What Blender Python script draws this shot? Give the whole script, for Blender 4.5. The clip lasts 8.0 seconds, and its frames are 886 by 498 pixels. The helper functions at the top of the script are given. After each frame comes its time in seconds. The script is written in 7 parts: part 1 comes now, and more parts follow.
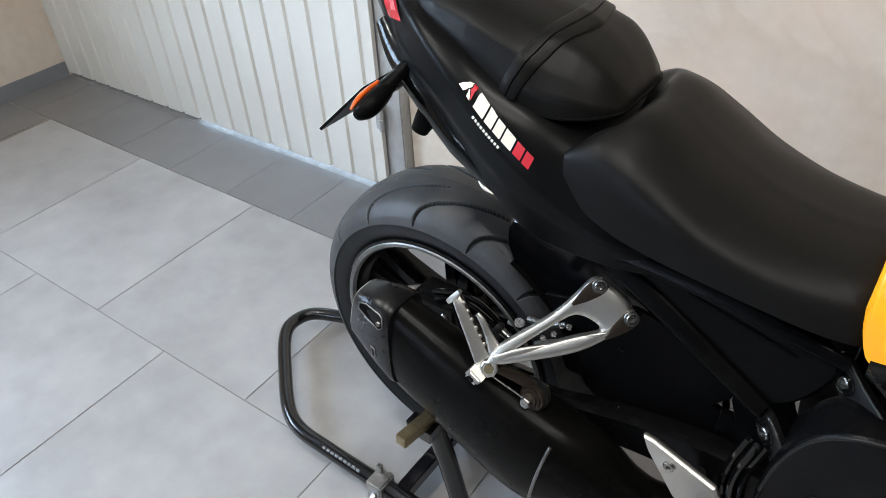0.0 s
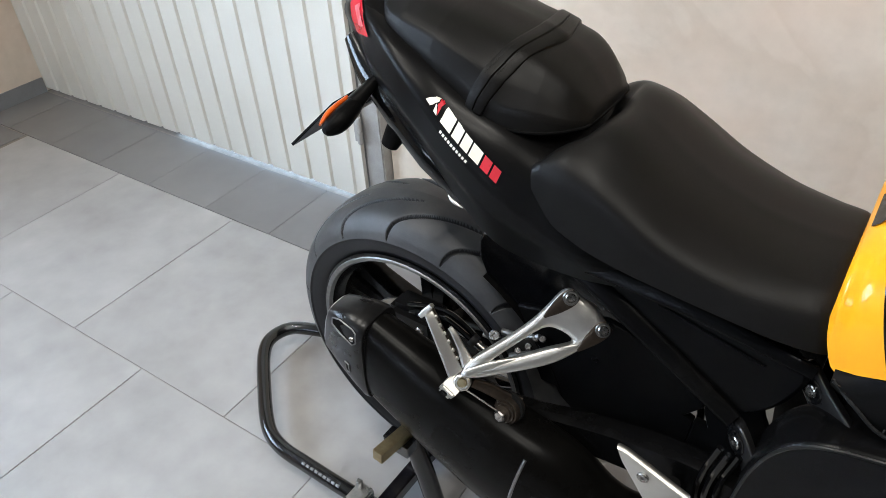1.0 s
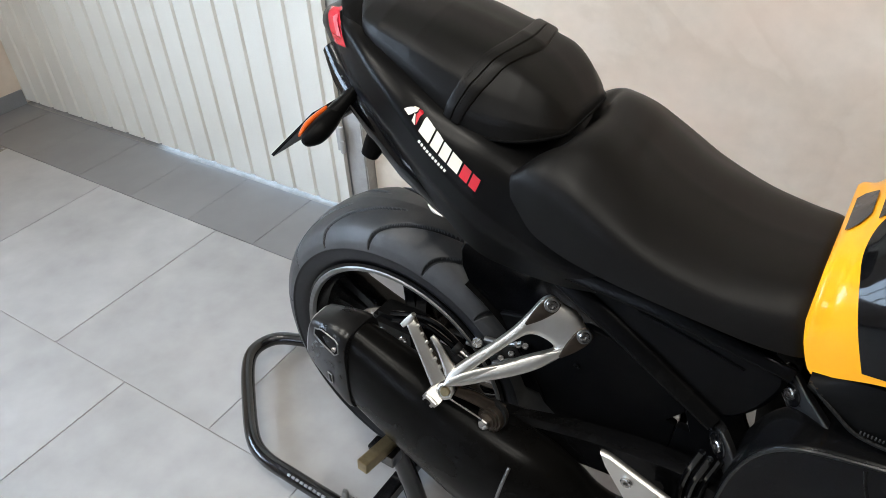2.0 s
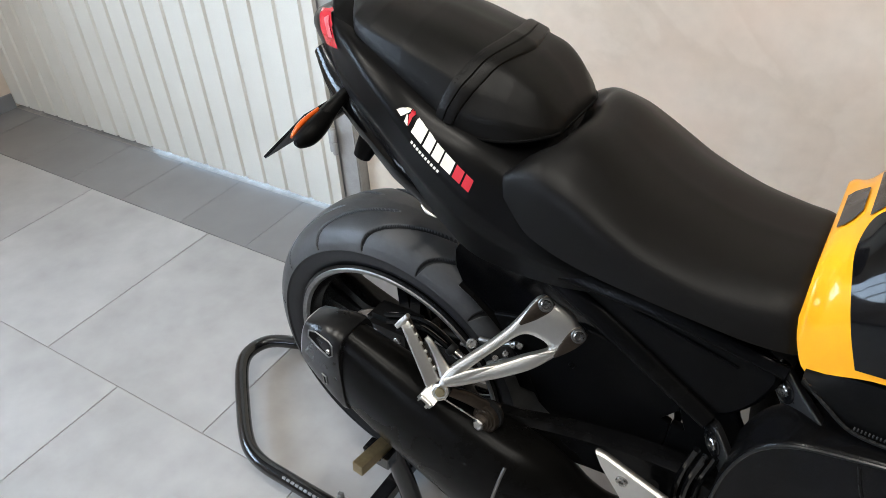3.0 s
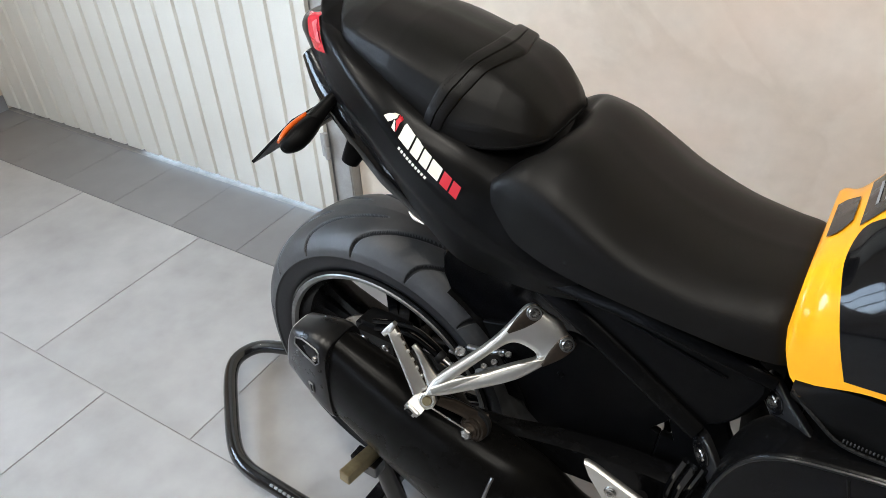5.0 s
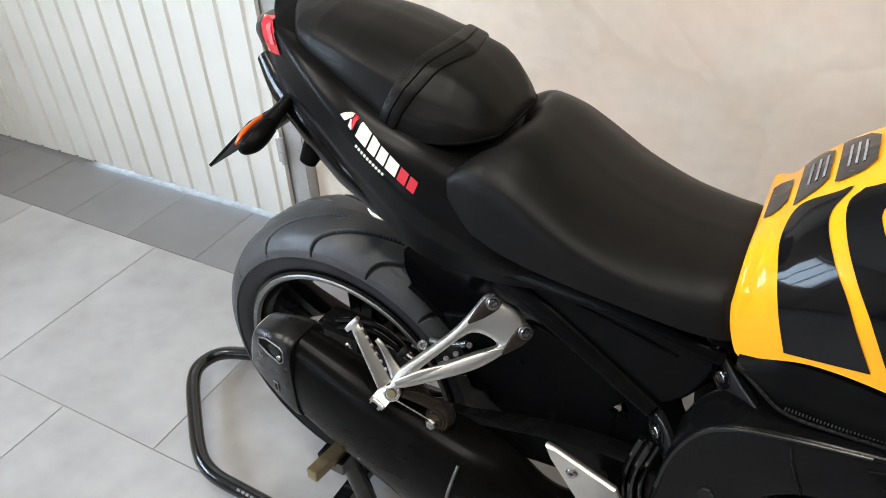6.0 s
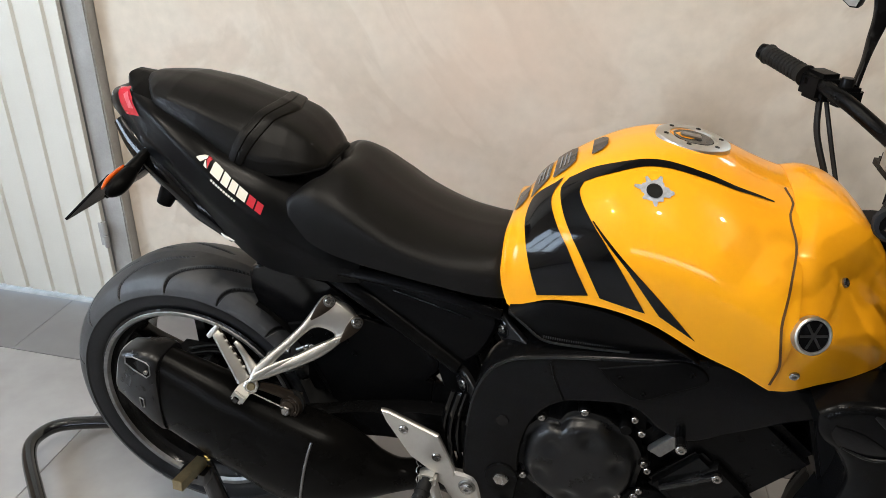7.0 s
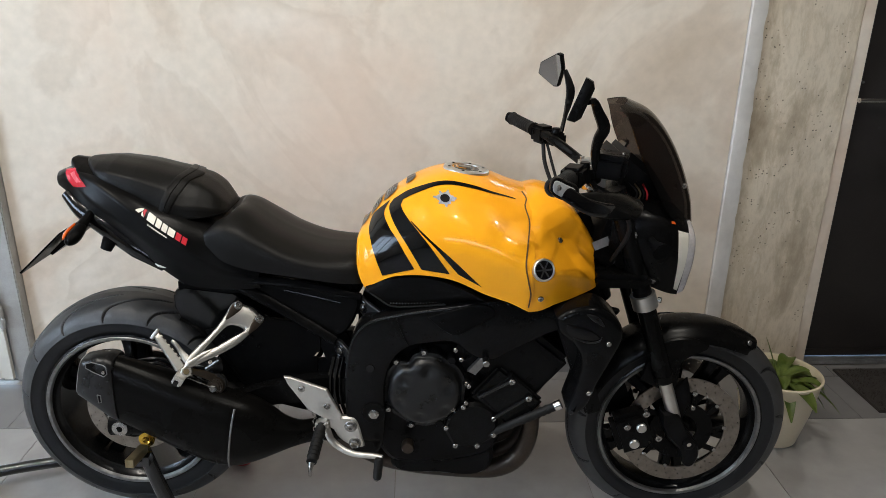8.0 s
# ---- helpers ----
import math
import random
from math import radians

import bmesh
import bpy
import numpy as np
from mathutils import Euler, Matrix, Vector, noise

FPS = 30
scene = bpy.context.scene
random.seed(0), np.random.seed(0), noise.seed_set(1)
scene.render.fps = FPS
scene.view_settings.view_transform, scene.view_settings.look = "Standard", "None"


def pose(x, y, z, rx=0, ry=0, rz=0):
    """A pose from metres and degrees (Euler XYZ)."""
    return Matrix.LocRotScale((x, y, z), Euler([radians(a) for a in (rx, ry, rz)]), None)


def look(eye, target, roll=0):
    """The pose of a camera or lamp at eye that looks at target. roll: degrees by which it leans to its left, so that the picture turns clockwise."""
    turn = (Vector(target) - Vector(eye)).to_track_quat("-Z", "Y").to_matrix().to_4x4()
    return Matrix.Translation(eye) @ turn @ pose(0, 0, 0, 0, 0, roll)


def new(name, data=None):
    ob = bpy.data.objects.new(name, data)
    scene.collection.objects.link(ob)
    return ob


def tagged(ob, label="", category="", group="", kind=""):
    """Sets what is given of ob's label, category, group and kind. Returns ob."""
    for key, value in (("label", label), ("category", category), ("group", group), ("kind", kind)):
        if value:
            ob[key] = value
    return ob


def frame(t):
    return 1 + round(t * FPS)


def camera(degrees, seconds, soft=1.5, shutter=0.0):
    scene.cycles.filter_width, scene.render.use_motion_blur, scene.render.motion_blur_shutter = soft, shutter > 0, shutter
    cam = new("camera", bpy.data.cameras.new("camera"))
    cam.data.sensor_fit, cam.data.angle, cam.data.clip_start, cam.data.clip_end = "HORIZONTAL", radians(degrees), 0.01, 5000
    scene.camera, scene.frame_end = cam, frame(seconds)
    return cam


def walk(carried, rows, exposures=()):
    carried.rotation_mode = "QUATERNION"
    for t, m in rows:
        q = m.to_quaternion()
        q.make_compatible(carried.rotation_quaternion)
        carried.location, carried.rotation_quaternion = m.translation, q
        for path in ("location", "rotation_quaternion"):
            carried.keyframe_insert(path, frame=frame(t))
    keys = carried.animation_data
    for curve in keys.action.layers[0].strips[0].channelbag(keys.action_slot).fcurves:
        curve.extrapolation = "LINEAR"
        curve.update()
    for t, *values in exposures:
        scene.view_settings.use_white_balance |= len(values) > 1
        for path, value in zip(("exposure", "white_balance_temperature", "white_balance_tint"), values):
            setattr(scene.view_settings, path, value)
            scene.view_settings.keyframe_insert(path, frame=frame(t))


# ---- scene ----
cam = camera(63.8, 8.0, soft=0.7)
PATH = [
    (0, (0.597, -0.803, 1.317), (-0.384, 0.42, 0.076), -3.1),
    (0.5, (0.609, -0.793, 1.321), (-0.363, 0.449, 0.091), -3.2),
    (1, (0.613, -0.786, 1.321), (-0.349, 0.471, 0.099), -3.2),
    (1.5, (0.62, -0.781, 1.324), (-0.33, 0.495, 0.112), -3.1),
    (3, (0.619, -0.781, 1.323), (-0.304, 0.519, 0.116), -3.3),
    (3.5, (0.619, -0.78, 1.323), (-0.305, 0.524, 0.121), -2.8),
    (4, (0.62, -0.779, 1.322), (-0.296, 0.53, 0.12), -2.8),
    (5.5, (0.627, -0.763, 1.319), (-0.29, 0.551, 0.123), -2.7),
    (6, (0.638, -0.791, 1.322), (-0.186, 0.589, 0.133), -2.2),
    (6.2, (0.63, -0.833, 1.329), (-0.091, 0.608, 0.181), -2.21),
    (6.5, (0.655, -0.925, 1.337), (0.034, 0.632, 0.246), 0.4),
    (6.7, (0.681, -0.982, 1.341), (0.165, 0.642, 0.312), 0.88),
    (7, (0.737, -1.096, 1.344), (0.342, 0.627, 0.408), 2.2),
    (7.2, (0.776, -1.189, 1.373), (0.475, 0.569, 0.44), 2.15),
    (7.5, (0.811, -1.375, 1.384), (0.612, 0.439, 0.567), 2.8),
    (7.7, (0.812, -1.5, 1.408), (0.687, 0.339, 0.638), 1.62),
    (8, (0.801, -1.706, 1.406), (0.815, 0.175, 0.726), 0.8),
]
walk(cam, [(t, look(eye, target, roll)) for t, eye, target, roll in PATH], exposures=[(0.0, 0.86, 5450, 8), (0.5, 0.89, 5550, 8), (3.0, 0.93, 5600, 8), (5.5, 0.96, 5650, 8), (6.0, 1.04, 5700, 8), (6.5, 0.97, 5850, 9), (7.0, 0.70, 5900, 9), (7.5, 0.69, 5600, 8), (8.0, 0.60, 5700, 8)])
LIGHT_W, LIGHT_FILL, LIGHT_SPOT, LIGHT_GAP = 48.0, 14.0, 6.8, 0.22


ROOM = Matrix.Rotation(radians(2.2), 4, "Z")  # the room's axes against the motorcycle's


# ---- world, sun and lights ----
world = bpy.data.worlds.new("sky")
scene.world = world
world.use_nodes = True
wn = world.node_tree.nodes
sky = wn.new("ShaderNodeTexSky")
sky.sky_type = "NISHITA"
sky.sun_disc = False
sky.sun_elevation, sky.sun_rotation = radians(42), radians(200)
wn["Background"].inputs["Strength"].default_value = 0.15
world.node_tree.links.new(sky.outputs["Color"], wn["Background"].inputs["Color"])


def area_lamp(name, size_x, size_y, watts, colour, m):
    lamp = bpy.data.lights.new(name, "AREA")
    lamp.shape, lamp.size, lamp.size_y = "RECTANGLE", size_x, size_y
    lamp.energy, lamp.color = watts, colour
    ob = new(name, lamp)
    ob.matrix_basis = m
    return ob


sun = bpy.data.lights.new("sun", "SUN")
sun.energy, sun.angle, sun.color = 5.0, radians(0.6), (1.0, 0.95, 0.88)
new("sun", sun).matrix_basis = look((6, 14, 16), (0, 0, 0))


# ---- materials ----
def material(name, base, second=None, rough=0.5, metal=0.0, coat=0.0, scale=12.0, fine=180.0, bump=0.0, bump_scale=None,
             vary=0.35, rough_vary=0.12, specular=0.5, random_tint=0.0, coat_rough=0.05):
    m = bpy.data.materials.new(name)
    m.use_nodes = True
    nt = m.node_tree
    n, l = nt.nodes, nt.links
    b = n["Principled BSDF"]
    coord = n.new("ShaderNodeTexCoord")
    big = n.new("ShaderNodeTexNoise")
    big.inputs["Scale"].default_value, big.inputs["Detail"].default_value, big.inputs["Roughness"].default_value = scale, 6.0, 0.6
    small = n.new("ShaderNodeTexNoise")
    small.inputs["Scale"].default_value, small.inputs["Detail"].default_value = fine, 3.0
    place = coord.outputs["Object"]
    if random_tint:
        shift = n.new("ShaderNodeVectorMath")
        shift.operation = "MULTIPLY_ADD"
        own = n.new("ShaderNodeObjectInfo")
        l.new(own.outputs["Random"], shift.inputs[0])
        shift.inputs[1].default_value = (17.0, 29.0, 41.0)
        l.new(place, shift.inputs[2])
        place = shift.outputs["Vector"]
    for t in (big, small):
        l.new(place, t.inputs["Vector"])
    second = second or tuple(c * (1 - vary) for c in base)
    mix = n.new("ShaderNodeMix")
    mix.data_type = "RGBA"
    mix.inputs[6].default_value, mix.inputs[7].default_value = (*base, 1), (*second, 1)
    add = n.new("ShaderNodeMath")
    add.operation = "MULTIPLY_ADD"
    l.new(small.outputs["Fac"], add.inputs[0])
    add.inputs[1].default_value = 0.35
    l.new(big.outputs["Fac"], add.inputs[2])
    ramp = n.new("ShaderNodeMapRange")
    ramp.inputs["From Min"].default_value, ramp.inputs["From Max"].default_value = 0.45, 0.9
    l.new(add.outputs[0], ramp.inputs["Value"])
    l.new(ramp.outputs["Result"], mix.inputs[0])
    colour = mix.outputs[2]
    if random_tint:
        info = n.new("ShaderNodeObjectInfo")
        hsv = n.new("ShaderNodeHueSaturation")
        mr = n.new("ShaderNodeMapRange")
        mr.inputs["To Min"].default_value, mr.inputs["To Max"].default_value = 1 - random_tint, 1 + random_tint
        l.new(info.outputs["Random"], mr.inputs["Value"])
        l.new(mr.outputs["Result"], hsv.inputs["Value"])
        l.new(colour, hsv.inputs["Color"])
        colour = hsv.outputs["Color"]
    l.new(colour, b.inputs["Base Color"])
    rr = n.new("ShaderNodeMapRange")
    rr.inputs["To Min"].default_value, rr.inputs["To Max"].default_value = max(rough - rough_vary, 0.02), min(rough + rough_vary, 1)
    l.new(big.outputs["Fac"], rr.inputs["Value"])
    l.new(rr.outputs["Result"], b.inputs["Roughness"])
    b.inputs["Metallic"].default_value = metal
    b.inputs["Coat Weight"].default_value = coat
    b.inputs["Coat Roughness"].default_value = coat_rough
    b.inputs["Specular IOR Level"].default_value = specular
    if bump:
        bn = n.new("ShaderNodeBump")
        bn.inputs["Strength"].default_value, bn.inputs["Distance"].default_value = bump, 0.002
        if bump_scale:
            grain = n.new("ShaderNodeTexNoise")
            grain.inputs["Scale"].default_value, grain.inputs["Detail"].default_value = bump_scale, 4.0
            l.new(coord.outputs["Object"], grain.inputs["Vector"])
            l.new(grain.outputs["Fac"], bn.inputs["Height"])
        else:
            l.new(small.outputs["Fac"], bn.inputs["Height"])
        l.new(bn.outputs["Normal"], b.inputs["Normal"])
    return m


M_YELLOW = material("yellow_paint", (0.84, 0.355, 0.004), (0.80, 0.335, 0.004), rough=0.3, specular=0.08, coat=0.55, scale=3, rough_vary=0.03, coat_rough=0.03)
M_GLOSS_BLACK = material("gloss_black_paint", (0.0025, 0.0025, 0.0028), rough=0.13, coat=0.0, specular=0.42, scale=5, rough_vary=0.03)
M_SATIN = material("satin_black_paint", (0.0025, 0.0025, 0.0028), (0.004, 0.0039, 0.0037), rough=0.27, specular=0.09, scale=9, rough_vary=0.06)
M_FRAME = material("satin_black_casting", (0.0026, 0.0026, 0.0029), (0.0042, 0.0041, 0.004), rough=0.22, specular=0.13, scale=14, rough_vary=0.06, bump=0.02, bump_scale=500)
M_TAIL = material("satin_black_tail", (0.0030, 0.0030, 0.0032), (0.0042, 0.0041, 0.004), rough=0.31, specular=0.11, scale=14, rough_vary=0.04)
M_PINK_LENS = material("pale_red_lens", (0.66, 0.16, 0.20), (0.55, 0.04, 0.07), rough=0.08, coat=1.0, scale=60)
M_DARK_WALL = material("unseen_dark_wall", (0.115, 0.108, 0.10), (0.085, 0.08, 0.075), rough=0.8, scale=2)
M_PLASTIC = material("black_plastic", (0.0026, 0.0026, 0.0028), (0.0042, 0.0041, 0.004), rough=0.36, specular=0.05, scale=14, bump=0.08, bump_scale=900)
M_VINYL = material("seat_vinyl", (0.0046, 0.0044, 0.0041), (0.0062, 0.0059, 0.0055), rough=0.40, specular=0.135, scale=7, bump=0.1, bump_scale=1100, rough_vary=0.05)
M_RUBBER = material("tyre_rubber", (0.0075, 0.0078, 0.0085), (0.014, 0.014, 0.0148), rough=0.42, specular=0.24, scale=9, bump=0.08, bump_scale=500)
M_TREAD = material("grey_tread_rubber", (0.040, 0.040, 0.040), (0.025, 0.025, 0.025), rough=0.48, specular=0.50, scale=14, fine=90, bump=0.12, bump_scale=420)
M_SOFT_RUBBER = material("grip_rubber", (0.006, 0.006, 0.006), rough=0.6, specular=0.3, scale=30, bump=0.25, bump_scale=600)
M_ALLOY = material("cast_alloy", (0.64, 0.625, 0.59), (0.58, 0.565, 0.53), rough=0.40, metal=1.0, scale=14, rough_vary=0.03)
M_SILVER = material("silver_lacquer", (0.52, 0.53, 0.54), (0.45, 0.46, 0.47), rough=0.30, metal=0.2, scale=30, rough_vary=0.04)
M_STAR = material("grey_foil", (0.30, 0.31, 0.33), (0.16, 0.16, 0.17), rough=0.4, scale=120)
M_RIM = material("machined_rim", (0.30, 0.30, 0.29), (0.17, 0.165, 0.16), rough=0.36, metal=0.9, scale=15)
M_BARREL = material("black_rim_lacquer", (0.030, 0.030, 0.031), (0.018, 0.018, 0.018), rough=0.22, metal=0.7, scale=15)
M_LIP = material("machined_rim_lip", (0.27, 0.27, 0.265), (0.15, 0.148, 0.145), rough=0.42, metal=0.9, scale=22)
M_CAP = material("satin_black_cap", (0.006, 0.006, 0.0065), (0.009, 0.009, 0.009), rough=0.30, specular=0.34, scale=20, bump=0.03, bump_scale=600)
M_POLISHED = material("polished_steel", (0.72, 0.71, 0.69), (0.6, 0.58, 0.55), rough=0.16, metal=1.0, scale=25, rough_vary=0.06)
M_BRUSHED = material("brushed_disc_steel", (0.32, 0.29, 0.255), (0.22, 0.195, 0.17), rough=0.36, metal=1.0, scale=40, bump=0.05, bump_scale=500)
M_DARK_METAL = material("black_engine_paint", (0.003, 0.003, 0.0034), (0.006, 0.0058, 0.0054), rough=0.30, specular=0.09, metal=0.0, scale=18, bump=0.1, bump_scale=450)
# brown of the exhaust, also the painted shade on the foot bracket
M_HEADER = material("scorched_and_shade_steel", (0.075, 0.058, 0.043), (0.032, 0.027, 0.024), rough=0.36, metal=0.8, scale=10)
M_MUFFLER = material("heat_black_muffler", (0.0026, 0.0025, 0.0024), (0.0045, 0.0043, 0.004), rough=0.28, specular=0.07, scale=8, rough_vary=0.08, bump=0.03, bump_scale=700)
M_BRASS = material("zinc_yellow_steel", (0.36, 0.30, 0.17), (0.24, 0.19, 0.11), rough=0.35, metal=0.9, scale=30)
M_GOLD = material("gold_anodised", (0.75, 0.46, 0.06), rough=0.25, metal=1.0, scale=30)
M_RED = material("red_plastic", (0.55, 0.02, 0.03), rough=0.35, scale=20)
M_RED_LENS = material("red_lens", (0.50, 0.010, 0.03), rough=0.08, coat=1.0, scale=40)
M_CLEAR_LENS = material("clear_lens", (0.78, 0.74, 0.74), rough=0.08, coat=1.0, scale=30)
M_ORANGE = material("amber_lens", (0.75, 0.12, 0.01), rough=0.15, coat=0.8, scale=40)
M_STICKER_WHITE = material("sticker_white", (0.78, 0.74, 0.64), rough=0.4, scale=30, vary=0.08)
M_STICKER_RED = material("sticker_red", (0.50, 0.008, 0.02), rough=0.4, scale=30, vary=0.1)
M_DECAL = material("black_decal", (0.004, 0.004, 0.0045), rough=0.12, coat=0.35, specular=0.12, scale=10, rough_vary=0.03)
M_SEAM = material("joint_dark", (0.10, 0.035, 0.004), rough=0.6, scale=20)
M_PAD = material("pad_grey", (0.010, 0.0095, 0.009), (0.018, 0.017, 0.016), rough=0.25, scale=60, coat=0.3, specular=0.3)
M_BRAID = material("grey_braided_trim", (0.05, 0.05, 0.05), (0.03, 0.03, 0.03), rough=0.5, scale=300)
M_GREY_PLATE = material("grey_print", (0.25, 0.25, 0.26), rough=0.5, scale=40)
M_GLASS_MIRROR = material("mirror_glass", (0.86, 0.86, 0.86), rough=0.03, metal=1.0, scale=5, rough_vary=0.0, vary=0.03)
M_STAND = material("stand_black_enamel", (0.004, 0.004, 0.0048), (0.007, 0.007, 0.008), rough=0.15, coat=0.35, scale=20)
M_ZINC = material("zinc_bolt", (0.55, 0.55, 0.55), (0.4, 0.4, 0.4), rough=0.3, metal=1.0, scale=60)
M_BOLT = material("stainless_bolt", (0.48, 0.47, 0.45), (0.30, 0.29, 0.28), rough=0.26, metal=1.0, scale=80)

M_TILE = material("grey_floor_tile", (0.405, 0.396, 0.384), (0.285, 0.276, 0.266), rough=0.33, scale=2.6, fine=14, random_tint=0.03, rough_vary=0.0)
M_TILE_DARK = material("dark_border_tile", (0.215, 0.21, 0.208), (0.178, 0.174, 0.172), rough=0.27, scale=2.2, fine=12, random_tint=0.03, rough_vary=0.0)
M_SKIRT = material("dark_skirting_tile", (0.22, 0.225, 0.235), (0.17, 0.172, 0.18), rough=0.35, scale=6)
M_GROUT = material("tile_grout", (0.29, 0.262, 0.23), rough=0.9, scale=30, bump=0.2)
M_DOOR_STEEL = material("white_sheet_steel", (0.71, 0.695, 0.635), (0.65, 0.635, 0.575), rough=0.38, scale=3, vary=0.08)
M_FRAME_STEEL = material("grey_steel_frame", (0.40, 0.40, 0.39), (0.30, 0.295, 0.285), rough=0.45, metal=0.0, scale=12)
M_DARK_DOOR = material("black_wood_door", (0.012, 0.010, 0.009), (0.02, 0.017, 0.015), rough=0.42, scale=8, bump=0.1, bump_scale=120)
M_TRIM_ALU = material("aluminium_sill", (0.5, 0.5, 0.5), (0.32, 0.31, 0.3), rough=0.4, metal=0.9, scale=20)
M_MAT = material("dark_door_mat", (0.022, 0.018, 0.016), (0.04, 0.034, 0.03), rough=0.95, scale=40, bump=1.0, bump_scale=500)
M_POT = material("white_plastic_pot", (0.68, 0.60, 0.44), (0.60, 0.52, 0.37), rough=0.35, scale=8, vary=0.1)
M_SOIL = material("potting_soil", (0.03, 0.022, 0.015), rough=0.95, scale=60, bump=0.8)
M_LEAF = material("green_leaf", (0.20, 0.26, 0.045), (0.09, 0.14, 0.025), rough=0.40, scale=20)
M_CEILING = material("ceiling_concrete", (0.34, 0.31, 0.27), (0.26, 0.24, 0.21), rough=0.9, scale=2)
M_OUTSIDE = material("yard_paving", (0.52, 0.52, 0.52), (0.44, 0.44, 0.44), rough=0.9, scale=2)


def plaster(name, stops, scale=1.3, rough=0.75, pits=False, whirl=0.9, stain=None):
    """Trowelled plaster or raw concrete: broad clouds of colour, smears and small pits."""
    m = bpy.data.materials.new(name)
    m.use_nodes = True
    nt = m.node_tree
    n, l = nt.nodes, nt.links
    b = n["Principled BSDF"]
    coord = n.new("ShaderNodeTexCoord")
    cloud = n.new("ShaderNodeTexNoise")
    cloud.inputs["Scale"].default_value, cloud.inputs["Detail"].default_value = scale, 9.0
    cloud.inputs["Roughness"].default_value, cloud.inputs["Distortion"].default_value = (0.66 if pits else 0.52), whirl
    if pits:
        tall = n.new("ShaderNodeMapping")
        tall.inputs["Scale"].default_value = (1.7, 1.0, 0.6)
        l.new(coord.outputs["Object"], tall.inputs["Vector"])
        l.new(tall.outputs["Vector"], cloud.inputs["Vector"])
    else:
        l.new(coord.outputs["Object"], cloud.inputs["Vector"])
    ramp = n.new("ShaderNodeValToRGB")
    el = ramp.color_ramp.elements
    el[0].position, el[0].color = stops[0][0], (*stops[0][1], 1)
    el[1].position, el[1].color = stops[-1][0], (*stops[-1][1], 1)
    for p, c in stops[1:-1]:
        e = el.new(p)
        e.color = (*c, 1)
    l.new(cloud.outputs["Fac"], ramp.inputs["Fac"])
    fine = n.new("ShaderNodeTexNoise")
    fine.inputs["Scale"].default_value, fine.inputs["Detail"].default_value = 26.0, 8.0
    l.new(coord.outputs["Object"], fine.inputs["Vector"])
    mul = n.new("ShaderNodeMix")
    mul.data_type, mul.blend_type = "RGBA", "MULTIPLY"
    mr = n.new("ShaderNodeMapRange")
    mr.inputs["From Min"].default_value, mr.inputs["From Max"].default_value = 0.3, 0.7
    mr.inputs["To Min"].default_value, mr.inputs["To Max"].default_value = 0.93, 1.04
    l.new(fine.outputs["Fac"], mr.inputs["Value"])
    mul.inputs[0].default_value = 1.0
    l.new(ramp.outputs["Color"], mul.inputs[6])
    l.new(mr.outputs["Result"], mul.inputs[7])
    colour, height = mul.outputs[2], fine.outputs["Fac"]
    if stain:
        broad = n.new("ShaderNodeTexNoise")
        broad.inputs["Scale"].default_value, broad.inputs["Detail"].default_value, broad.inputs["Roughness"].default_value = 0.75, 5.0, 0.6
        l.new(coord.outputs["Object"], broad.inputs["Vector"])
        amount = n.new("ShaderNodeMapRange")
        amount.inputs["From Min"].default_value, amount.inputs["From Max"].default_value = 0.48, 0.68
        amount.inputs["To Max"].default_value = 0.75
        l.new(broad.outputs["Fac"], amount.inputs["Value"])
        tint = n.new("ShaderNodeMix")
        tint.data_type = "RGBA"
        tint.inputs[7].default_value = (*stain, 1)
        l.new(amount.outputs["Result"], tint.inputs[0])
        l.new(colour, tint.inputs[6])
        colour = tint.outputs[2]
    if pits:
        cell = n.new("ShaderNodeTexVoronoi")
        cell.inputs["Scale"].default_value = 62.0
        l.new(coord.outputs["Object"], cell.inputs["Vector"])
        hole = n.new("ShaderNodeMapRange")
        hole.inputs["From Min"].default_value, hole.inputs["From Max"].default_value = 0.10, 0.22
        l.new(cell.outputs["Distance"], hole.inputs["Value"])
        gate = n.new("ShaderNodeTexNoise")
        gate.inputs["Scale"].default_value = 9.0
        l.new(coord.outputs["Object"], gate.inputs["Vector"])
        gr = n.new("ShaderNodeMapRange")
        gr.inputs["From Min"].default_value, gr.inputs["From Max"].default_value = 0.60, 0.52
        l.new(gate.outputs["Fac"], gr.inputs["Value"])
        mx = n.new("ShaderNodeMath")
        mx.operation = "MAXIMUM"
        l.new(hole.outputs["Result"], mx.inputs[0])
        l.new(gr.outputs["Result"], mx.inputs[1])
        dark = n.new("ShaderNodeMix")
        dark.data_type = "RGBA"
        dark.inputs[6].default_value = (0.06, 0.05, 0.04, 1)
        l.new(mx.outputs[0], dark.inputs[0])
        l.new(colour, dark.inputs[7])
        colour, height = dark.outputs[2], mx.outputs[0]
    l.new(colour, b.inputs["Base Color"])
    b.inputs["Roughness"].default_value = rough
    bn = n.new("ShaderNodeBump")
    bn.inputs["Strength"].default_value, bn.inputs["Distance"].default_value = 0.25, 0.004
    l.new(height, bn.inputs["Height"])
    l.new(bn.outputs["Normal"], b.inputs["Normal"])
    return m


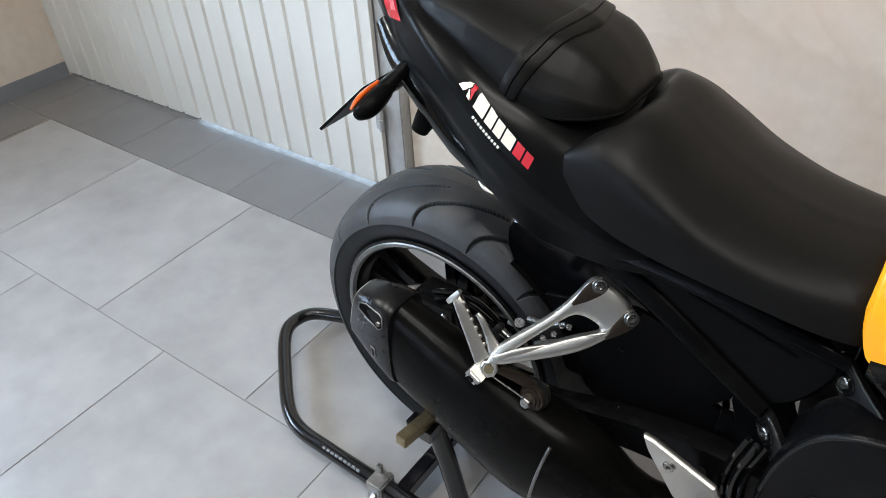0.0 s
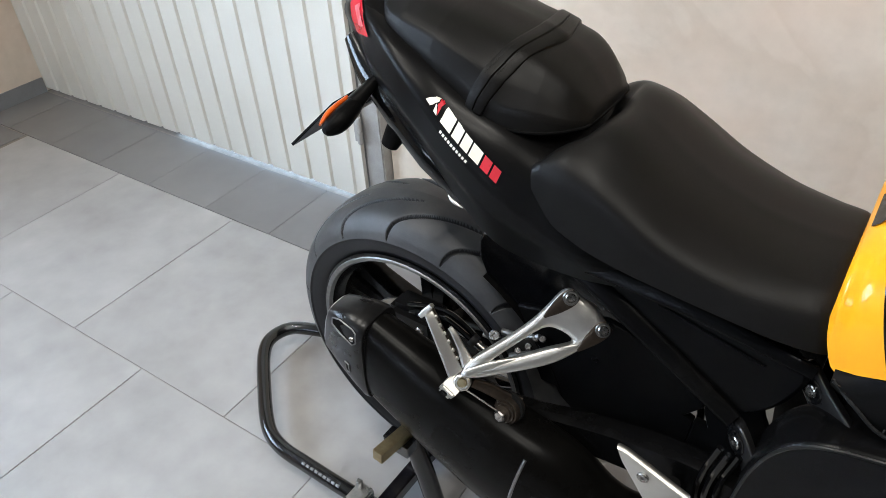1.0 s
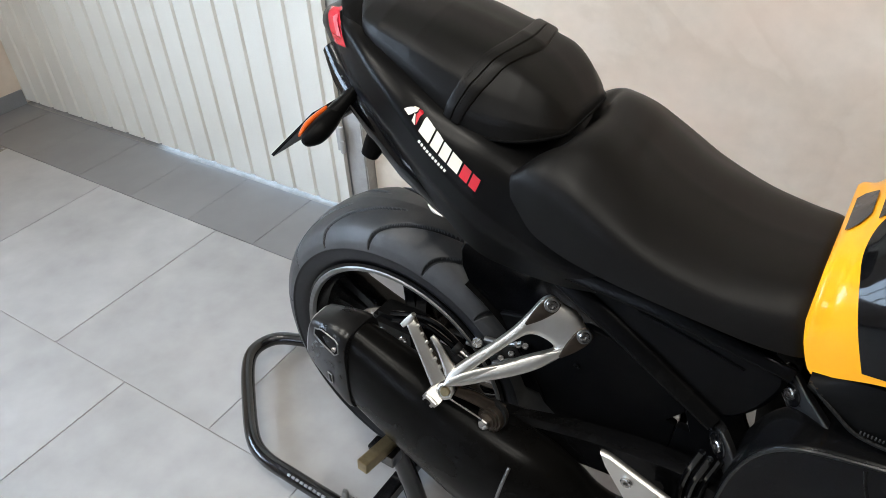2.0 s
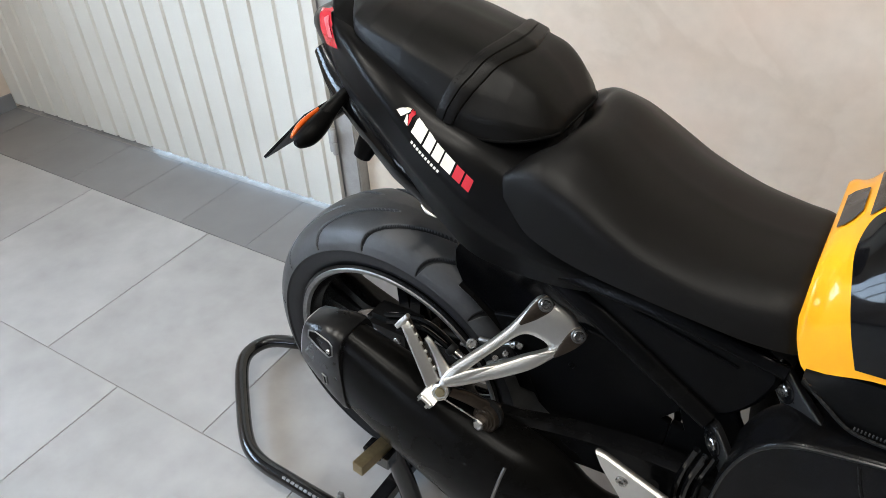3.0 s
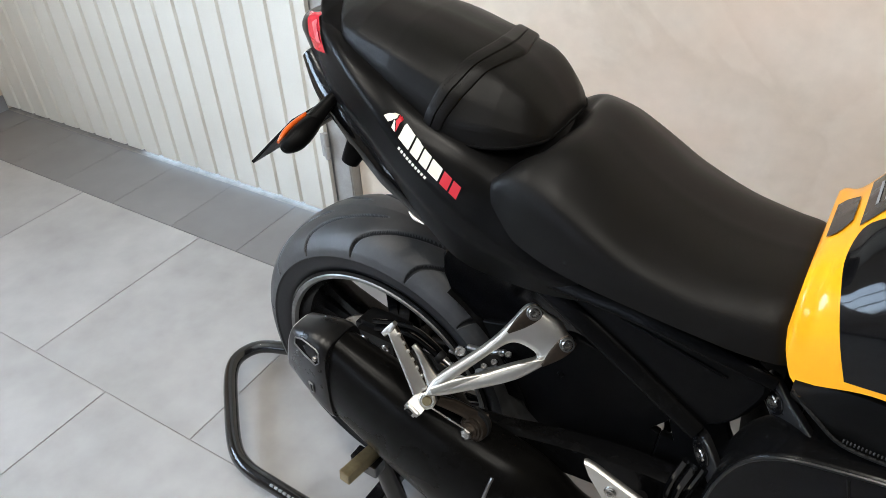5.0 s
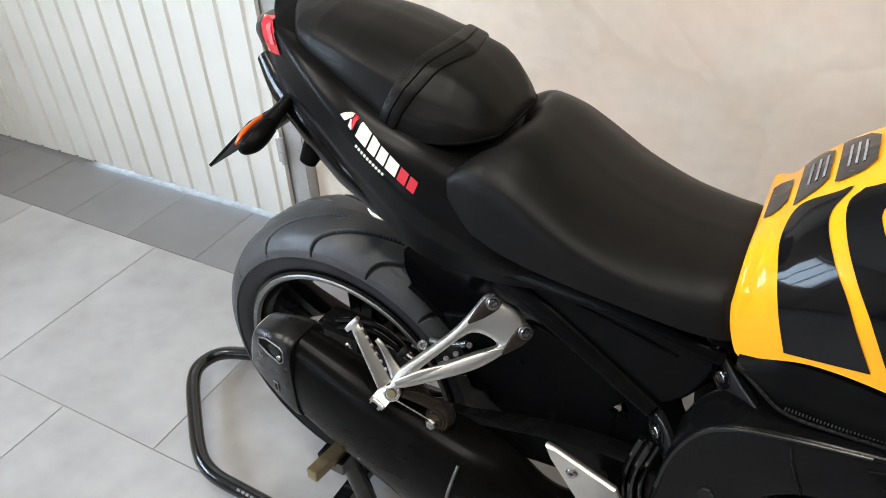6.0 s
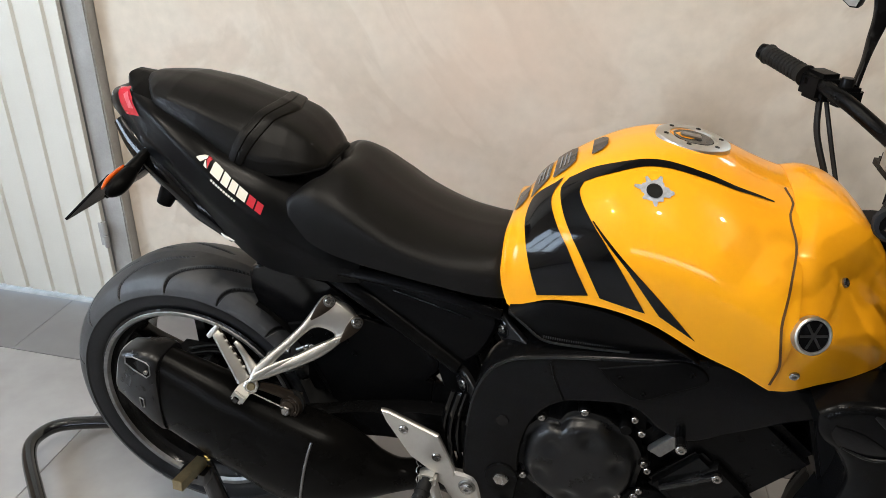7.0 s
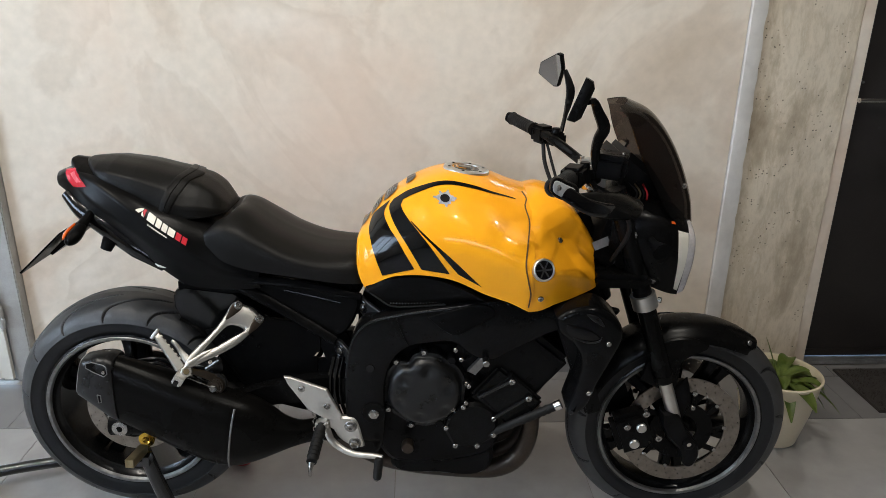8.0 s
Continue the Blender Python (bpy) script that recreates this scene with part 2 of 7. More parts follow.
M_WALL = plaster("trowelled_plaster", [(0.30, (0.49, 0.405, 0.305)), (0.43, (0.585, 0.50, 0.40)), (0.47, (0.645, 0.57, 0.47)), (0.55, (0.66, 0.59, 0.495)), (0.575, (0.595, 0.52, 0.425)), (0.70, (0.69, 0.62, 0.53))], scale=1.35, stain=(0.66, 0.50, 0.385))
M_WALL_EDGE = plaster("pale_plaster_edge", [(0.3, (0.62, 0.60, 0.57)), (0.7, (0.72, 0.70, 0.67))], scale=6)
M_CONCRETE = plaster("raw_concrete", [(0.30, (0.29, 0.235, 0.165)), (0.43, (0.45, 0.38, 0.28)), (0.51, (0.60, 0.525, 0.41)), (0.58, (0.48, 0.41, 0.305)), (0.70, (0.68, 0.62, 0.51))], scale=4.2, rough=0.85, pits=True, whirl=0.15)


def smoked(name, tint, rough=0.04):
    m = bpy.data.materials.new(name)
    m.use_nodes = True
    nt = m.node_tree
    b = nt.nodes["Principled BSDF"]
    b.inputs["Base Color"].default_value = (*tint, 1)
    b.inputs["Roughness"].default_value = rough
    b.inputs["Transmission Weight"].default_value = 1.0
    b.inputs["IOR"].default_value = 1.08
    b.inputs["Coat Weight"].default_value = 0.6
    return m


M_SMOKE = smoked("smoked_acrylic", (0.125, 0.108, 0.100))
M_PANE = smoked("window_pane", (0.97, 0.98, 1.0))


# ---- building helpers ----
def part(name, bm, mat, parent=None, label="", sharp=35):
    """Links a bmesh as one mesh object, under parent where one is given."""
    bmesh.ops.recalc_face_normals(bm, faces=bm.faces)
    me = bpy.data.meshes.new(name)
    bm.to_mesh(me)
    bm.free()
    me.materials.append(mat)
    for p in me.polygons:
        p.use_smooth = True
    me.set_sharp_from_angle(angle=radians(sharp))
    ob = new(name, me)
    if parent:
        ob.parent = parent
    if label:
        tagged(ob, label)
    return ob


def V(*a):
    return Vector(a)


def box_bm(x0, y0, z0, x1, y1, z1, bevel=0.0, bm=None, m=None):
    bm = bm or bmesh.new()
    made = bmesh.ops.create_cube(bm, size=1.0)["verts"]
    bmesh.ops.scale(bm, vec=(x1 - x0, y1 - y0, z1 - z0), verts=made)
    bmesh.ops.translate(bm, vec=((x0 + x1) / 2, (y0 + y1) / 2, (z0 + z1) / 2), verts=made)
    if bevel:
        edges = list({e for v in made for e in v.link_edges})
        made = list({v for f in bmesh.ops.bevel(bm, geom=edges, offset=bevel, segments=2, affect="EDGES")["faces"] for v in f.verts} | {v for v in made if v.is_valid})
    if m is not None:
        bmesh.ops.transform(bm, matrix=m, verts=[v for v in made if v.is_valid])
    return bm


def spline(points, n):
    """n points along a smooth curve through the points (Catmull-Rom, by chord)."""
    p = [np.array(q, float) for q in points]
    if len(p) == 2:
        return [p[0] + (p[1] - p[0]) * t for t in np.linspace(0, 1, n)]
    d = np.concatenate([[0], np.cumsum([max(np.linalg.norm(b - a) ** 0.7, 1e-6) for a, b in zip(p, p[1:])])])
    out = []
    for s in np.linspace(0, d[-1], n):
        i = min(max(int(np.searchsorted(d, s, "right")) - 1, 0), len(p) - 2)
        h = d[i + 1] - d[i]
        t = (s - d[i]) / h

        def slope(k):
            if k == 0:
                return (p[1] - p[0]) / (d[1] - d[0])
            if k == len(p) - 1:
                return (p[-1] - p[-2]) / (d[-1] - d[-2])
            return (p[k + 1] - p[k - 1]) / (d[k + 1] - d[k - 1])

        a, b = slope(i) * h, slope(i + 1) * h
        out.append((2 * t**3 - 3 * t**2 + 1) * p[i] + (t**3 - 2 * t**2 + t) * a + (-2 * t**3 + 3 * t**2) * p[i + 1] + (t**3 - t**2) * b)
    return out


def skin(rings, closed=True, caps=True, bm=None):
    """Joins rings of points, one after another, into a surface."""
    bm = bm or bmesh.new()
    rows = [[bm.verts.new(tuple(float(c) for c in p)) for p in r] for r in rings]
    n = len(rows[0])
    for a, b in zip(rows, rows[1:]):
        for i in range(n if closed else n - 1):
            j = (i + 1) % n
            bm.faces.new((a[i], a[j], b[j], b[i]))
    if caps and closed:
        bm.faces.new(rows[0][::-1])
        bm.faces.new(rows[-1])
    return bm


def tube(points, radius, seg=12, smooth=0, caps=True, bm=None, flat=1.0):
    """A round bar along points; radius may be a list. smooth: how many points to lay along the curve."""
    pts = [Vector(p) for p in (spline(points, smooth) if smooth else points)]
    rad = radius if isinstance(radius, (list, tuple)) else [radius] * len(points)
    if len(rad) != len(pts):
        rad = list(np.interp(np.linspace(0, 1, len(pts)), np.linspace(0, 1, len(rad)), rad))
    rad = [float(r) for r in rad]
    rings, side = [], None
    for i, p in enumerate(pts):
        way = (pts[min(i + 1, len(pts) - 1)] - pts[max(i - 1, 0)]).normalized()
        if side is None:
            side = way.orthogonal().normalized()
        side = (side - way * side.dot(way)).normalized()
        up = way.cross(side)
        rings.append([p + rad[i] * (math.cos(a) * side + flat * math.sin(a) * up) for a in (k * math.tau / seg for k in range(seg))])
    return skin(rings, caps=caps, bm=bm)


def flatbar(points, width, thick, nrm, smooth=20, power=3.5, seg=20, bm=None):
    """A flat cast bar along points: half width and half thickness at each, its broad side facing nrm."""
    rows = [np.array((*p, w, t), float) for p, w, t in zip(points, width, thick)]
    rows = spline(rows, smooth)
    n0 = Vector(nrm).normalized()
    rings = []
    for i, r in enumerate(rows):
        p = Vector([float(v) for v in r[:3]])
        q, o = rows[min(i + 1, len(rows) - 1)], rows[max(i - 1, 0)]
        way = Vector([float(v) for v in q[:3] - o[:3]]).normalized()
        n = (n0 - way * n0.dot(way)).normalized()
        side = way.cross(n)
        ring = []
        for k in range(seg):
            a = k * math.tau / seg
            ca, sa = math.cos(a), math.sin(a)
            ring.append(p + side * float(r[3]) * math.copysign(abs(ca) ** (2 / power), ca) + n * float(r[4]) * math.copysign(abs(sa) ** (2 / power), sa))
        rings.append(ring)
    return skin(rings, bm=bm)


def turned(profile, seg=48, centre=(0, 0, 0), axis=(0, 1, 0), closed=False, bm=None):
    """Turns (radius, along) pairs about an axis through centre; closed joins the profile's ends."""
    bm = bm or bmesh.new()
    axis = Vector(axis).normalized()
    u = axis.orthogonal().normalized() if abs(axis.y) < 0.999 else Vector((1, 0, 0))
    w = axis.cross(u)
    c = Vector(centre)
    rings = []
    for k in range(seg):
        a = k * math.tau / seg
        d = math.cos(a) * u + math.sin(a) * w
        rings.append([bm.verts.new(c + d * r + axis * s) for r, s in profile])
    n = len(profile)
    for k in range(seg):
        p, q = rings[k], rings[(k + 1) % seg]
        for i in range(n if closed else n - 1):
            j = (i + 1) % n
            bm.faces.new((p[i], p[j], q[j], q[i]))
    if not closed:
        for i in (0, n - 1):
            if profile[i][0] > 1e-5:
                bm.faces.new([r[i] for r in rings])
    bmesh.ops.remove_doubles(bm, verts=bm.verts, dist=1e-6)
    return bm


def plate(outline, y0, y1, bevel=0.003, smooth=0, bm=None, lean=None):
    """A flat piece: an outline in x and z, thick from y0 to y1, with eased edges. lean(x, z) shifts it in y."""
    pts = spline([*outline, outline[0]], smooth)[:-1] if smooth else outline
    b = bm or bmesh.new()
    c = np.mean(np.array(pts, float), axis=0)
    rings = []
    for y, e in ((y0, bevel), (y0 + math.copysign(bevel, y1 - y0), 0), (y1 - math.copysign(bevel, y1 - y0), 0), (y1, bevel)):
        ring = []
        for p in pts:
            d = np.array(p, float) - c
            k = 1 - e / max(np.linalg.norm(d), 1e-4)
            q = c + d * k
            ring.append((q[0], y + (lean(q[0], q[1]) if lean else 0), q[1]))
        rings.append(ring)
    return skin(rings, bm=b)


def cushion(outline, y0, y1, r=0.02, smooth=96, steps=5):
    """A plate from y0 to y1 in x and z whose outer face at y1 rolls over at the rim by the radius r."""
    pts = np.array(spline([*outline, outline[0]], smooth)[:-1])
    tang = np.roll(pts, -2, axis=0) - np.roll(pts, 2, axis=0)
    nrm = np.stack([tang[:, 1], -tang[:, 0]], -1) / np.linalg.norm(tang, axis=1, keepdims=True)
    area = np.sum(pts[:, 0] * np.roll(pts[:, 1], -1) - np.roll(pts[:, 0], -1) * pts[:, 1])
    inward = -nrm if area > 0 else nrm
    sgn = math.copysign(1, y1 - y0)
    rings = [[(p[0], y0, p[1]) for p in pts]]
    for k in range(steps + 1):
        a = k / steps * math.pi / 2
        ring = pts + inward * r * (1 - math.cos(a))
        rings.append([(p[0], y1 - sgn * r * (1 - math.sin(a)), p[1]) for p in ring])
    return skin(rings)


def slanted(bm, x0, slope):
    """Shears a plate so that its far end lies deeper: y grows with x past x0."""
    for v in bm.verts:
        v.co.y += slope * (v.co.x - x0)
    return bm


def bolt_bm(r=0.008, h=0.006):
    """A socket-head bolt, its head along -y."""
    return turned([(0.0, -h + 0.35 * r), (r * 0.34, -h + 0.35 * r), (r * 0.40, -h), (r * 0.82, -h), (r, -h + 0.0015), (r, 0.002)], seg=14)


BOLT_MESH = {}


def bolt(parent, x, y, z, r=0.008, h=0.006, towards=(0, -1, 0), mat=None, name="bolt"):
    key = (r, h, mat.name if mat else "")
    if key not in BOLT_MESH:
        ob = part(name, bolt_bm(r, h), mat or M_BOLT)
        BOLT_MESH[key] = ob.data
    else:
        ob = new(name, BOLT_MESH[key])
    ob.parent = parent
    q = Vector((0, -1, 0)).rotation_difference(Vector(towards))
    ob.matrix_basis = Matrix.Translation((x, y, z)) @ q.to_matrix().to_4x4()
    return ob


def thing(name, label, category, at=(0, 0, 0), group="", kind=""):
    ob = new(name)
    ob.location = at
    return tagged(ob, label, category, group, kind)


def put(ob, at):
    """Lets a part built in world places keep its place under a thing that stands at `at`."""
    ob.location = Vector(ob.location) - Vector(at)
    return ob


# ---- the room ----
def structure(name, bm, mat, label, category, sharp=35):
    ob = part(name, bm, mat, sharp=sharp)
    ob.matrix_basis = ROOM
    return tagged(ob, label, category, kind="structure")


X0, X1, Y0, YW = -2.60, 4.20, -4.60, 0.73  # inner faces: west, east, south, and the plastered north wall
TILE, ROW = 0.5905, 0.375  # tile pitch and the line where the dark border begins
H = 2.62

floor = structure("floor", box_bm(X0 - 0.2, Y0 - 0.2, -0.20, X1 + 0.2, 0.95, -0.003), M_GROUT, "grey tiled garage floor with a darker border", "floor")

# north side: garage door opening, plastered wall, concrete pillar, dark door
wall = structure("wall_north", box_bm(-0.685, YW, 0, 1.866, YW + 0.22, H, 0.002), M_WALL, "beige trowelled plaster wall with cloudy patches", "wall")
lintel = structure("wall_north_lintel", box_bm(X0 - 0.2, YW, 2.12, -0.687, YW + 0.22, H), M_WALL, "beige plaster lintel over the garage door", "wall")


def ragged_edge_bm():
    """A strip of pale plaster with a straight side along the wall and a torn one along the pillar."""
    rings = []
    for k in range(121):
        z = H * k / 120
        w = 0.060 + 0.012 * (1 - z / 1.6) + 0.005 * noise.noise(Vector((1.0, 4.0, z * 15))) + 0.004 * noise.noise(Vector((7.0, 2.0, z * 53)))
        rings.append([(1.868, YW + 0.2, z), (1.868, YW - 0.007, z), (1.871, YW - 0.010, z), (1.868 + w * 0.55, YW - 0.006 + 0.004 * noise.noise(Vector((3.0, 8.0, z * 9))), z), (1.868 + w - 0.004, YW + 0.004, z), (1.868 + w, YW + 0.030, z), (1.868 + w, YW + 0.2, z)])
    return skin(rings)


structure("wall_north_edge", ragged_edge_bm(), M_WALL_EDGE, "pale plaster edge beside the concrete pillar", "wall trim")
structure("wall_north_reveal", box_bm(2.276, YW + 0.036, 0, 2.322, YW + 0.22, H, 0.003), M_WALL, "plaster strip between pillar and dark door", "wall trim")
structure("wall_north_far", box_bm(3.25, YW + 0.05, 0, X1, YW + 0.22, H), M_WALL, "beige plaster wall beyond the dark door", "wall")
structure("wall_north_over_door", box_bm(2.324, YW + 0.05, 2.10, 3.248, YW + 0.22, H), M_WALL, "beige plaster wall above the dark door", "wall")


def rough_pillar():
    bm = bmesh.new()
    nx, nz = 14, 90
    rings = []
    for k in range(nz + 1):
        z = H * k / nz
        ring = []
        for i in range(nx + 1):
            x = 1.914 + 0.360 * i / nx
            d = 0.006 * noise.noise(Vector((x * 7, 3.0, z * 5))) + 0.003 * noise.noise(Vector((x * 31, 9.0, z * 27)))
            e = 0.004 * noise.noise(Vector((5.0, i, z * 19))) if i in (0, nx) else 0
            ring.append((x + (abs(e) if i == 0 else -abs(e)), YW + 0.03 + d, z))
        ring += [(2.274, YW + 0.22, z), (1.914, YW + 0.22, z)]
        rings.append(ring)
    return skin(rings, bm=bm)


structure("pillar", rough_pillar(), M_CONCRETE, "raw concrete pillar with pits and pale smears", "pillar", sharp=50)

# the other sides
WY0, WY1, WZ0, WZ1 = -2.45, -0.60, 1.05, 2.30  # the opening of the west window
structure("wall_west", box_bm(X0 - 0.25, Y0, 0, X0, WY0, H), M_WALL, "beige plaster wall", "wall")
structure("wall_west_far", box_bm(X0 - 0.25, WY1, 0, X0, YW + 0.22, H), M_WALL, "beige plaster wall beside the garage door", "wall")
structure("wall_west_below", box_bm(X0 - 0.25, WY0, 0, X0, WY1, WZ0), M_WALL, "beige plaster wall below the window", "wall")
structure("wall_west_above", box_bm(X0 - 0.25, WY0, WZ1, X0, WY1, H), M_WALL, "beige plaster wall above the window", "wall")
# east and south walls are unseen; their dark tone holds reflected light down
structure("wall_east", box_bm(X1, Y0, 0, X1 + 0.2, 0.95, H), M_DARK_WALL, "unseen wall, kept dark to hold reflections down", "wall")
structure("wall_south", box_bm(0.6, Y0 - 0.2, 0, X1, Y0, H), M_DARK_WALL, "unseen wall, kept dark to hold reflections down", "wall")
structure("wall_south_corner", box_bm(X0, Y0 - 0.2, 0, -1.9, Y0, H), M_DARK_WALL, "unseen wall, kept dark to hold reflections down", "wall")
structure("wall_south_below", box_bm(-1.9, Y0 - 0.2, 0, 0.6, Y0, 1.55), M_DARK_WALL, "unseen dark wall below the added fill window", "wall")
structure("wall_south_above", box_bm(-1.9, Y0 - 0.2, 2.35, 0.6, Y0, H), M_DARK_WALL, "unseen dark wall above the added fill window", "wall")
# unseen ceiling, given a greyer concrete tone so that reflections stay dim
structure("ceiling", box_bm(X0 - 0.25, Y0 - 0.2, H, X1 + 0.2, 0.95, H + 0.2), M_CEILING, "unseen concrete ceiling, kept grey to dim reflections", "ceiling")
structure("ground", box_bm(-60, -60, -0.6, 60, 60, -0.22), M_OUTSIDE, "paved yard outside the garage", "ground")
structure("threshold", box_bm(X0 - 0.2, 0.668, -0.22, -0.62, 1.6, -0.016, 0.004), M_OUTSIDE, "pale concrete threshold under the garage door", "threshold")


def window(name, along, a0, a1, z0, z1, depth0, depth1, mullions):
    """A white-framed window in a wall: along 'x' or 'y'."""
    def bx(p0, d0, q0, p1, d1, q1, bev=0.004):
        return box_bm(p0, d0, q0, p1, d1, q1, bev) if along == "x" else box_bm(d0, p0, q0, d1, p1, q1, bev)
    top = tagged(new(name), "white framed garage window with clear panes", "window", kind="structure")
    top.matrix_basis = ROOM
    d0, d1 = depth0 + 0.3 * (depth1 - depth0), depth0 + 0.6 * (depth1 - depth0)
    w = 0.05
    for p in (bx(a0, d0, z0, a1, d1, z0 + w), bx(a0, d0, z1 - w, a1, d1, z1), bx(a0, d0, z0 + w, a0 + w, d1, z1 - w), bx(a1 - w, d0, z0 + w, a1, d1, z1 - w)):
        part("window_frame", p, M_DOOR_STEEL, top)
    step = (a1 - a0) / (mullions + 1)
    for k in range(1, mullions + 1):
        part("mullion", bx(a0 + step * k - 0.025, d0, z0 + w, a0 + step * k + 0.025, d1, z1 - w), M_DOOR_STEEL, top)
    for k in range(mullions + 1):
        pane = part("pane", bx(a0 + step * k + 0.026, (d0 + d1) / 2 - 0.003, z0 + w, a0 + step * (k + 1) - 0.026, (d0 + d1) / 2 + 0.003, z1 - w, 0), M_PANE, top)
        pane.visible_shadow = False
    return top


window("window_1", "y", WY0, WY1, WZ0, WZ1, X0, X0 - 0.25, 2)
# added and unseen: a south opening that lets fill light onto the north wall
window("fill_window", "x", -1.9, 0.6, 1.55, 2.35, Y0, Y0 - 0.2, 2)
area_lamp("sky_or_fill_light", WZ1 - WZ0 - 0.02, WY1 - WY0 - 0.05, LIGHT_W, (0.84, 0.93, 1.0), ROOM @ Matrix.Translation((X0 - 0.30, (WY0 + WY1) / 2, (WZ0 + WZ1) / 2)) @ pose(0, 0, 0, 0, -90, 0))
# fill lamp behind the added south opening, no known source
area_lamp("sky_or_fill_light", 2.45, 0.76, LIGHT_FILL, (1.0, 0.985, 0.955), ROOM @ Matrix.Translation((-0.65, Y0 - 0.25, 1.95)) @ pose(0, 0, 0, 90, 0, 0))
area_lamp("gap_light", 1.0, 0.012, LIGHT_GAP, (0.62, 0.81, 1.0), ROOM @ Matrix.Translation((-1.22, 0.700, 0.009)) @ pose(0, 0, 0, -84, 0, 0))  # daylight under the garage door

# skirting tiles
skirting = tagged(new("baseboard"), "dark grey tiled skirting along the plaster wall", "baseboard", kind="structure")
skirting.matrix_basis = ROOM
for k in range(8):
    y1 = 0.668 - 0.6 * k
    part("tile", box_bm(X0, y1 - 0.597, 0.0, X0 + 0.010, y1, 0.066, 0.001), M_SKIRT, skirting)
for k in range(8):
    xa = -0.62 + 0.313 * k
    part("tile", box_bm(xa, YW - 0.010, 0.0, xa + 0.310, YW, 0.066, 0.001), M_SKIRT, skirting)

# garage door: ribbed white sheet in a grey steel frame
DOOR_Y = 0.672
gate = thing("garage_door", "closed white ribbed sheet-steel garage door", "garage door")
gate.matrix_basis = ROOM


def ribbed_sheet(x0, x1, z0, z1):
    """Sheet with a narrow groove every 0.1 m."""
    xs = []
    x = -1.002 - 0.1 * 16
    while x < x1 + 0.1:
        for dx, dy in ((-0.0105, 0.0), (-0.0060, 0.009), (0.0060, 0.009), (0.0105, 0.0)):
            if x0 <= x + dx <= x1:
                xs.append((x + dx, dy))
        x += 0.1
    xs = [(x0, 0.0), *xs, (x1, 0.0)]
    front = [(x, DOOR_Y + d) for x, d in xs]
    back = [(x, DOOR_Y + d + 0.016) for x, d in reversed(xs)]
    return skin([[(x, y, z) for x, y in front + back] for z in (z0, z1)])


part("sheet", ribbed_sheet(-2.598, -0.759, 0.017, 2.08), M_DOOR_STEEL, gate, sharp=20)
part("bottom_rail", box_bm(-2.598, DOOR_Y + 0.030, 0.026, -0.802, DOOR_Y + 0.055, 0.075, 0.003), M_FRAME_STEEL, gate, "grey steel bottom rail")
for z in (0.275, 1.55):
    h = part("hinge", turned([(0.008, 0), (0.009, 0.004), (0.009, 0.040), (0.007, 0.042), (0.007, 0.045), (0.009, 0.047), (0.009, 0.085), (0.008, 0.089)], 14, (-0.752, DOOR_Y - 0.004, z - 0.045), (0, 0, 1)), M_FRAME_STEEL, gate, "worn grey steel hinge")
    part("leaf", box_bm(-0.772, DOOR_Y - 0.006, z - 0.04, -0.752, DOOR_Y - 0.002, z + 0.04, 0.001), M_FRAME_STEEL, h)
jamb = structure("door_frame", box_bm(-0.757, DOOR_Y + 0.018, 0.0, -0.687, DOOR_Y + 0.10, 2.12, 0.004), M_FRAME_STEEL, "grey steel garage door frame", "door frame")
structure("door_frame_stop", box_bm(-0.800, DOOR_Y + 0.032, 0.0, -0.758, DOOR_Y + 0.10, 2.12, 0.003), M_FRAME_STEEL, "grey steel stop behind the garage door edge", "door frame")
structure("door_frame_far", box_bm(X0, DOOR_Y + 0.030, 0.0, X0 + 0.018, DOOR_Y + 0.10, 2.12, 0.003), M_FRAME_STEEL, "grey steel garage door frame", "door frame")

# dark entrance door
entry = thing("entrance_door", "closed black wooden entrance door with a steel pull bar", "door")
entry.matrix_basis = ROOM
part("leaf", box_bm(2.324, YW + 0.062, 0.035, 3.248, YW + 0.105, 2.098, 0.003), M_DARK_DOOR, entry)
sill = part("sill", box_bm(2.324, YW + 0.030, 0.0, 3.25, YW + 0.12, 0.016, 0.003), M_TRIM_ALU, entry, "grey aluminium door sill")
part("ridge", box_bm(2.324, YW + 0.048, 0.016, 3.25, YW + 0.058, 0.026, 0.002), M_TRIM_ALU, sill)
part("weather_bar", box_bm(2.326, YW + 0.052, 0.030, 3.246, YW + 0.0625, 0.060, 0.003), M_DARK_DOOR, entry)
part("seal", box_bm(2.325, YW + 0.054, 0.9, 2.333, YW + 0.0625, 1.16, 0.002), M_SOFT_RUBBER, entry)
bar = part("handle", tube([(2.318, YW + 0.020, 1.063), (2.60, YW + 0.020, 1.063)], 0.0095, 14), M_POLISHED, entry, "polished steel handle bar")
part("stem", tube([(2.325, YW + 0.020, 1.063), (2.325, YW + 0.066, 1.063)], 0.008, 12), M_POLISHED, bar)
part("stem", tube([(2.585, YW + 0.020, 1.063), (2.585, YW + 0.066, 1.063)], 0.008, 12), M_POLISHED, bar)
part("strike", box_bm(2.325, YW + 0.054, 1.118, 2.345, YW + 0.0635, 1.126, 0.001), M_POLISHED, entry)


def mat_bm():
    bm = box_bm(2.412, 0.405, 0.0, 3.20, 0.712, 0.010, 0.003)
    return bm


doormat = tagged(part("doormat", mat_bm(), M_MAT), "dark brown bristle doormat on the border tiles", "doormat")
doormat.matrix_basis = ROOM


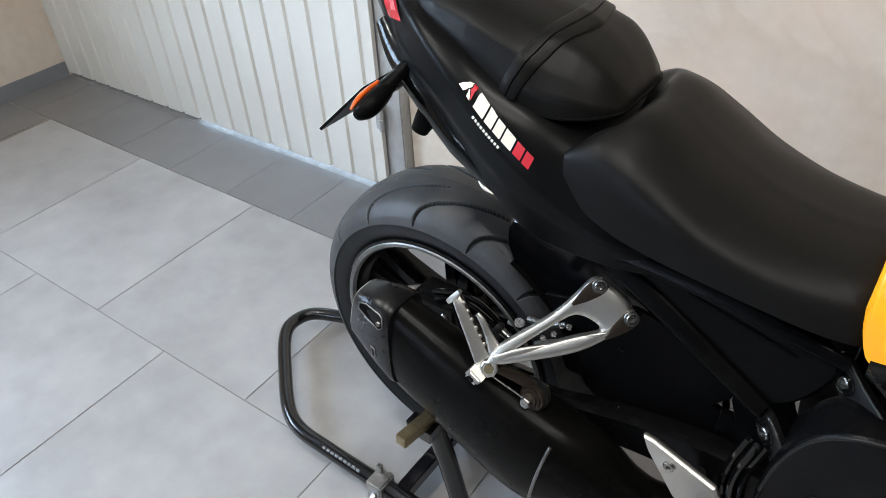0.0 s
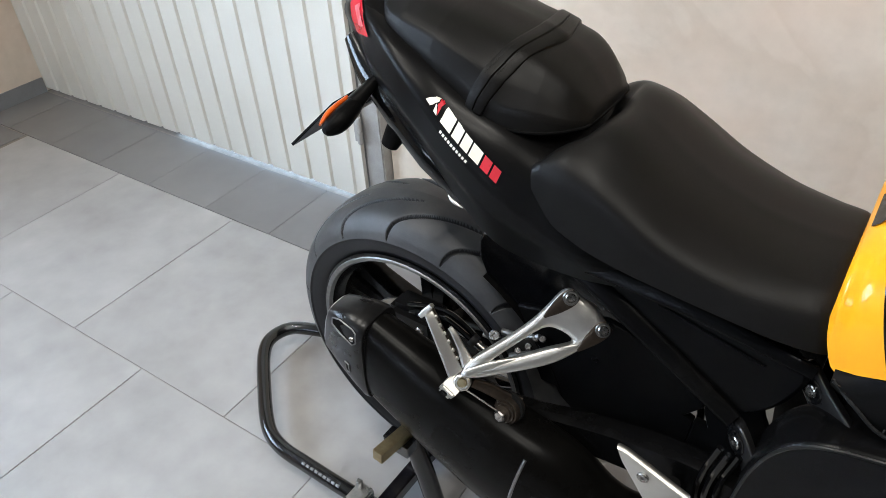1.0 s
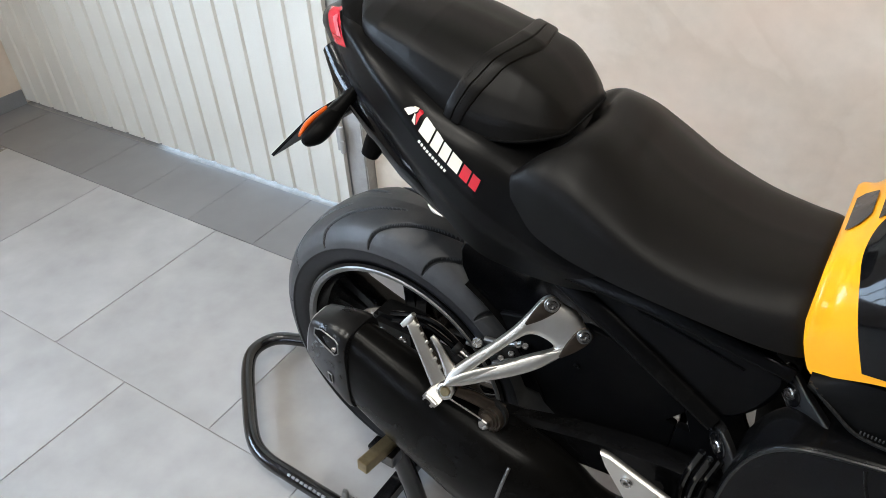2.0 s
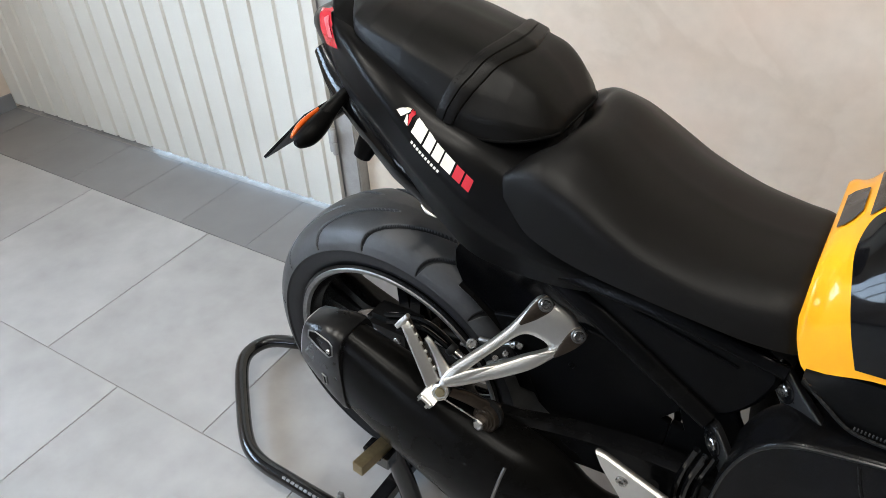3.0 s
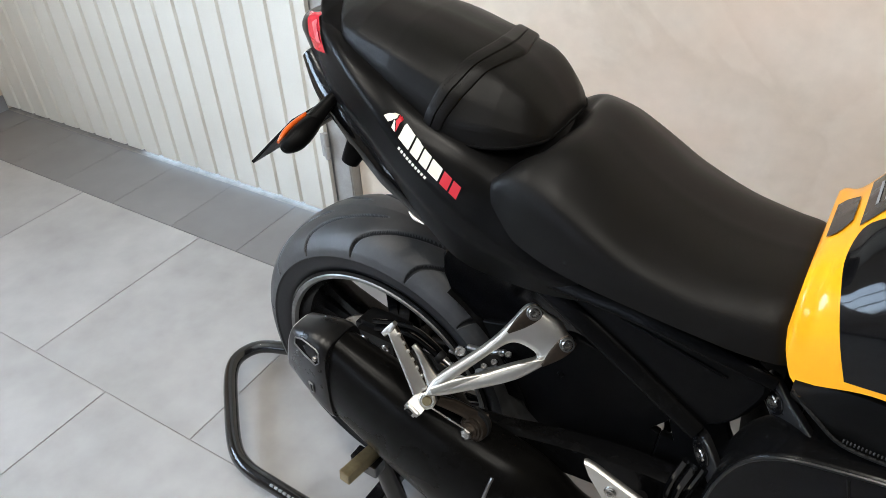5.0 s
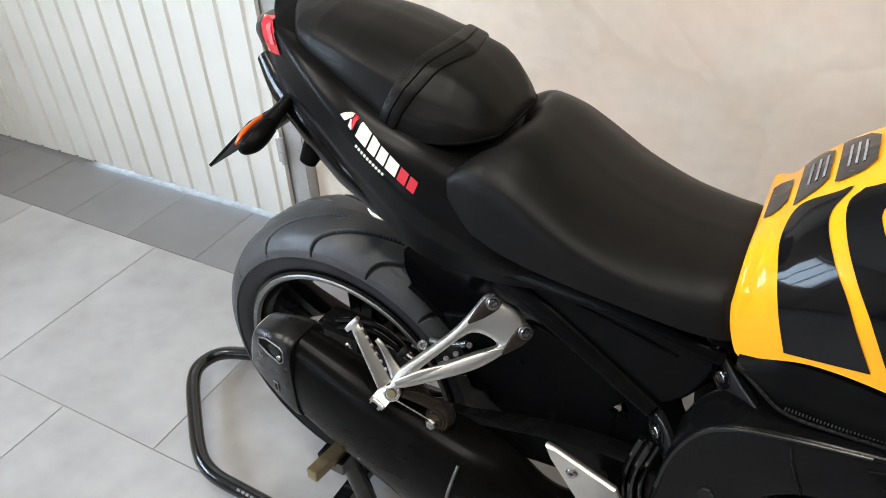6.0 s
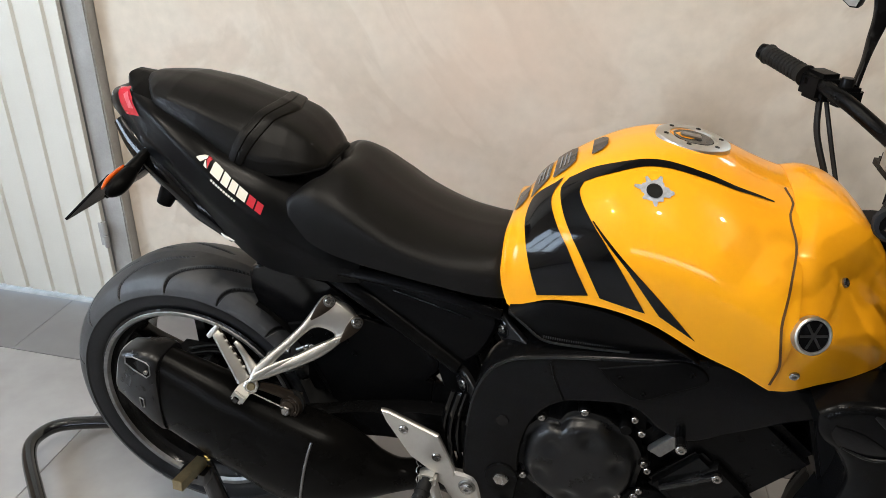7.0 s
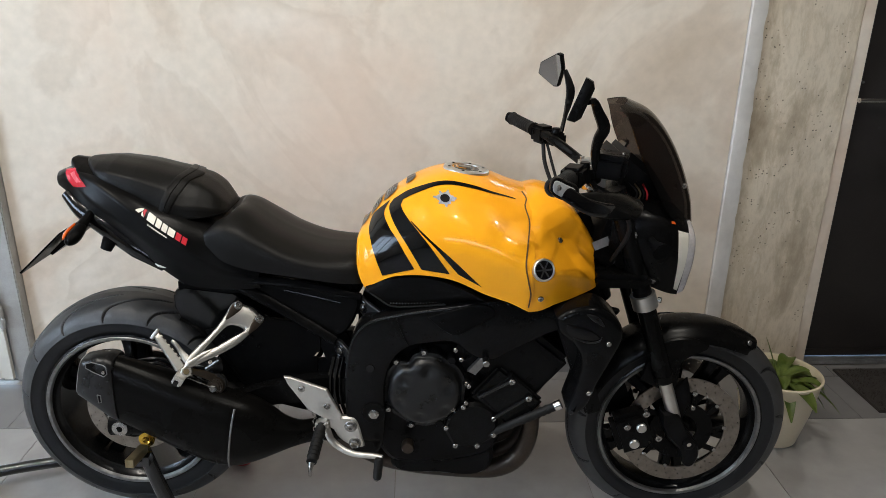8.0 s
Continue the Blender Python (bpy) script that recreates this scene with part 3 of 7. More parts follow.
def tuft_bm():
    bm = bmesh.new()
    r = random.Random(4)
    for _ in range(1800):
        x, y = r.uniform(2.42, 3.19), r.uniform(0.412, 0.705)
        h, a = r.uniform(0.003, 0.007), r.uniform(0, 6.28)
        v = [bm.verts.new((x + 0.0025 * math.cos(a + k), y + 0.0025 * math.sin(a + k), 0.0095)) for k in (0, 2.1, 4.2)]
        t = bm.verts.new((x + r.uniform(-0.003, 0.003), y + r.uniform(-0.003, 0.003), 0.0095 + h))
        for i in range(3):
            bm.faces.new((v[i], v[(i + 1) % 3], t))
    return bm


part("bristles", tuft_bm(), M_MAT, doormat)


# small warm ceiling spots over the front of the bay
for x, y in ((-0.75, -0.45), (0.45, -0.45), (1.65, -0.45), (-0.75, -1.05), (0.45, -1.05), (1.65, -1.05)):
    c = ROOM @ Vector((x, y, H))
    spot = thing("ceiling_spot", "small round recessed ceiling spot, switched on", "ceiling lamp", c, group="ceiling spots")
    part("ring", turned([(0.030, 0.0), (0.030, -0.006), (0.036, -0.009), (0.045, -0.006), (0.045, 0.0)], 32, axis=(0, 0, 1), closed=True), M_CEILING, spot)
    lamp = area_lamp("spot_light", 0.056, 0.056, LIGHT_SPOT, (1.0, 0.86, 0.68), Matrix.Translation((0, 0, -0.012)))
    lamp.data.shape = "DISK"
    lamp.parent = spot


# ---- the motorcycle ----
# x ahead from the rear axle, y to its left, z up; it faces +x
bike = thing("motorcycle", "yellow and black naked motorcycle on a paddock stand", "motorcycle")
REAR, FRONT = Vector((0, 0, 0.354)), Vector((1.46, 0, 0.302))


def creased(points, n, creases=(), ease=0.004):
    """A curve through the points, smooth but for narrow bends at the numbered points."""
    if not creases:
        return spline(points, n)
    p = [np.array(q, float) for q in points]
    cuts = [0, *creases, len(p) - 1]
    out = []
    for a, b in zip(cuts, cuts[1:]):
        run = [q.copy() for q in p[a:b + 1]]
        for end, near in ((0, 1), (-1, -2)):
            if (a if end == 0 else b) in creases:
                d = run[near] - run[end]
                run[end] = run[end] + d * min(ease / max(np.linalg.norm(d), 1e-6), 0.3)
        out += spline(run, max(n // (len(cuts) - 1), 4))
    return out


def half_section(points, n, creases=()):
    """A smooth right half section from the top middle down, mirrored to a whole open section."""
    p = creased(points, n, creases)
    right = [(-q[0], q[1]) for q in p]
    left = [(q[0], q[1]) for q in p[1:]]
    return left[::-1] + right


class Shell:
    """A body skinned over stations (x, [(y, z) from the top middle down])."""

    def __init__(self, stations, nx=40, nv=16, creases=(), straight=None):
        self.st, self.nx, self.nv, self.creases = stations, nx, nv, creases
        flat = [np.array([s[0], *np.ravel(s[1])]) for s in stations]
        if straight is not None:
            xs = np.unique(np.concatenate([np.linspace(flat[0][0], flat[-1][0], nx), [f[0] for f in flat]]))
            fine = spline(flat, 240)
            self.rows = []
            for x in xs:
                src = flat if x < straight else fine
                self.rows.append(np.array([np.interp(x, [f[0] for f in src], [f[k] for f in src]) for k in range(len(flat[0]))]))
        else:
            self.rows = [np.array(r) for r in spline(flat, nx)]

    def section(self, row):
        return row[0], [tuple(q) for q in row[1:].reshape(-1, 2)]

    def bm(self, thick=0.0):
        rings = []
        for row in self.rows:
            x, sec = self.section(row)
            rings.append([(x, y, z) for y, z in half_section(sec, self.nv, self.creases)])
        b = skin(rings, closed=False)
        # close the underside and the ends
        n = len(rings[0])
        b.verts.ensure_lookup_table()
        for k in range(len(rings) - 1):
            i, j = k * n, (k + 1) * n
            b.faces.new((b.verts[i + n - 1], b.verts[i], b.verts[j], b.verts[j + n - 1]))
        b.faces.new([b.verts[i] for i in range(n)])
        b.faces.new([b.verts[(len(rings) - 1) * n + i] for i in range(n)])
        return b

    def side(self, x, z):
        """y of the right side at x and z (negative)."""
        xs = np.array([r[0] for r in self.rows])
        i = int(np.clip(np.searchsorted(xs, x) - 1, 0, len(xs) - 2))
        t = float(np.clip((x - xs[i]) / max(xs[i + 1] - xs[i], 1e-6), 0, 1))
        row = self.rows[i] * (1 - t) + self.rows[i + 1] * t
        p = creased(self.section(row)[1], 60, self.creases)
        for a, c in zip(p, p[1:]):
            if (a[1] - z) * (c[1] - z) <= 0 and abs(a[1] - c[1]) > 1e-9:
                f = (z - a[1]) / (c[1] - a[1])
                return -(a[0] + f * (c[0] - a[0]))
        return -(p[0][0] if z > p[0][1] else p[-1][0])

    def normal(self, x, z):
        d = 0.008
        gx = (self.side(x + d, z) - self.side(x - d, z)) / (2 * d)
        gz = (self.side(x, z + d) - self.side(x, z - d)) / (2 * d)
        return Vector((gx, -1, gz)).normalized()

    def crown(self, x, y):
        """z of the upper side at x and y."""
        xs = np.array([r[0] for r in self.rows])
        row = np.array([np.interp(x, xs, [r[k] for r in self.rows]) for k in range(len(self.rows[0]))])
        p = creased(self.section(row)[1], 60, self.creases)
        return float(np.interp(abs(y), [q[0] for q in p[:40]], [q[1] for q in p[:40]]))

    def around(self, x, v):
        """A point of the section at x: v runs from -1 (right lower edge) over 0 (the top) to 1."""
        xs = np.array([r[0] for r in self.rows])
        row = np.array([np.interp(x, xs, [r[k] for r in self.rows]) for k in range(len(self.rows[0]))])
        p = np.array(creased(self.section(row)[1], 60, self.creases))
        run = np.concatenate([[0], np.cumsum(np.linalg.norm(np.diff(p, axis=0), axis=1))])
        y, z = (float(np.interp(abs(v) * run[-1], run, p[:, k])) for k in (0, 1))
        return Vector((x, math.copysign(y, v), z))

    def rim(self, x0, x1, r=0.004):
        """A bead along the lower edge, round the front from side to side."""
        right = [self.around(x, -1) for x in np.linspace(x0, x1, 20)]
        return tube(right + [Vector((p.x, -p.y, p.z)) for p in reversed(right)], r, 8, 60)

    def band(self, low, high, n=24, m=5, lift=0.0012):
        """A skin laid on the right side between two curves in x and z."""
        a, c = spline(low, n), spline(high, n)
        rows = []
        for p, q in zip(a, c):
            row = []
            for k in range(m):
                x, z = p + (q - p) * k / (m - 1)
                pt = Vector((x, self.side(x, z), z)) + self.normal(x, z) * lift
                row.append(pt)
            rows.append(row)
        return skin(rows, closed=False)

    def patch(self, x, z, r, seg=28, lift=0.001, shape=None):
        """A flat-ish disc laid on the right side."""
        bm = bmesh.new()
        squash = math.sqrt(max(1 - self.normal(x, z).z ** 2, 0.04))
        mid = bm.verts.new(Vector((x, self.side(x, z), z)) + self.normal(x, z) * lift)
        ring = []
        for k in range(seg):
            a = k * math.tau / seg
            rr = r * (shape(k) if shape else 1)
            px, pz = x + rr * math.cos(a), z + rr * math.sin(a) * squash
            ring.append(bm.verts.new(Vector((px, self.side(px, pz), pz)) + self.normal(px, pz) * lift))
        for k in range(seg):
            bm.faces.new((mid, ring[k], ring[(k + 1) % seg]))
        return bm


# -- wheels --
def tyre_mesh(radius, half, bead, grooves, seg, across, phase=0.0):
    """A tyre with carved tread grooves; its axis along y, about the origin."""
    rise = radius - bead
    side_wall = [tuple(p) for p in spline([(bead, -half * 0.84), (bead + rise * 0.14, -half * 0.92), (bead + rise * 0.30, -half * 0.955), (bead + rise * 0.41, -half * 0.965)], across // 8)]
    tread = [tuple(p) for p in spline([(bead + rise * 0.425, -half * 0.995), (bead + rise * 0.60, -half * 0.92), (bead + rise * 0.80, -half * 0.75), (bead + rise * 0.945, -half * 0.44), (radius, 0)], across // 2)]
    prof = side_wall + tread
    prof = [tuple(p) for p in prof] + [(p[0], -p[1]) for p in reversed(prof[:-1])]
    yy, rr = np.array([p[1] for p in prof]), np.array([p[0] for p in prof])
    th = np.arange(seg) * math.tau / seg
    T, Y = np.meshgrid(th, yy, indexing="ij")
    R = np.tile(rr, (seg, 1))
    depth = np.zeros_like(T)
    crown = R > bead + rise * 0.44
    for side in (-1, 1):
        for g in range(grooves):
            a0 = phase + (g + (0.5 if side > 0 else 0)) * math.tau / grooves
            for start, end, sweep, shift in ((0.20, 0.975, 0.52, 0.0),):
                s = np.clip((side * Y / half - start) / (end - start), 0, 1)
                line = a0 + shift + sweep * (1 - (1 - s) ** 2)
                d = (T - line + math.pi) % math.tau - math.pi
                inside = (side * Y / half > start) & (side * Y / half < end) & crown
                slope = sweep * 2 * (1 - s) / ((end - start) * half)
                dist = np.abs(d) * radius / np.sqrt(1 + (slope * radius) ** 2)
                w = 0.0033 * np.clip(np.minimum(s, 1 - s) * 9 + 0.35, 0, 1)
                depth = np.maximum(depth, np.where(inside, 0.0075 * np.clip((w - dist) / 0.0013 + 0.5, 0, 1), 0))
    R = R - depth
    verts = np.stack([R * np.cos(T), Y, R * np.sin(T)], -1).reshape(-1, 3)
    n = len(yy)
    faces = [(i * n + j, ((i + 1) % seg) * n + j, ((i + 1) % seg) * n + j + 1, i * n + j + 1) for i in range(seg) for j in range(n - 1)]
    me = bpy.data.meshes.new("tyre")
    me.from_pydata(verts.tolist(), [], faces)
    for p in me.polygons:
        p.use_smooth = True
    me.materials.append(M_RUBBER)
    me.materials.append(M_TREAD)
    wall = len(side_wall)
    on_tread = np.tile([wall <= j < n - 1 - wall for j in range(n - 1)], (seg, 1))
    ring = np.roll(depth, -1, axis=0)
    # groove faces keep the darker rubber: the grooves' shade is put into colour
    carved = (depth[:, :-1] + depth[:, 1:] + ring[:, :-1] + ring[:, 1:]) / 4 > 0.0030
    me.polygons.foreach_set("material_index", (on_tread & ~carved).astype(np.int32).ravel())
    return me


def tyre(parent, *shape):
    ob = new("tyre", tyre_mesh(*shape))
    ob.parent = parent
    return tagged(ob, "black road tyre with curved tread grooves")


def rim_profile(rim, half):
    return [(rim + 0.008, -half), (rim + 0.010, -half - 0.004), (rim + 0.004, -half - 0.007), (rim - 0.004, -half - 0.004), (rim - 0.008, -half + 0.012), (rim - 0.018, -half + 0.022), (rim - 0.022, 0),
            (rim - 0.018, half - 0.022), (rim - 0.008, half - 0.012), (rim - 0.004, half + 0.004), (rim + 0.004, half + 0.007), (rim + 0.010, half + 0.004), (rim + 0.008, half), (rim - 0.004, half - 0.022), (rim - 0.010, 0), (rim - 0.004, -half + 0.022)]


def spoke_bm(r0, r1, w0, w1, y0, y1, a):
    rings = []
    for k in range(9):
        t = k / 8
        r, w = r0 + (r1 - r0) * t, w0 + (w1 - w0) * t + 0.010 * (2 * t - 1) ** 4
        h = y0 + (y1 - y0) * t
        rings.append([(r, c * h, s * w) for s, c in ((-1, -0.7), (-0.75, -1), (0.75, -1), (1, -0.7), (1, 0.7), (0.75, 1), (-0.75, 1), (-1, 0.7))])
    bm = skin(rings)
    bmesh.ops.rotate(bm, cent=(0, 0, 0), matrix=Matrix.Rotation(a, 3, "Y"), verts=bm.verts)
    return bm


def disc_bm(r0, r1, y, thick, holes, rows):
    """A drilled brake disc ring."""
    bm = bmesh.new()
    nr, na = 12, 216
    rad = np.linspace(r0, r1, nr + 1)
    grid = [[[bm.verts.new((r * math.cos(a), y + s * thick / 2, r * math.sin(a))) for r in rad] for a in (k * math.tau / na for k in range(na))] for s in (-1, 1)]
    gone = set()
    for h in range(holes):
        k = int(h * na / holes)
        gone.add((k, 2 + (h % rows) * int((nr - 4) / max(rows - 1, 1))))
    for s in (0, 1):
        for k in range(na):
            for i in range(nr):
                if (k, i) in gone:
                    continue
                q = (grid[s][k][i], grid[s][k][i + 1], grid[s][(k + 1) % na][i + 1], grid[s][(k + 1) % na][i])
                bm.faces.new(q if s else q[::-1])
    for i in (0, nr):
        for k in range(na):
            bm.faces.new((grid[0][k][i], grid[0][(k + 1) % na][i], grid[1][(k + 1) % na][i], grid[1][k][i]))
    for k, i in gone:
        for (ka, ia), (kb, ib) in (((k, i), (k, i + 1)), ((k, i + 1), (k + 1, i + 1)), ((k + 1, i + 1), (k + 1, i)), ((k + 1, i), (k, i))):
            bm.faces.new((grid[0][ka % na][ia], grid[0][kb % na][ib], grid[1][kb % na][ib], grid[1][ka % na][ia]))
    return bm


def at(ob, v):
    ob.location = v
    return ob


rear_wheel = new("rear_wheel")
rear_wheel.parent, rear_wheel.location = bike, REAR
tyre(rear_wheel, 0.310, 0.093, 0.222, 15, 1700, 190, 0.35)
rim = part("rim", turned(rim_profile(0.216, 0.082), 96, closed=True), M_BARREL, rear_wheel, "black alloy rim with a machined lip")
for s in (-1, 1):
    part("lip", turned([(0.216 + 0.0075, s * (0.082 + 0.0035)), (0.216 + 0.0035, s * (0.082 + 0.0085)), (0.216 - 0.0035, s * (0.082 + 0.0070)), (0.216 - 0.0075, s * (0.082 + 0.0005)), (0.216 - 0.0040, s * (0.082 + 0.0005))], 96, closed=True), M_LIP, rim, "machined grey rim lip")
for k in range(5):
    for d in (-0.115, 0.115):
        part("spoke", spoke_bm(0.045, 0.205, 0.016, 0.013, 0.030, 0.020, 0.95 + k * math.tau / 5 + d), M_FRAME, rear_wheel)
part("hub", turned([(0.0, -0.075), (0.03, -0.075), (0.034, -0.07), (0.036, -0.045), (0.062, -0.03), (0.066, 0), (0.062, 0.03), (0.05, 0.075), (0, 0.075)], 40), M_SATIN, rear_wheel)
part("brake_disc", disc_bm(0.082, 0.1225, -0.070, 0.005, 72, 3), M_BRUSHED, rear_wheel, "drilled steel brake disc")
part("sprocket", turned([(0.05, 0.082), (0.092, 0.082), (0.092, 0.088), (0.05, 0.088)], 44, closed=True), M_BRUSHED, rear_wheel)
part("axle", tube([(0, -0.135, 0), (0, 0.135, 0)], 0.014, 16), M_POLISHED, rear_wheel)

front_wheel = new("front_wheel")
front_wheel.parent, front_wheel.location = bike, FRONT
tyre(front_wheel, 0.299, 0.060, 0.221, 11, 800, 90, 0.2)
rim = part("rim", turned(rim_profile(0.215, 0.048), 96, closed=True), M_BARREL, front_wheel, "black alloy rim with a machined lip")
for s in (-1, 1):
    part("lip", turned([(0.215 + 0.0075, s * (0.048 + 0.0035)), (0.215 + 0.0035, s * (0.048 + 0.0085)), (0.215 - 0.0035, s * (0.048 + 0.0070)), (0.215 - 0.0075, s * (0.048 + 0.0005)), (0.215 - 0.0040, s * (0.048 + 0.0005))], 96, closed=True), M_LIP, rim, "machined grey rim lip")
for k in range(5):
    for d in (-0.11, 0.11):
        part("spoke", spoke_bm(0.04, 0.205, 0.014, 0.012, 0.024, 0.014, 0.25 + k * math.tau / 5 + d), M_FRAME, front_wheel)
part("hub", turned([(0, -0.062), (0.026, -0.062), (0.03, -0.05), (0.03, -0.03), (0.04, -0.02), (0.04, 0.02), (0.03, 0.03), (0.03, 0.05), (0.026, 0.062), (0, 0.062)], 36), M_SATIN, front_wheel)
for s in (-1, 1):
    d = part("brake_disc", disc_bm(0.118, 0.159, s * 0.066, 0.0045, 84, 3), M_BRUSHED, front_wheel, "drilled steel brake disc")
    part("carrier", turned([(0.045, s * 0.062), (0.085, s * 0.066), (0.085, s * 0.070), (0.045, s * 0.066)], 40, closed=True), M_SATIN, d)
    for k in range(10):
        a = k * math.tau / 10
        arm = [(0.080 * math.cos(a - 0.12), 0.080 * math.sin(a - 0.12)), (0.120 * math.cos(a + 0.02), 0.120 * math.sin(a + 0.02)), (0.120 * math.cos(a + 0.13), 0.120 * math.sin(a + 0.13)), (0.080 * math.cos(a + 0.08), 0.080 * math.sin(a + 0.08))]
        part("arm", plate(arm, s * 0.066 - 0.002, s * 0.066 + 0.002, 0.0006), M_SATIN, d)
        part("rivet", turned([(0, -0.004), (0.005, -0.004), (0.006, -0.003), (0.006, 0.003), (0.005, 0.004), (0, 0.004)], 10, (0.117 * math.cos(a + 0.075), s * 0.066, 0.117 * math.sin(a + 0.075))), M_BOLT, d)
part("axle", tube([(0, -0.135, 0), (0, 0.135, 0)], 0.013, 16), M_POLISHED, front_wheel)

# -- tank --
TANK = Shell([
    (0.607, [(0, 0.846), (0.050, 0.848), (0.090, 0.846), (0.110, 0.828), (0.120, 0.792)]),
    (0.613, [(0, 0.858), (0.050, 0.857), (0.098, 0.848), (0.124, 0.812), (0.130, 0.768)]),
    (0.628, [(0, 0.878), (0.055, 0.871), (0.108, 0.845), (0.132, 0.800), (0.139, 0.740)]),
    (0.652, [(0, 0.913), (0.060, 0.905), (0.118, 0.866), (0.142, 0.818), (0.148, 0.754)]),
    (0.700, [(0, 0.954), (0.064, 0.946), (0.128, 0.903), (0.158, 0.848), (0.163, 0.779)]),
    (0.770, [(0, 0.992), (0.068, 0.984), (0.137, 0.943), (0.178, 0.878), (0.183, 0.790)]),
    (0.840, [(0, 1.006), (0.070, 0.998), (0.146, 0.953), (0.196, 0.883), (0.197, 0.783)]),
    (0.910, [(0, 0.993), (0.072, 0.985), (0.154, 0.941), (0.212, 0.870), (0.204, 0.753)]),
    (0.970, [(0, 0.970), (0.070, 0.963), (0.158, 0.920), (0.224, 0.848), (0.208, 0.733)]),
    (1.012, [(0, 0.957), (0.068, 0.951), (0.161, 0.905), (0.231, 0.832), (0.2075, 0.712)]),
    (1.018, [(0, 0.957), (0.068, 0.951), (0.161, 0.903), (0.229, 0.831), (0.2060, 0.714)]),
], nx=46, nv=22)
tank = part("fuel_tank", TANK.bm(), M_YELLOW, bike, "glossy yellow fuel tank with black stripes", sharp=50)
COVER = Shell([
    (1.0125, [(0, 0.958), (0.068, 0.952), (0.162, 0.906), (0.232, 0.832), (0.207, 0.711)]),
    (1.040, [(0, 0.965), (0.070, 0.957), (0.160, 0.903), (0.229, 0.822), (0.206, 0.715)]),
    (1.075, [(0, 0.957), (0.086, 0.945), (0.147, 0.880), (0.216, 0.808), (0.198, 0.728)]),
    (1.110, [(0, 0.935), (0.096, 0.922), (0.120, 0.860), (0.192, 0.798), (0.184, 0.735)]),
    (1.140, [(0, 0.902), (0.092, 0.893), (0.098, 0.838), (0.168, 0.788), (0.166, 0.740)]),
    (1.164, [(0, 0.868), (0.082, 0.860), (0.088, 0.815), (0.146, 0.772), (0.146, 0.742)]),
    (1.182, [(0, 0.838), (0.070, 0.832), (0.080, 0.800), (0.124, 0.756), (0.125, 0.742)]),
], nx=26, nv=24, creases=(2, 3))
cover = part("tank_front_cover", COVER.bm(), M_YELLOW, bike, "glossy yellow front tank cover", sharp=50)
BODY = Shell(TANK.st[:-1] + COVER.st[1:], nx=70, nv=22)  # the two yellow pieces as one surface, to lay decals on
STRIPES = [
    ([(0.671, 0.777), (0.655, 0.817), (0.642, 0.853), (0.636, 0.872), (0.646, 0.899), (0.682, 0.933)], [(0.747, 0.803), (0.726, 0.837), (0.708, 0.865), (0.687, 0.889), (0.673, 0.911), (0.686, 0.936)]),
    ([(0.764, 0.804), (0.732, 0.856), (0.710, 0.884), (0.690, 0.911), (0.685, 0.926), (0.695, 0.940)], [(0.829, 0.799), (0.786, 0.858), (0.758, 0.889), (0.731, 0.914), (0.714, 0.933), (0.718, 0.945)]),
    ([(0.848, 0.800), (0.797, 0.858), (0.765, 0.886), (0.738, 0.909)], [(0.902, 0.772), (0.839, 0.832), (0.785, 0.876), (0.740, 0.910)]),
    ([(0.695, 0.940), (0.733, 0.964), (0.789, 0.985), (0.832, 0.990), (0.882, 0.982), (0.932, 0.967), (0.981, 0.951)], [(0.718, 0.945), (0.743, 0.959), (0.792, 0.979), (0.833, 0.984), (0.882, 0.977), (0.932, 0.964), (0.981, 0.950)]),
]
for low, high in STRIPES:
    part("stripe", TANK.band(low, high, 34, 9), M_DECAL, tank, "gloss black tank stripe")


def oriented_disc(parent, shell, x, z, r, name, mat, layers, label=""):
    """A raised round badge on a shell's right side."""
    n = shell.normal(x, z)
    c = Vector((x, shell.side(x, z), z))
    return part(name, turned(layers, 40, c, -n), mat, parent, label)


badge = oriented_disc(cover, COVER, 1.037, 0.824, 0.026, "badge", M_ALLOY, [(0.0, 0.004), (0.021, 0.004), (0.0215, 0.0), (0.0215, -0.006), (0.024, -0.007), (0.026, -0.005), (0.0265, 0.004)][::-1], "round silver and black tank badge")
nb, cb = COVER.normal(1.037, 0.824), Vector((1.037, COVER.side(1.037, 0.824), 0.824))
part("badge_face", turned([(0.0, -0.0045), (0.0212, -0.0045), (0.0212, 0.0), (0.0, 0.0)], 36, cb, -nb), M_DECAL, badge)
ub = nb.orthogonal().normalized()
for k in range(3):
    d = Matrix.Rotation(k * math.pi / 3 + 0.3, 3, nb) @ ub
    w = nb.cross(d)
    rows = [[cb + nb * (0.0042 + h) + d * (e * 0.019) + w * (s * 0.0019) for s in (-1, 1)] for h in (0.0012,) for e in (-1, 1)]
    b = bmesh.new()
    q = [b.verts.new(p) for p in (rows[0][0], rows[0][1], rows[1][1], rows[1][0])]
    f = b.faces.new(q)
    bmesh.ops.solidify(b, geom=[f], thickness=0.001)
    part("bar", b, M_LIP, badge)


def star(k):
    """Torn, uneven tips round a bullet-hole sticker."""
    tips = (1.0, 0.78, 0.62, 0.70, 0.94, 0.66, 0.60, 0.88, 0.64, 0.72, 1.05, 0.68, 0.58, 0.80, 0.66, 0.62, 0.92, 0.64, 0.70, 0.58, 0.84)
    return tips[k % 21]


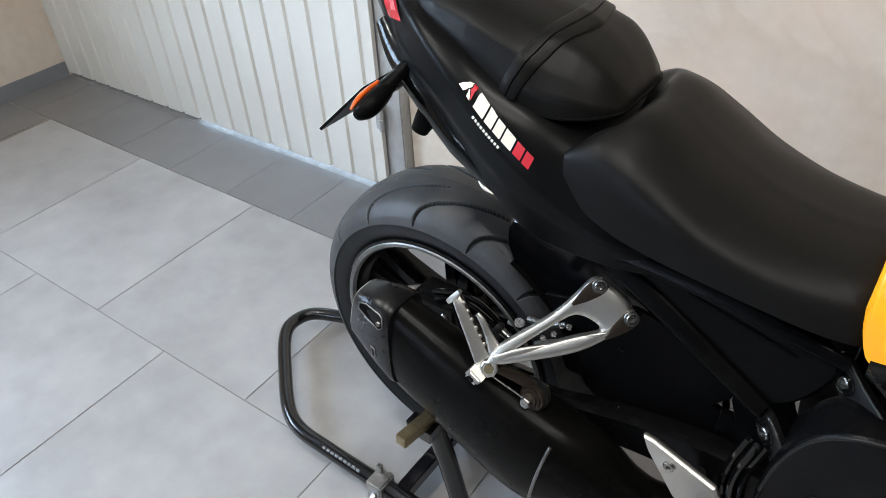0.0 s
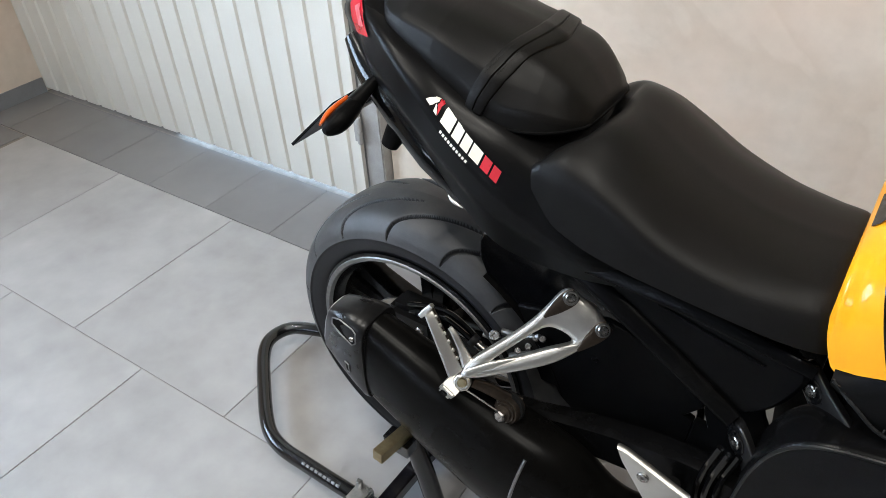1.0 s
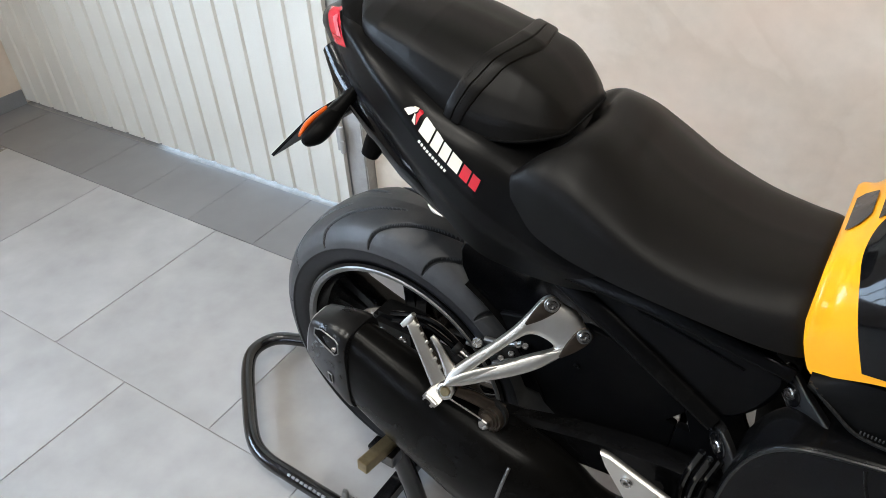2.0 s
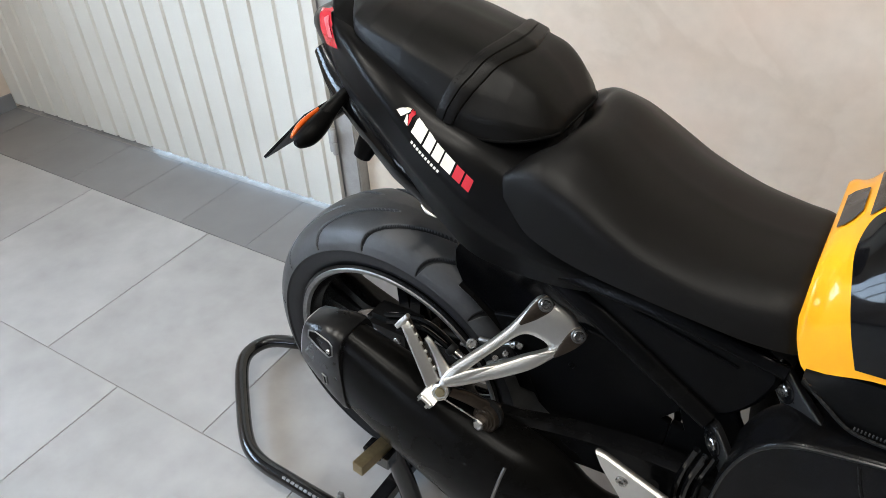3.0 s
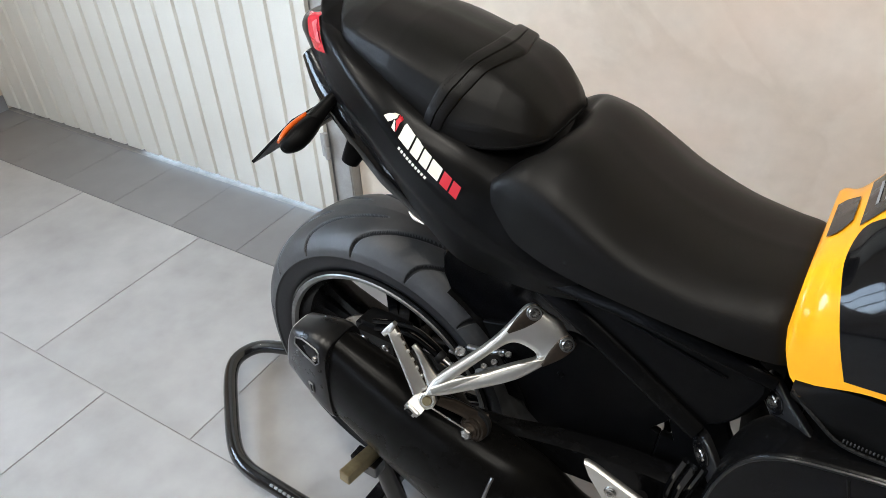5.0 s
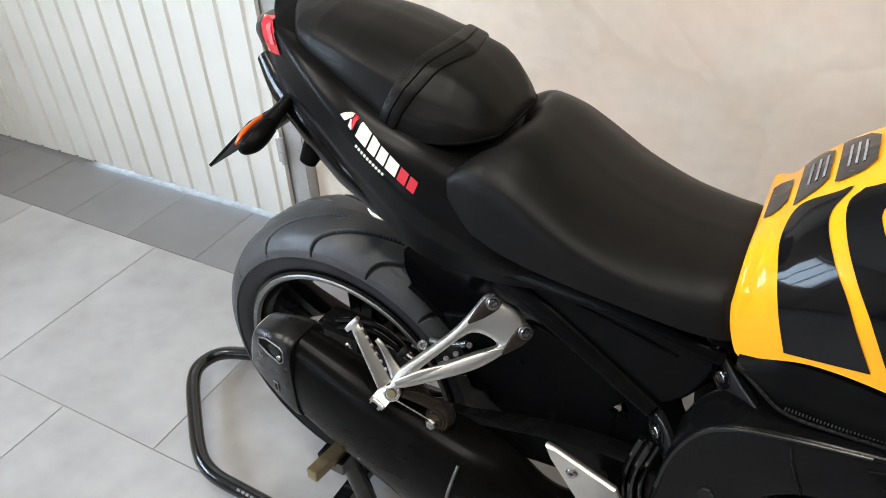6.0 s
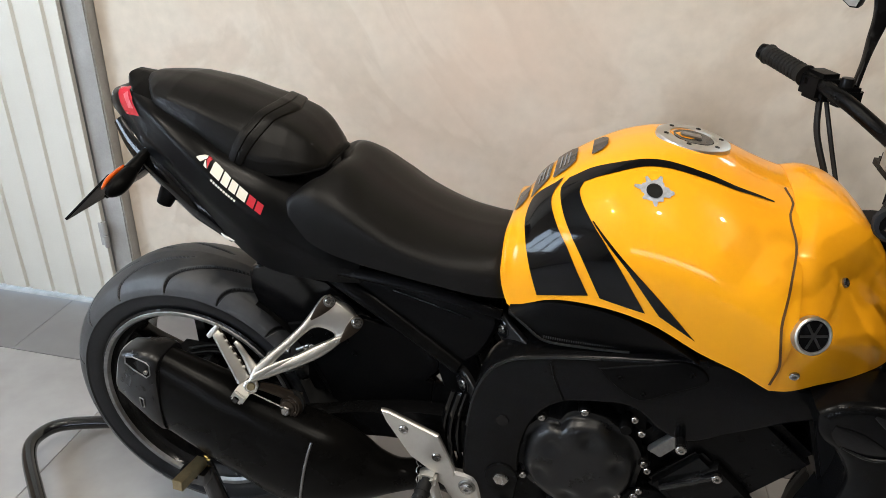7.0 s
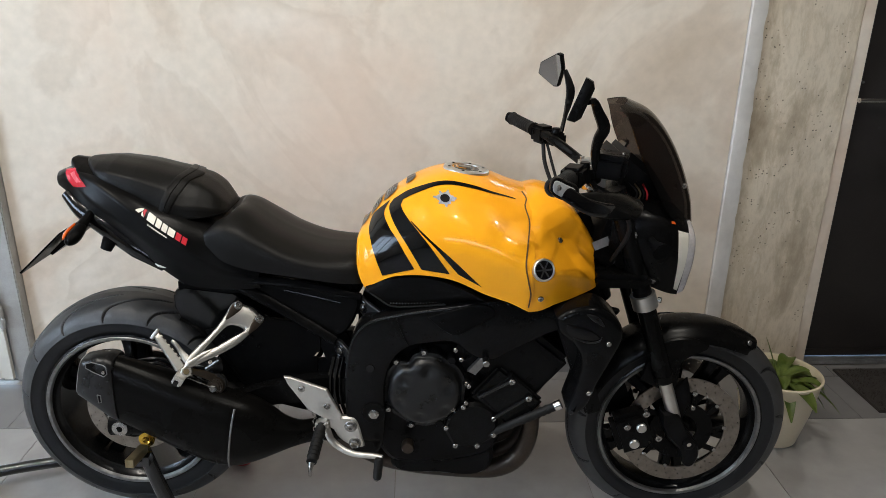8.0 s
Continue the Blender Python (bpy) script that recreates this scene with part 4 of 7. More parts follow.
seam_line = [(0.998, 0.957), (1.007, 0.947), (1.001, 0.937), (1.008, 0.912), (1.001, 0.877), (0.996, 0.837), (1.004, 0.795), (1.011, 0.762), (1.009, 0.724)]
part("seam", BODY.band(seam_line, [(x + 0.0035, z) for x, z in seam_line], 40, 3, 0.0014), M_SEAM, tank, "dark joint between tank and front cover")
hole = part("sticker", TANK.patch(0.816, 0.960, 0.0265, 42, 0.0016, lambda k: star(k // 2)), M_STAR, tank, "silver star-shaped sticker with a black middle")
part("sticker_middle", TANK.patch(0.816, 0.960, 0.0110, 24, 0.0028), M_PLASTIC, hole)


def top_patch(shell, outline, lift):
    """A thin pad laid over the top: rows of (x, half width), drawn across the middle."""
    rows = [[(x, y, shell.crown(x, y) + lift) for y in np.linspace(-w, w, 15)] for x, w in outline]
    return skin(rows, closed=False)


for outline in ([(0.6115, 0.036), (0.618, 0.038), (0.624, 0.034), (0.630, 0.026)], [(0.637, 0.048), (0.645, 0.049), (0.655, 0.045), (0.662, 0.034)], [(0.668, 0.047), (0.676, 0.048), (0.690, 0.044), (0.699, 0.030)], [(0.722, 0.034), (0.730, 0.033), (0.738, 0.029), (0.744, 0.014)]):
    pad = part("tank_pad", top_patch(BODY, outline, 0.003), M_PAD, tank, "dark grey rubber tank pad piece")
    if len(outline) and outline[0][0] in (0.637, 0.668):
        for k in range(3):
            x = outline[0][0] + 0.007 + 0.006 * k
            part("label_bar", top_patch(BODY, [(x, 0.026), (x + 0.0022, 0.026)], 0.0038), M_GREY_PLATE, pad)

cap_m = Matrix.Translation((0.868, 0, 1.0000)) @ Matrix.Rotation(radians(7), 4, "Y")
cap = part("filler_cap", turned([(0.0, 0.0015), (0.034, 0.0015), (0.0345, 0.0005), (0.036, 0.0005), (0.0365, 0.0035), (0.052, 0.0035), (0.056, 0.0015), (0.057, -0.010)], 56, axis=(0, 0, 1)), M_ALLOY, tank, "flush round brushed steel filler cap")
cap.matrix_basis = cap_m
part("lid", turned([(0.0, 0.0025), (0.030, 0.0025), (0.032, 0.001), (0.032, -0.002)], 40, axis=(0, 0, 1)), M_PAD, cap, "dark grey cap lid")
part("key_flap", box_bm(-0.020, -0.010, 0.002, 0.012, 0.010, 0.0055, 0.0015), M_BRUSHED, cap, "steel key flap")
for k in range(6):
    a = k * math.tau / 6 + 0.3
    bolt(cap, 0.044 * math.cos(a), 0.044 * math.sin(a), 0.0030, 0.0042, 0.0015, (0, 0, 1), M_DARK_METAL)

for x, z in ((1.083, 0.868), (1.037, 0.748)):
    n = COVER.normal(x, z)
    bolt(cover, x, COVER.side(x, z), z, 0.007, 0.004, n)

# black knee panel under the tank
KNEE_TOP = [(0.630, 0.744), (0.690, 0.770), (0.756, 0.782), (0.808, 0.779), (0.862, 0.760), (0.916, 0.733)]
KNEE_LOW = [(0.630, 0.738), (0.660, 0.720), (0.692, 0.702), (0.745, 0.702), (0.800, 0.707), (0.860, 0.717), (0.912, 0.728)]


def knee_bm(side):
    a, c = spline(KNEE_TOP, 20), spline(KNEE_LOW, 20)
    outer, inner = [], []
    for p, q in zip(a, c):
        row = []
        for k in range(7):
            t = k / 6
            x, z = p + (q - p) * t
            y = TANK.side(p[0], p[1] + 0.004) * (1 - t) + (-0.158 - 0.05 * (x - 0.62)) * t - 0.004 * math.sin(math.pi * t)
            row.append((x, side * -y if side > 0 else y, z))
        outer.append(row)
        inner.append([(x, y + (0.02 if side < 0 else -0.02), z) for x, y, z in row])
    rings = [o + i[::-1] for o, i in zip(outer, inner)]
    return skin(rings)


for s in (-1, 1):
    kp = part("knee_panel", knee_bm(s), M_PLASTIC, bike, "matt black knee panel with a stitched edge")
    edge = [(0.632, s * 0.154, 0.740), (0.660, s * 0.1615, 0.722), (0.690, s * 0.1660, 0.7045), (0.745, s * 0.1685, 0.7045), (0.82, s * 0.172, 0.712)]
    part("edge_bead", tube(edge, 0.0022, 8, 24), M_SOFT_RUBBER, kp)
    for k, p in enumerate(spline([(0.690, s * 0.1672, 0.7120), (0.730, s * 0.1692, 0.7125), (0.770, s * 0.1708, 0.7150), (0.806, s * 0.1722, 0.7190)], 34)):
        h = 0.0022 - 0.00004 * k
        part("braid", box_bm(p[0] - 0.0007, p[1] - 0.0012, p[2] - h, p[0] + 0.0007, p[1] + 0.0012, p[2] + h, 0.0004), M_BRAID, kp)
    for k, p in enumerate(spline(edge, 44)):
        if k % 2 == 0 and s < 0:
            part("stitch", box_bm(p[0] - 0.0014, p[1] - 0.0028, p[2] + 0.0042, p[0] + 0.0014, p[1] - 0.0015, p[2] + 0.0048), M_PAD, kp)

# -- seats --
SEAT = Shell([
    (0.246, [(0, 0.850), (0.06, 0.854), (0.100, 0.860), (0.122, 0.862), (0.131, 0.852)]),
    (0.256, [(0, 0.854), (0.06, 0.860), (0.102, 0.868), (0.129, 0.870), (0.138, 0.845)]),
    (0.274, [(0, 0.858), (0.06, 0.868), (0.098, 0.886), (0.131, 0.877), (0.144, 0.826)]),
    (0.292, [(0, 0.866), (0.06, 0.886), (0.098, 0.897), (0.135, 0.876), (0.149, 0.810)]),
    (0.312, [(0, 0.904), (0.06, 0.908), (0.100, 0.898), (0.139, 0.871), (0.151, 0.800)]),
    (0.343, [(0, 0.904), (0.06, 0.902), (0.100, 0.889), (0.142, 0.861), (0.153, 0.790)]),
    (0.390, [(0, 0.872), (0.06, 0.869), (0.100, 0.860), (0.143, 0.838), (0.153, 0.780)]),
    (0.440, [(0, 0.843), (0.06, 0.840), (0.100, 0.831), (0.140, 0.813), (0.151, 0.772)]),
    (0.510, [(0, 0.818), (0.06, 0.815), (0.100, 0.807), (0.132, 0.790), (0.143, 0.758)]),
    (0.570, [(0, 0.811), (0.055, 0.808), (0.094, 0.800), (0.122, 0.782), (0.135, 0.747)]),
    (0.606, [(0, 0.811), (0.05, 0.808), (0.088, 0.799), (0.114, 0.780), (0.127, 0.743)]),
    (0.619, [(0, 0.790), (0.05, 0.788), (0.084, 0.780), (0.108, 0.766), (0.121, 0.742)]),
], nx=56, nv=24)
part("rider_seat", SEAT.bm(), M_VINYL, bike, "black vinyl rider seat", sharp=60)
PILLION = Shell([
    (-0.044, [(0, 1.018), (0.012, 1.018), (0.018, 1.016), (0.021, 1.011), (0.021, 0.985)]),
    (-0.040, [(0, 1.020), (0.018, 1.0185), (0.027, 1.015), (0.030, 1.009), (0.031, 0.980)]),
    (-0.024, [(0, 1.022), (0.032, 1.018), (0.049, 1.012), (0.053, 1.005), (0.054, 0.975)]),
    (-0.006, [(0, 1.023), (0.044, 1.017), (0.070, 1.0075), (0.0755, 1.000), (0.077, 0.965)]),
    (0.004, [(0, 1.024), (0.047, 1.017), (0.0765, 1.004), (0.083, 0.995), (0.085, 0.960)]),
    (0.030, [(0, 1.024), (0.050, 1.017), (0.087, 1.001), (0.094, 0.986), (0.095, 0.948)]),
    (0.090, [(0, 1.016), (0.055, 1.009), (0.098, 0.991), (0.109, 0.968), (0.110, 0.926)]),
    (0.150, [(0, 1.002), (0.058, 0.994), (0.102, 0.973), (0.117, 0.943), (0.119, 0.906)]),
    (0.180, [(0, 0.994), (0.062, 0.986), (0.101, 0.962), (0.119, 0.931), (0.120, 0.902)]),
    (0.206, [(0, 0.986), (0.064, 0.977), (0.094, 0.953), (0.115, 0.924), (0.115, 0.899)]),
    (0.236, [(0, 0.973), (0.064, 0.966), (0.088, 0.946), (0.106, 0.921), (0.107, 0.898)]),
    (0.262, [(0, 0.954), (0.058, 0.948), (0.077, 0.932), (0.092, 0.914), (0.093, 0.899)]),
    (0.280, [(0, 0.932), (0.046, 0.928), (0.062, 0.919), (0.074, 0.908), (0.075, 0.900)]),
    (0.292, [(0, 0.912), (0.034, 0.910), (0.044, 0.906), (0.052, 0.903), (0.053, 0.900)]),
], nx=54, nv=28, creases=(2, 3), straight=0.10)
pillion = part("pillion_seat", PILLION.bm(), M_VINYL, bike, "black vinyl pillion seat with a strap", sharp=40)
part("base_rim", PILLION.rim(0.10, 0.29, 0.0022), M_PLASTIC, pillion, "black plastic seat base edge")


def strap_bm(lift=0.0052):
    """A flat band over the seat that runs forward towards the middle, with a raised fold along it."""
    rings = []
    for d, e in ((-0.5, -0.002), (-0.48, 0.7), (-0.40, 1.0), (-0.04, 1.0), (0.0, 0.55), (0.04, 1.0), (0.40, 1.0), (0.48, 0.7), (0.5, -0.002)):
        ring = []
        for v in np.linspace(-1, 1, 61):
            k = abs(v)
            x = 0.209 - 0.046 * k ** 1.4 + d * (0.036 - 0.009 * k)
            p = PILLION.around(x, v * 0.93)
            out = Vector((0, p.y, 0.055 * (1 - k))).normalized() if k > 0.01 else Vector((0, 0, 1))
            ring.append(p + out * lift * e)
        rings.append(ring)
    return skin(rings, closed=False)


strap = part("strap", strap_bm(), M_VINYL, pillion, "black stitched seat strap", sharp=40)
for edge in (-0.30, 0.14):
    for k in range(26):
        v = -0.98 + 0.026 * k
        x = 0.209 - 0.046 * abs(v) ** 1.4 + edge * (0.036 - 0.009 * abs(v))
        p = PILLION.around(x, v * 0.93) + Vector((0, -0.0028, 0.0022))
        part("stitch", box_bm(-0.0005, -0.0013, -0.0008, 0.0005, 0.0013, 0.0008), M_PAD, strap).location = p

# -- tail --
TAIL = Shell([
    (-0.118, [(0, 0.986), (0.020, 0.985), (0.032, 0.979), (0.036, 0.966), (0.032, 0.955)]),
    (-0.090, [(0, 0.996), (0.034, 0.996), (0.050, 0.992), (0.057, 0.974), (0.052, 0.944)]),
    (-0.060, [(0, 1.000), (0.045, 1.001), (0.062, 0.998), (0.074, 0.968), (0.070, 0.925)]),
    (-0.020, [(0, 0.990), (0.070, 0.993), (0.089, 0.989), (0.105, 0.945), (0.090, 0.893)]),
    (0.030, [(0, 0.975), (0.096, 0.978), (0.119, 0.968), (0.127, 0.918), (0.104, 0.862)]),
    (0.090, [(0, 0.945), (0.112, 0.955), (0.143, 0.932), (0.145, 0.880), (0.120, 0.822)]),
    (0.150, [(0, 0.915), (0.120, 0.925), (0.159, 0.889), (0.157, 0.840), (0.134, 0.778)]),
    (0.210, [(0, 0.893), (0.122, 0.898), (0.161, 0.842), (0.158, 0.802), (0.142, 0.742)]),
    (0.270, [(0, 0.865), (0.116, 0.865), (0.152, 0.802), (0.152, 0.778), (0.140, 0.732)]),
    (0.330, [(0, 0.835), (0.113, 0.830), (0.143, 0.775), (0.144, 0.760), (0.136, 0.730)]),
    (0.375, [(0, 0.800), (0.108, 0.795), (0.126, 0.772), (0.132, 0.752), (0.126, 0.730)]),
], nx=60, nv=24, creases=(2, 3))
tail = part("tail_cowl", TAIL.bm(), M_TAIL, bike, "black tail cowl with a white and red sticker", sharp=50)
hump = Shell([
    (-0.086, [(0, 1.012), (0.012, 1.012), (0.018, 1.008), (0.020, 0.990)]),
    (-0.082, [(0, 1.019), (0.016, 1.018), (0.025, 1.014), (0.029, 0.988)]),
    (-0.066, [(0, 1.018), (0.030, 1.012), (0.047, 1.005), (0.053, 0.978)]),
    (-0.049, [(0, 1.014), (0.040, 1.008), (0.066, 1.000), (0.072, 0.970)]),
    (-0.005, [(0, 1.000), (0.060, 0.994), (0.090, 0.983), (0.096, 0.948)]),
    (0.060, [(0, 0.970), (0.080, 0.966), (0.110, 0.950), (0.117, 0.915)]),
], nx=24, nv=18, creases=(2,), straight=1.0)
part("tail_top", hump.bm(), M_PLASTIC, tail, "matt black tail top behind the pillion seat", sharp=40)
lamp_ = part("tail_light", TAIL.band([(-0.084, 0.996), (-0.080, 0.986), (-0.070, 0.972), (-0.056, 0.962)], [(-0.060, 1.000), (-0.048, 0.993), (-0.032, 0.981), (-0.016, 0.968)], 18, 8, 0.003), M_RED_LENS, tail, "red tail light lens")
part("tail_lens", TAIL.band([(-0.066, 0.990), (-0.058, 0.982), (-0.046, 0.973)], [(-0.056, 0.994), (-0.045, 0.986), (-0.031, 0.976)], 10, 6, 0.0042), M_PINK_LENS, lamp_, "clear tail light lens")
for s in (-1, 1):
    pts = [(-0.090, s * 0.050, 0.940), (-0.050, s * 0.066, 0.905), (0.020, s * 0.088, 0.868), (0.090, s * 0.106, 0.822), (0.150, s * 0.122, 0.780)]
    part("under_panel", tube(pts, [0.016, 0.026, 0.030, 0.028, 0.012], 12, 24, flat=0.9), M_GLOSS_BLACK, tail, "gloss black under-tail panel")
    part("grab_peg", tube([(0.030, s * 0.088, 0.866), (0.018, s * 0.104, 0.836), (0.010, s * 0.110, 0.818)], [0.020, 0.017, 0.013], 14, 8), M_PLASTIC, tail, "black luggage hook")
    part("trim", tube([(0.140, s * 0.150, 0.799), (0.150, s * 0.153, 0.794), (0.166, s * 0.154, 0.790)], [0.001, 0.0028, 0.0005], 8, 10), M_ALLOY, tail)


def on_sticker(u, v):
    """A place on the tail's side face: u along the sticker, v across it, both from 0 to 1."""
    w = v - 0.80 + 0.85 * u
    return (0.111 + 0.114 * u - 0.0072 * w, 0.926 - 0.067 * u - 0.0122 * w)


def sticker_shape(parent, mat, low, high, name="letter_bar", lift=0.0016):
    """A flat shape on the tail between two edges given along and across the sticker."""
    return part(name, TAIL.band([on_sticker(u, v) for u, v in low], [on_sticker(u, v) for u, v in high], 6, 5, lift), mat, parent)


def sticker_bar(parent, u0, u1, v0, v1, mat, skew=0.0):
    return sticker_shape(parent, mat, [(u0, v0), (u0 + skew, v1)], [(u1, v0), (u1 + skew, v1)])


sticker = sticker_shape(tail, M_STICKER_WHITE, [(-0.030, 0.95), (0.065, 0.02)], [(0.045, 0.95), (0.090, 0.42)], "sticker")
tagged(sticker, "white and red sticker of slanted lettering shapes")
sticker_shape(sticker, M_STICKER_RED, [(0.075, 0.0), (0.102, 0.50)], [(0.135, 0.05), (0.165, 0.95)], lift=0.002)
sticker_shape(sticker, M_STICKER_WHITE, [(0.085, 0.60), (0.105, 0.98)], [(0.100, 0.58), (0.160, 0.99)], lift=0.002)
for u, w, mat in ((0.190, 0.160, M_STICKER_WHITE), (0.362, 0.110, M_STICKER_WHITE), (0.484, 0.108, M_STICKER_WHITE), (0.604, 0.140, M_STICKER_WHITE), (0.758, 0.108, M_STICKER_RED), (0.880, 0.100, M_STICKER_RED)):
    sticker_bar(sticker, u, u + w * 0.93, 0.06, 1.02, mat, skew=0.030)
for k in range(10):
    sticker_bar(sticker, 0.28 + 0.040 * k, 0.28 + 0.040 * k + 0.026, 1.34, 1.54, M_STICKER_WHITE)

# plate holder and indicators
holder = part("plate_holder", plate([(-0.050, 0.890), (-0.030, 0.874), (-0.070, 0.842), (-0.150, 0.782), (-0.156, 0.786), (-0.100, 0.840)], -0.060, 0.060, 0.003), M_PLASTIC, bike, "black plate holder")
part("number_plate", plate([(-0.207, 0.750), (-0.096, 0.852), (-0.099, 0.855), (-0.211, 0.753)], -0.105, 0.105, 0.0008), M_PLASTIC, holder, "number plate seen from its dark edge")
for s in (-1, 1):
    stem = part("indicator_stem", flatbar([(-0.018, s * 0.080, 0.906), (-0.026, s * 0.104, 0.894), (-0.032, s * 0.128, 0.880)], [0.013, 0.012, 0.014], [0.009, 0.009, 0.012], (-0.5, s * 0.2, 0.85), 10, 3.0), M_PLASTIC, holder, "black indicator stalk")
    ind = part("indicator", flatbar([(-0.032, s * 0.118, 0.882), (-0.032, s * 0.132, 0.876), (-0.034, s * 0.160, 0.866), (-0.036, s * 0.180, 0.863), (-0.037, s * 0.188, 0.863)], [0.012, 0.017, 0.020, 0.013, 0.004], [0.008, 0.013, 0.015, 0.010, 0.004], (-0.7, 0.0, 0.7), 16, 2.4), M_PLASTIC, stem, "black indicator with an amber lens")
    part("lens", flatbar([(-0.045, s * 0.126, 0.886), (-0.049, s * 0.145, 0.880), (-0.050, s * 0.165, 0.875), (-0.046, s * 0.185, 0.869)], [0.003, 0.008, 0.008, 0.003], [0.003, 0.004, 0.004, 0.002], (-0.7, 0.0, 0.7), 14, 2.4), M_ORANGE, ind, "amber lens")


# -- frame, subframe and side panels --
SPAR = [(0.590, 0.300), (0.577, 0.420), (0.577, 0.510), (0.586, 0.585), (0.606, 0.640), (0.640, 0.672), (0.700, 0.690), (0.780, 0.704), (0.870, 0.718), (0.940, 0.730), (1.010, 0.716), (1.100, 0.702),
        (1.128, 0.672), (1.060, 0.640), (0.985, 0.600), (0.930, 0.570), (0.885, 0.585), (0.840, 0.618), (0.785, 0.616), (0.730, 0.602), (0.692, 0.562), (0.674, 0.490), (0.674, 0.400), (0.664, 0.320), (0.636, 0.292)]
for s in (-1, 1):
    f = part("frame_plate", cushion(SPAR, s * 0.115, s * 0.186, 0.008, 120, 3), M_FRAME, bike, "satin black frame side plate", sharp=60)
    part("edge", tube([(0.5805, s * 0.1835, 0.520), (0.5895, s * 0.1836, 0.585), (0.609, s * 0.1837, 0.637), (0.642, s * 0.1838, 0.6685), (0.701, s * 0.1839, 0.686), (0.780, s * 0.1839, 0.700)], 0.0024, 8, 30), M_CAP, f, "bare satin edge of the frame")
    part("inset", cushion([(0.779, 0.686), (0.840, 0.705), (0.902, 0.721), (0.930, 0.711), (0.936, 0.692), (0.892, 0.664), (0.848, 0.639), (0.812, 0.655)], s * 0.180, s * 0.1895, 0.003, 40, 3), M_PLASTIC, f, "black triangular cover")
    for x, z in ((0.812, 0.676), (0.850, 0.652), (0.913, 0.702)):
        bolt(f, x, s * 0.1895, z, 0.0045, 0.002, (0, s, 0), M_PLASTIC)
    part("joint", tube([(0.706, s * 0.1865, 0.682), (0.716, s * 0.1868, 0.650), (0.733, s * 0.1866, 0.612)], 0.0016, 8, 10), M_DARK_METAL, f)
    part("plug", turned([(0, 0.004), (0.010, 0.004), (0.012, 0.0), (0.012, -0.004)], 20, (0.640, s * 0.1845, 0.548), (0, s, 0)), M_DECAL, f)
    lug = part("frame_lug", slanted(cushion([(0.600, 0.684), (0.606, 0.700), (0.616, 0.703), (0.632, 0.694), (0.660, 0.683), (0.682, 0.672), (0.688, 0.656), (0.676, 0.640), (0.652, 0.636), (0.630, 0.644), (0.612, 0.658), (0.602, 0.670)], s * 0.098, s * 0.112, 0.004, 60, 3), 0.617, s * 0.86), M_CAP, bike, "satin black upper frame lug", sharp=60)
    lug2 = part("frame_lug", slanted(cushion([(0.546, 0.574), (0.550, 0.588), (0.562, 0.593), (0.576, 0.586), (0.592, 0.572), (0.606, 0.556), (0.606, 0.520), (0.594, 0.522), (0.574, 0.542), (0.556, 0.552), (0.547, 0.562)], s * 0.122, s * 0.138, 0.004, 60, 3), 0.562, s * 0.90), M_CAP, bike, "satin black lower frame lug", sharp=60)
    for owner, x, y, z, slope in ((lug, 0.6175, 0.1125, 0.6765, 0.86), (lug2, 0.562, 0.1385, 0.569, 0.90)):
        n = Vector((-slope, s, 0)).normalized()
        c = Vector((x, s * y, z))
        # black dished disc: the dark round the bolt is put into colour
        part("recess_shade", turned([(0.0, 0.0004), (0.0125, 0.0004), (0.0145, 0.0016), (0.0165, 0.0006), (0.0165, -0.004)], 28, c, n), M_DECAL, owner)
        bolt(owner, *c, 0.0088, 0.004, n)
    sub = part("subframe_tube", flatbar([(0.300, s * 0.116, 0.742), (0.335, s * 0.120, 0.726), (0.424, s * 0.122, 0.672), (0.548, s * 0.124, 0.590)], [0.014, 0.014, 0.014, 0.012], [0.009, 0.009, 0.009, 0.009], (0.3, s * 0.8, 0.5), 18, 3.5), M_SATIN, bike, "satin black flat subframe rail")
    part("subframe_rail", flatbar([(0.250, s * 0.134, 0.750), (0.330, s * 0.131, 0.752), (0.47, s * 0.127, 0.740), (0.614, s * 0.114, 0.704)], [0.010, 0.010, 0.010, 0.009], [0.006, 0.006, 0.006, 0.006], (0.1, s * 0.8, 0.5), 18, 3.5), M_SATIN, bike)
    sp = part("side_panel", plate([(0.335, 0.742), (0.365, 0.752), (0.470, 0.742), (0.605, 0.705), (0.600, 0.650), (0.566, 0.602), (0.535, 0.604), (0.420, 0.672), (0.350, 0.715)], s * 0.095, s * 0.118, 0.006, 48), M_PLASTIC, bike, "matt black side panel below the seat")
    bolt(sp, 0.361, s * 0.121, 0.741, 0.0075, 0.003, (0, s, 0.3))
    part("rib", tube([(0.43, s * 0.1185, 0.722), (0.50, s * 0.1185, 0.706), (0.565, s * 0.1185, 0.690)], 0.002, 8, 10), M_GLOSS_BLACK, sp)
part("inner_tray", box_bm(0.16, -0.090, 0.690, 0.60, 0.090, 0.735, 0.010), M_PLASTIC, bike)
part("airbox", box_bm(0.62, -0.105, 0.60, 1.05, 0.105, 0.745, 0.03), M_PLASTIC, bike)

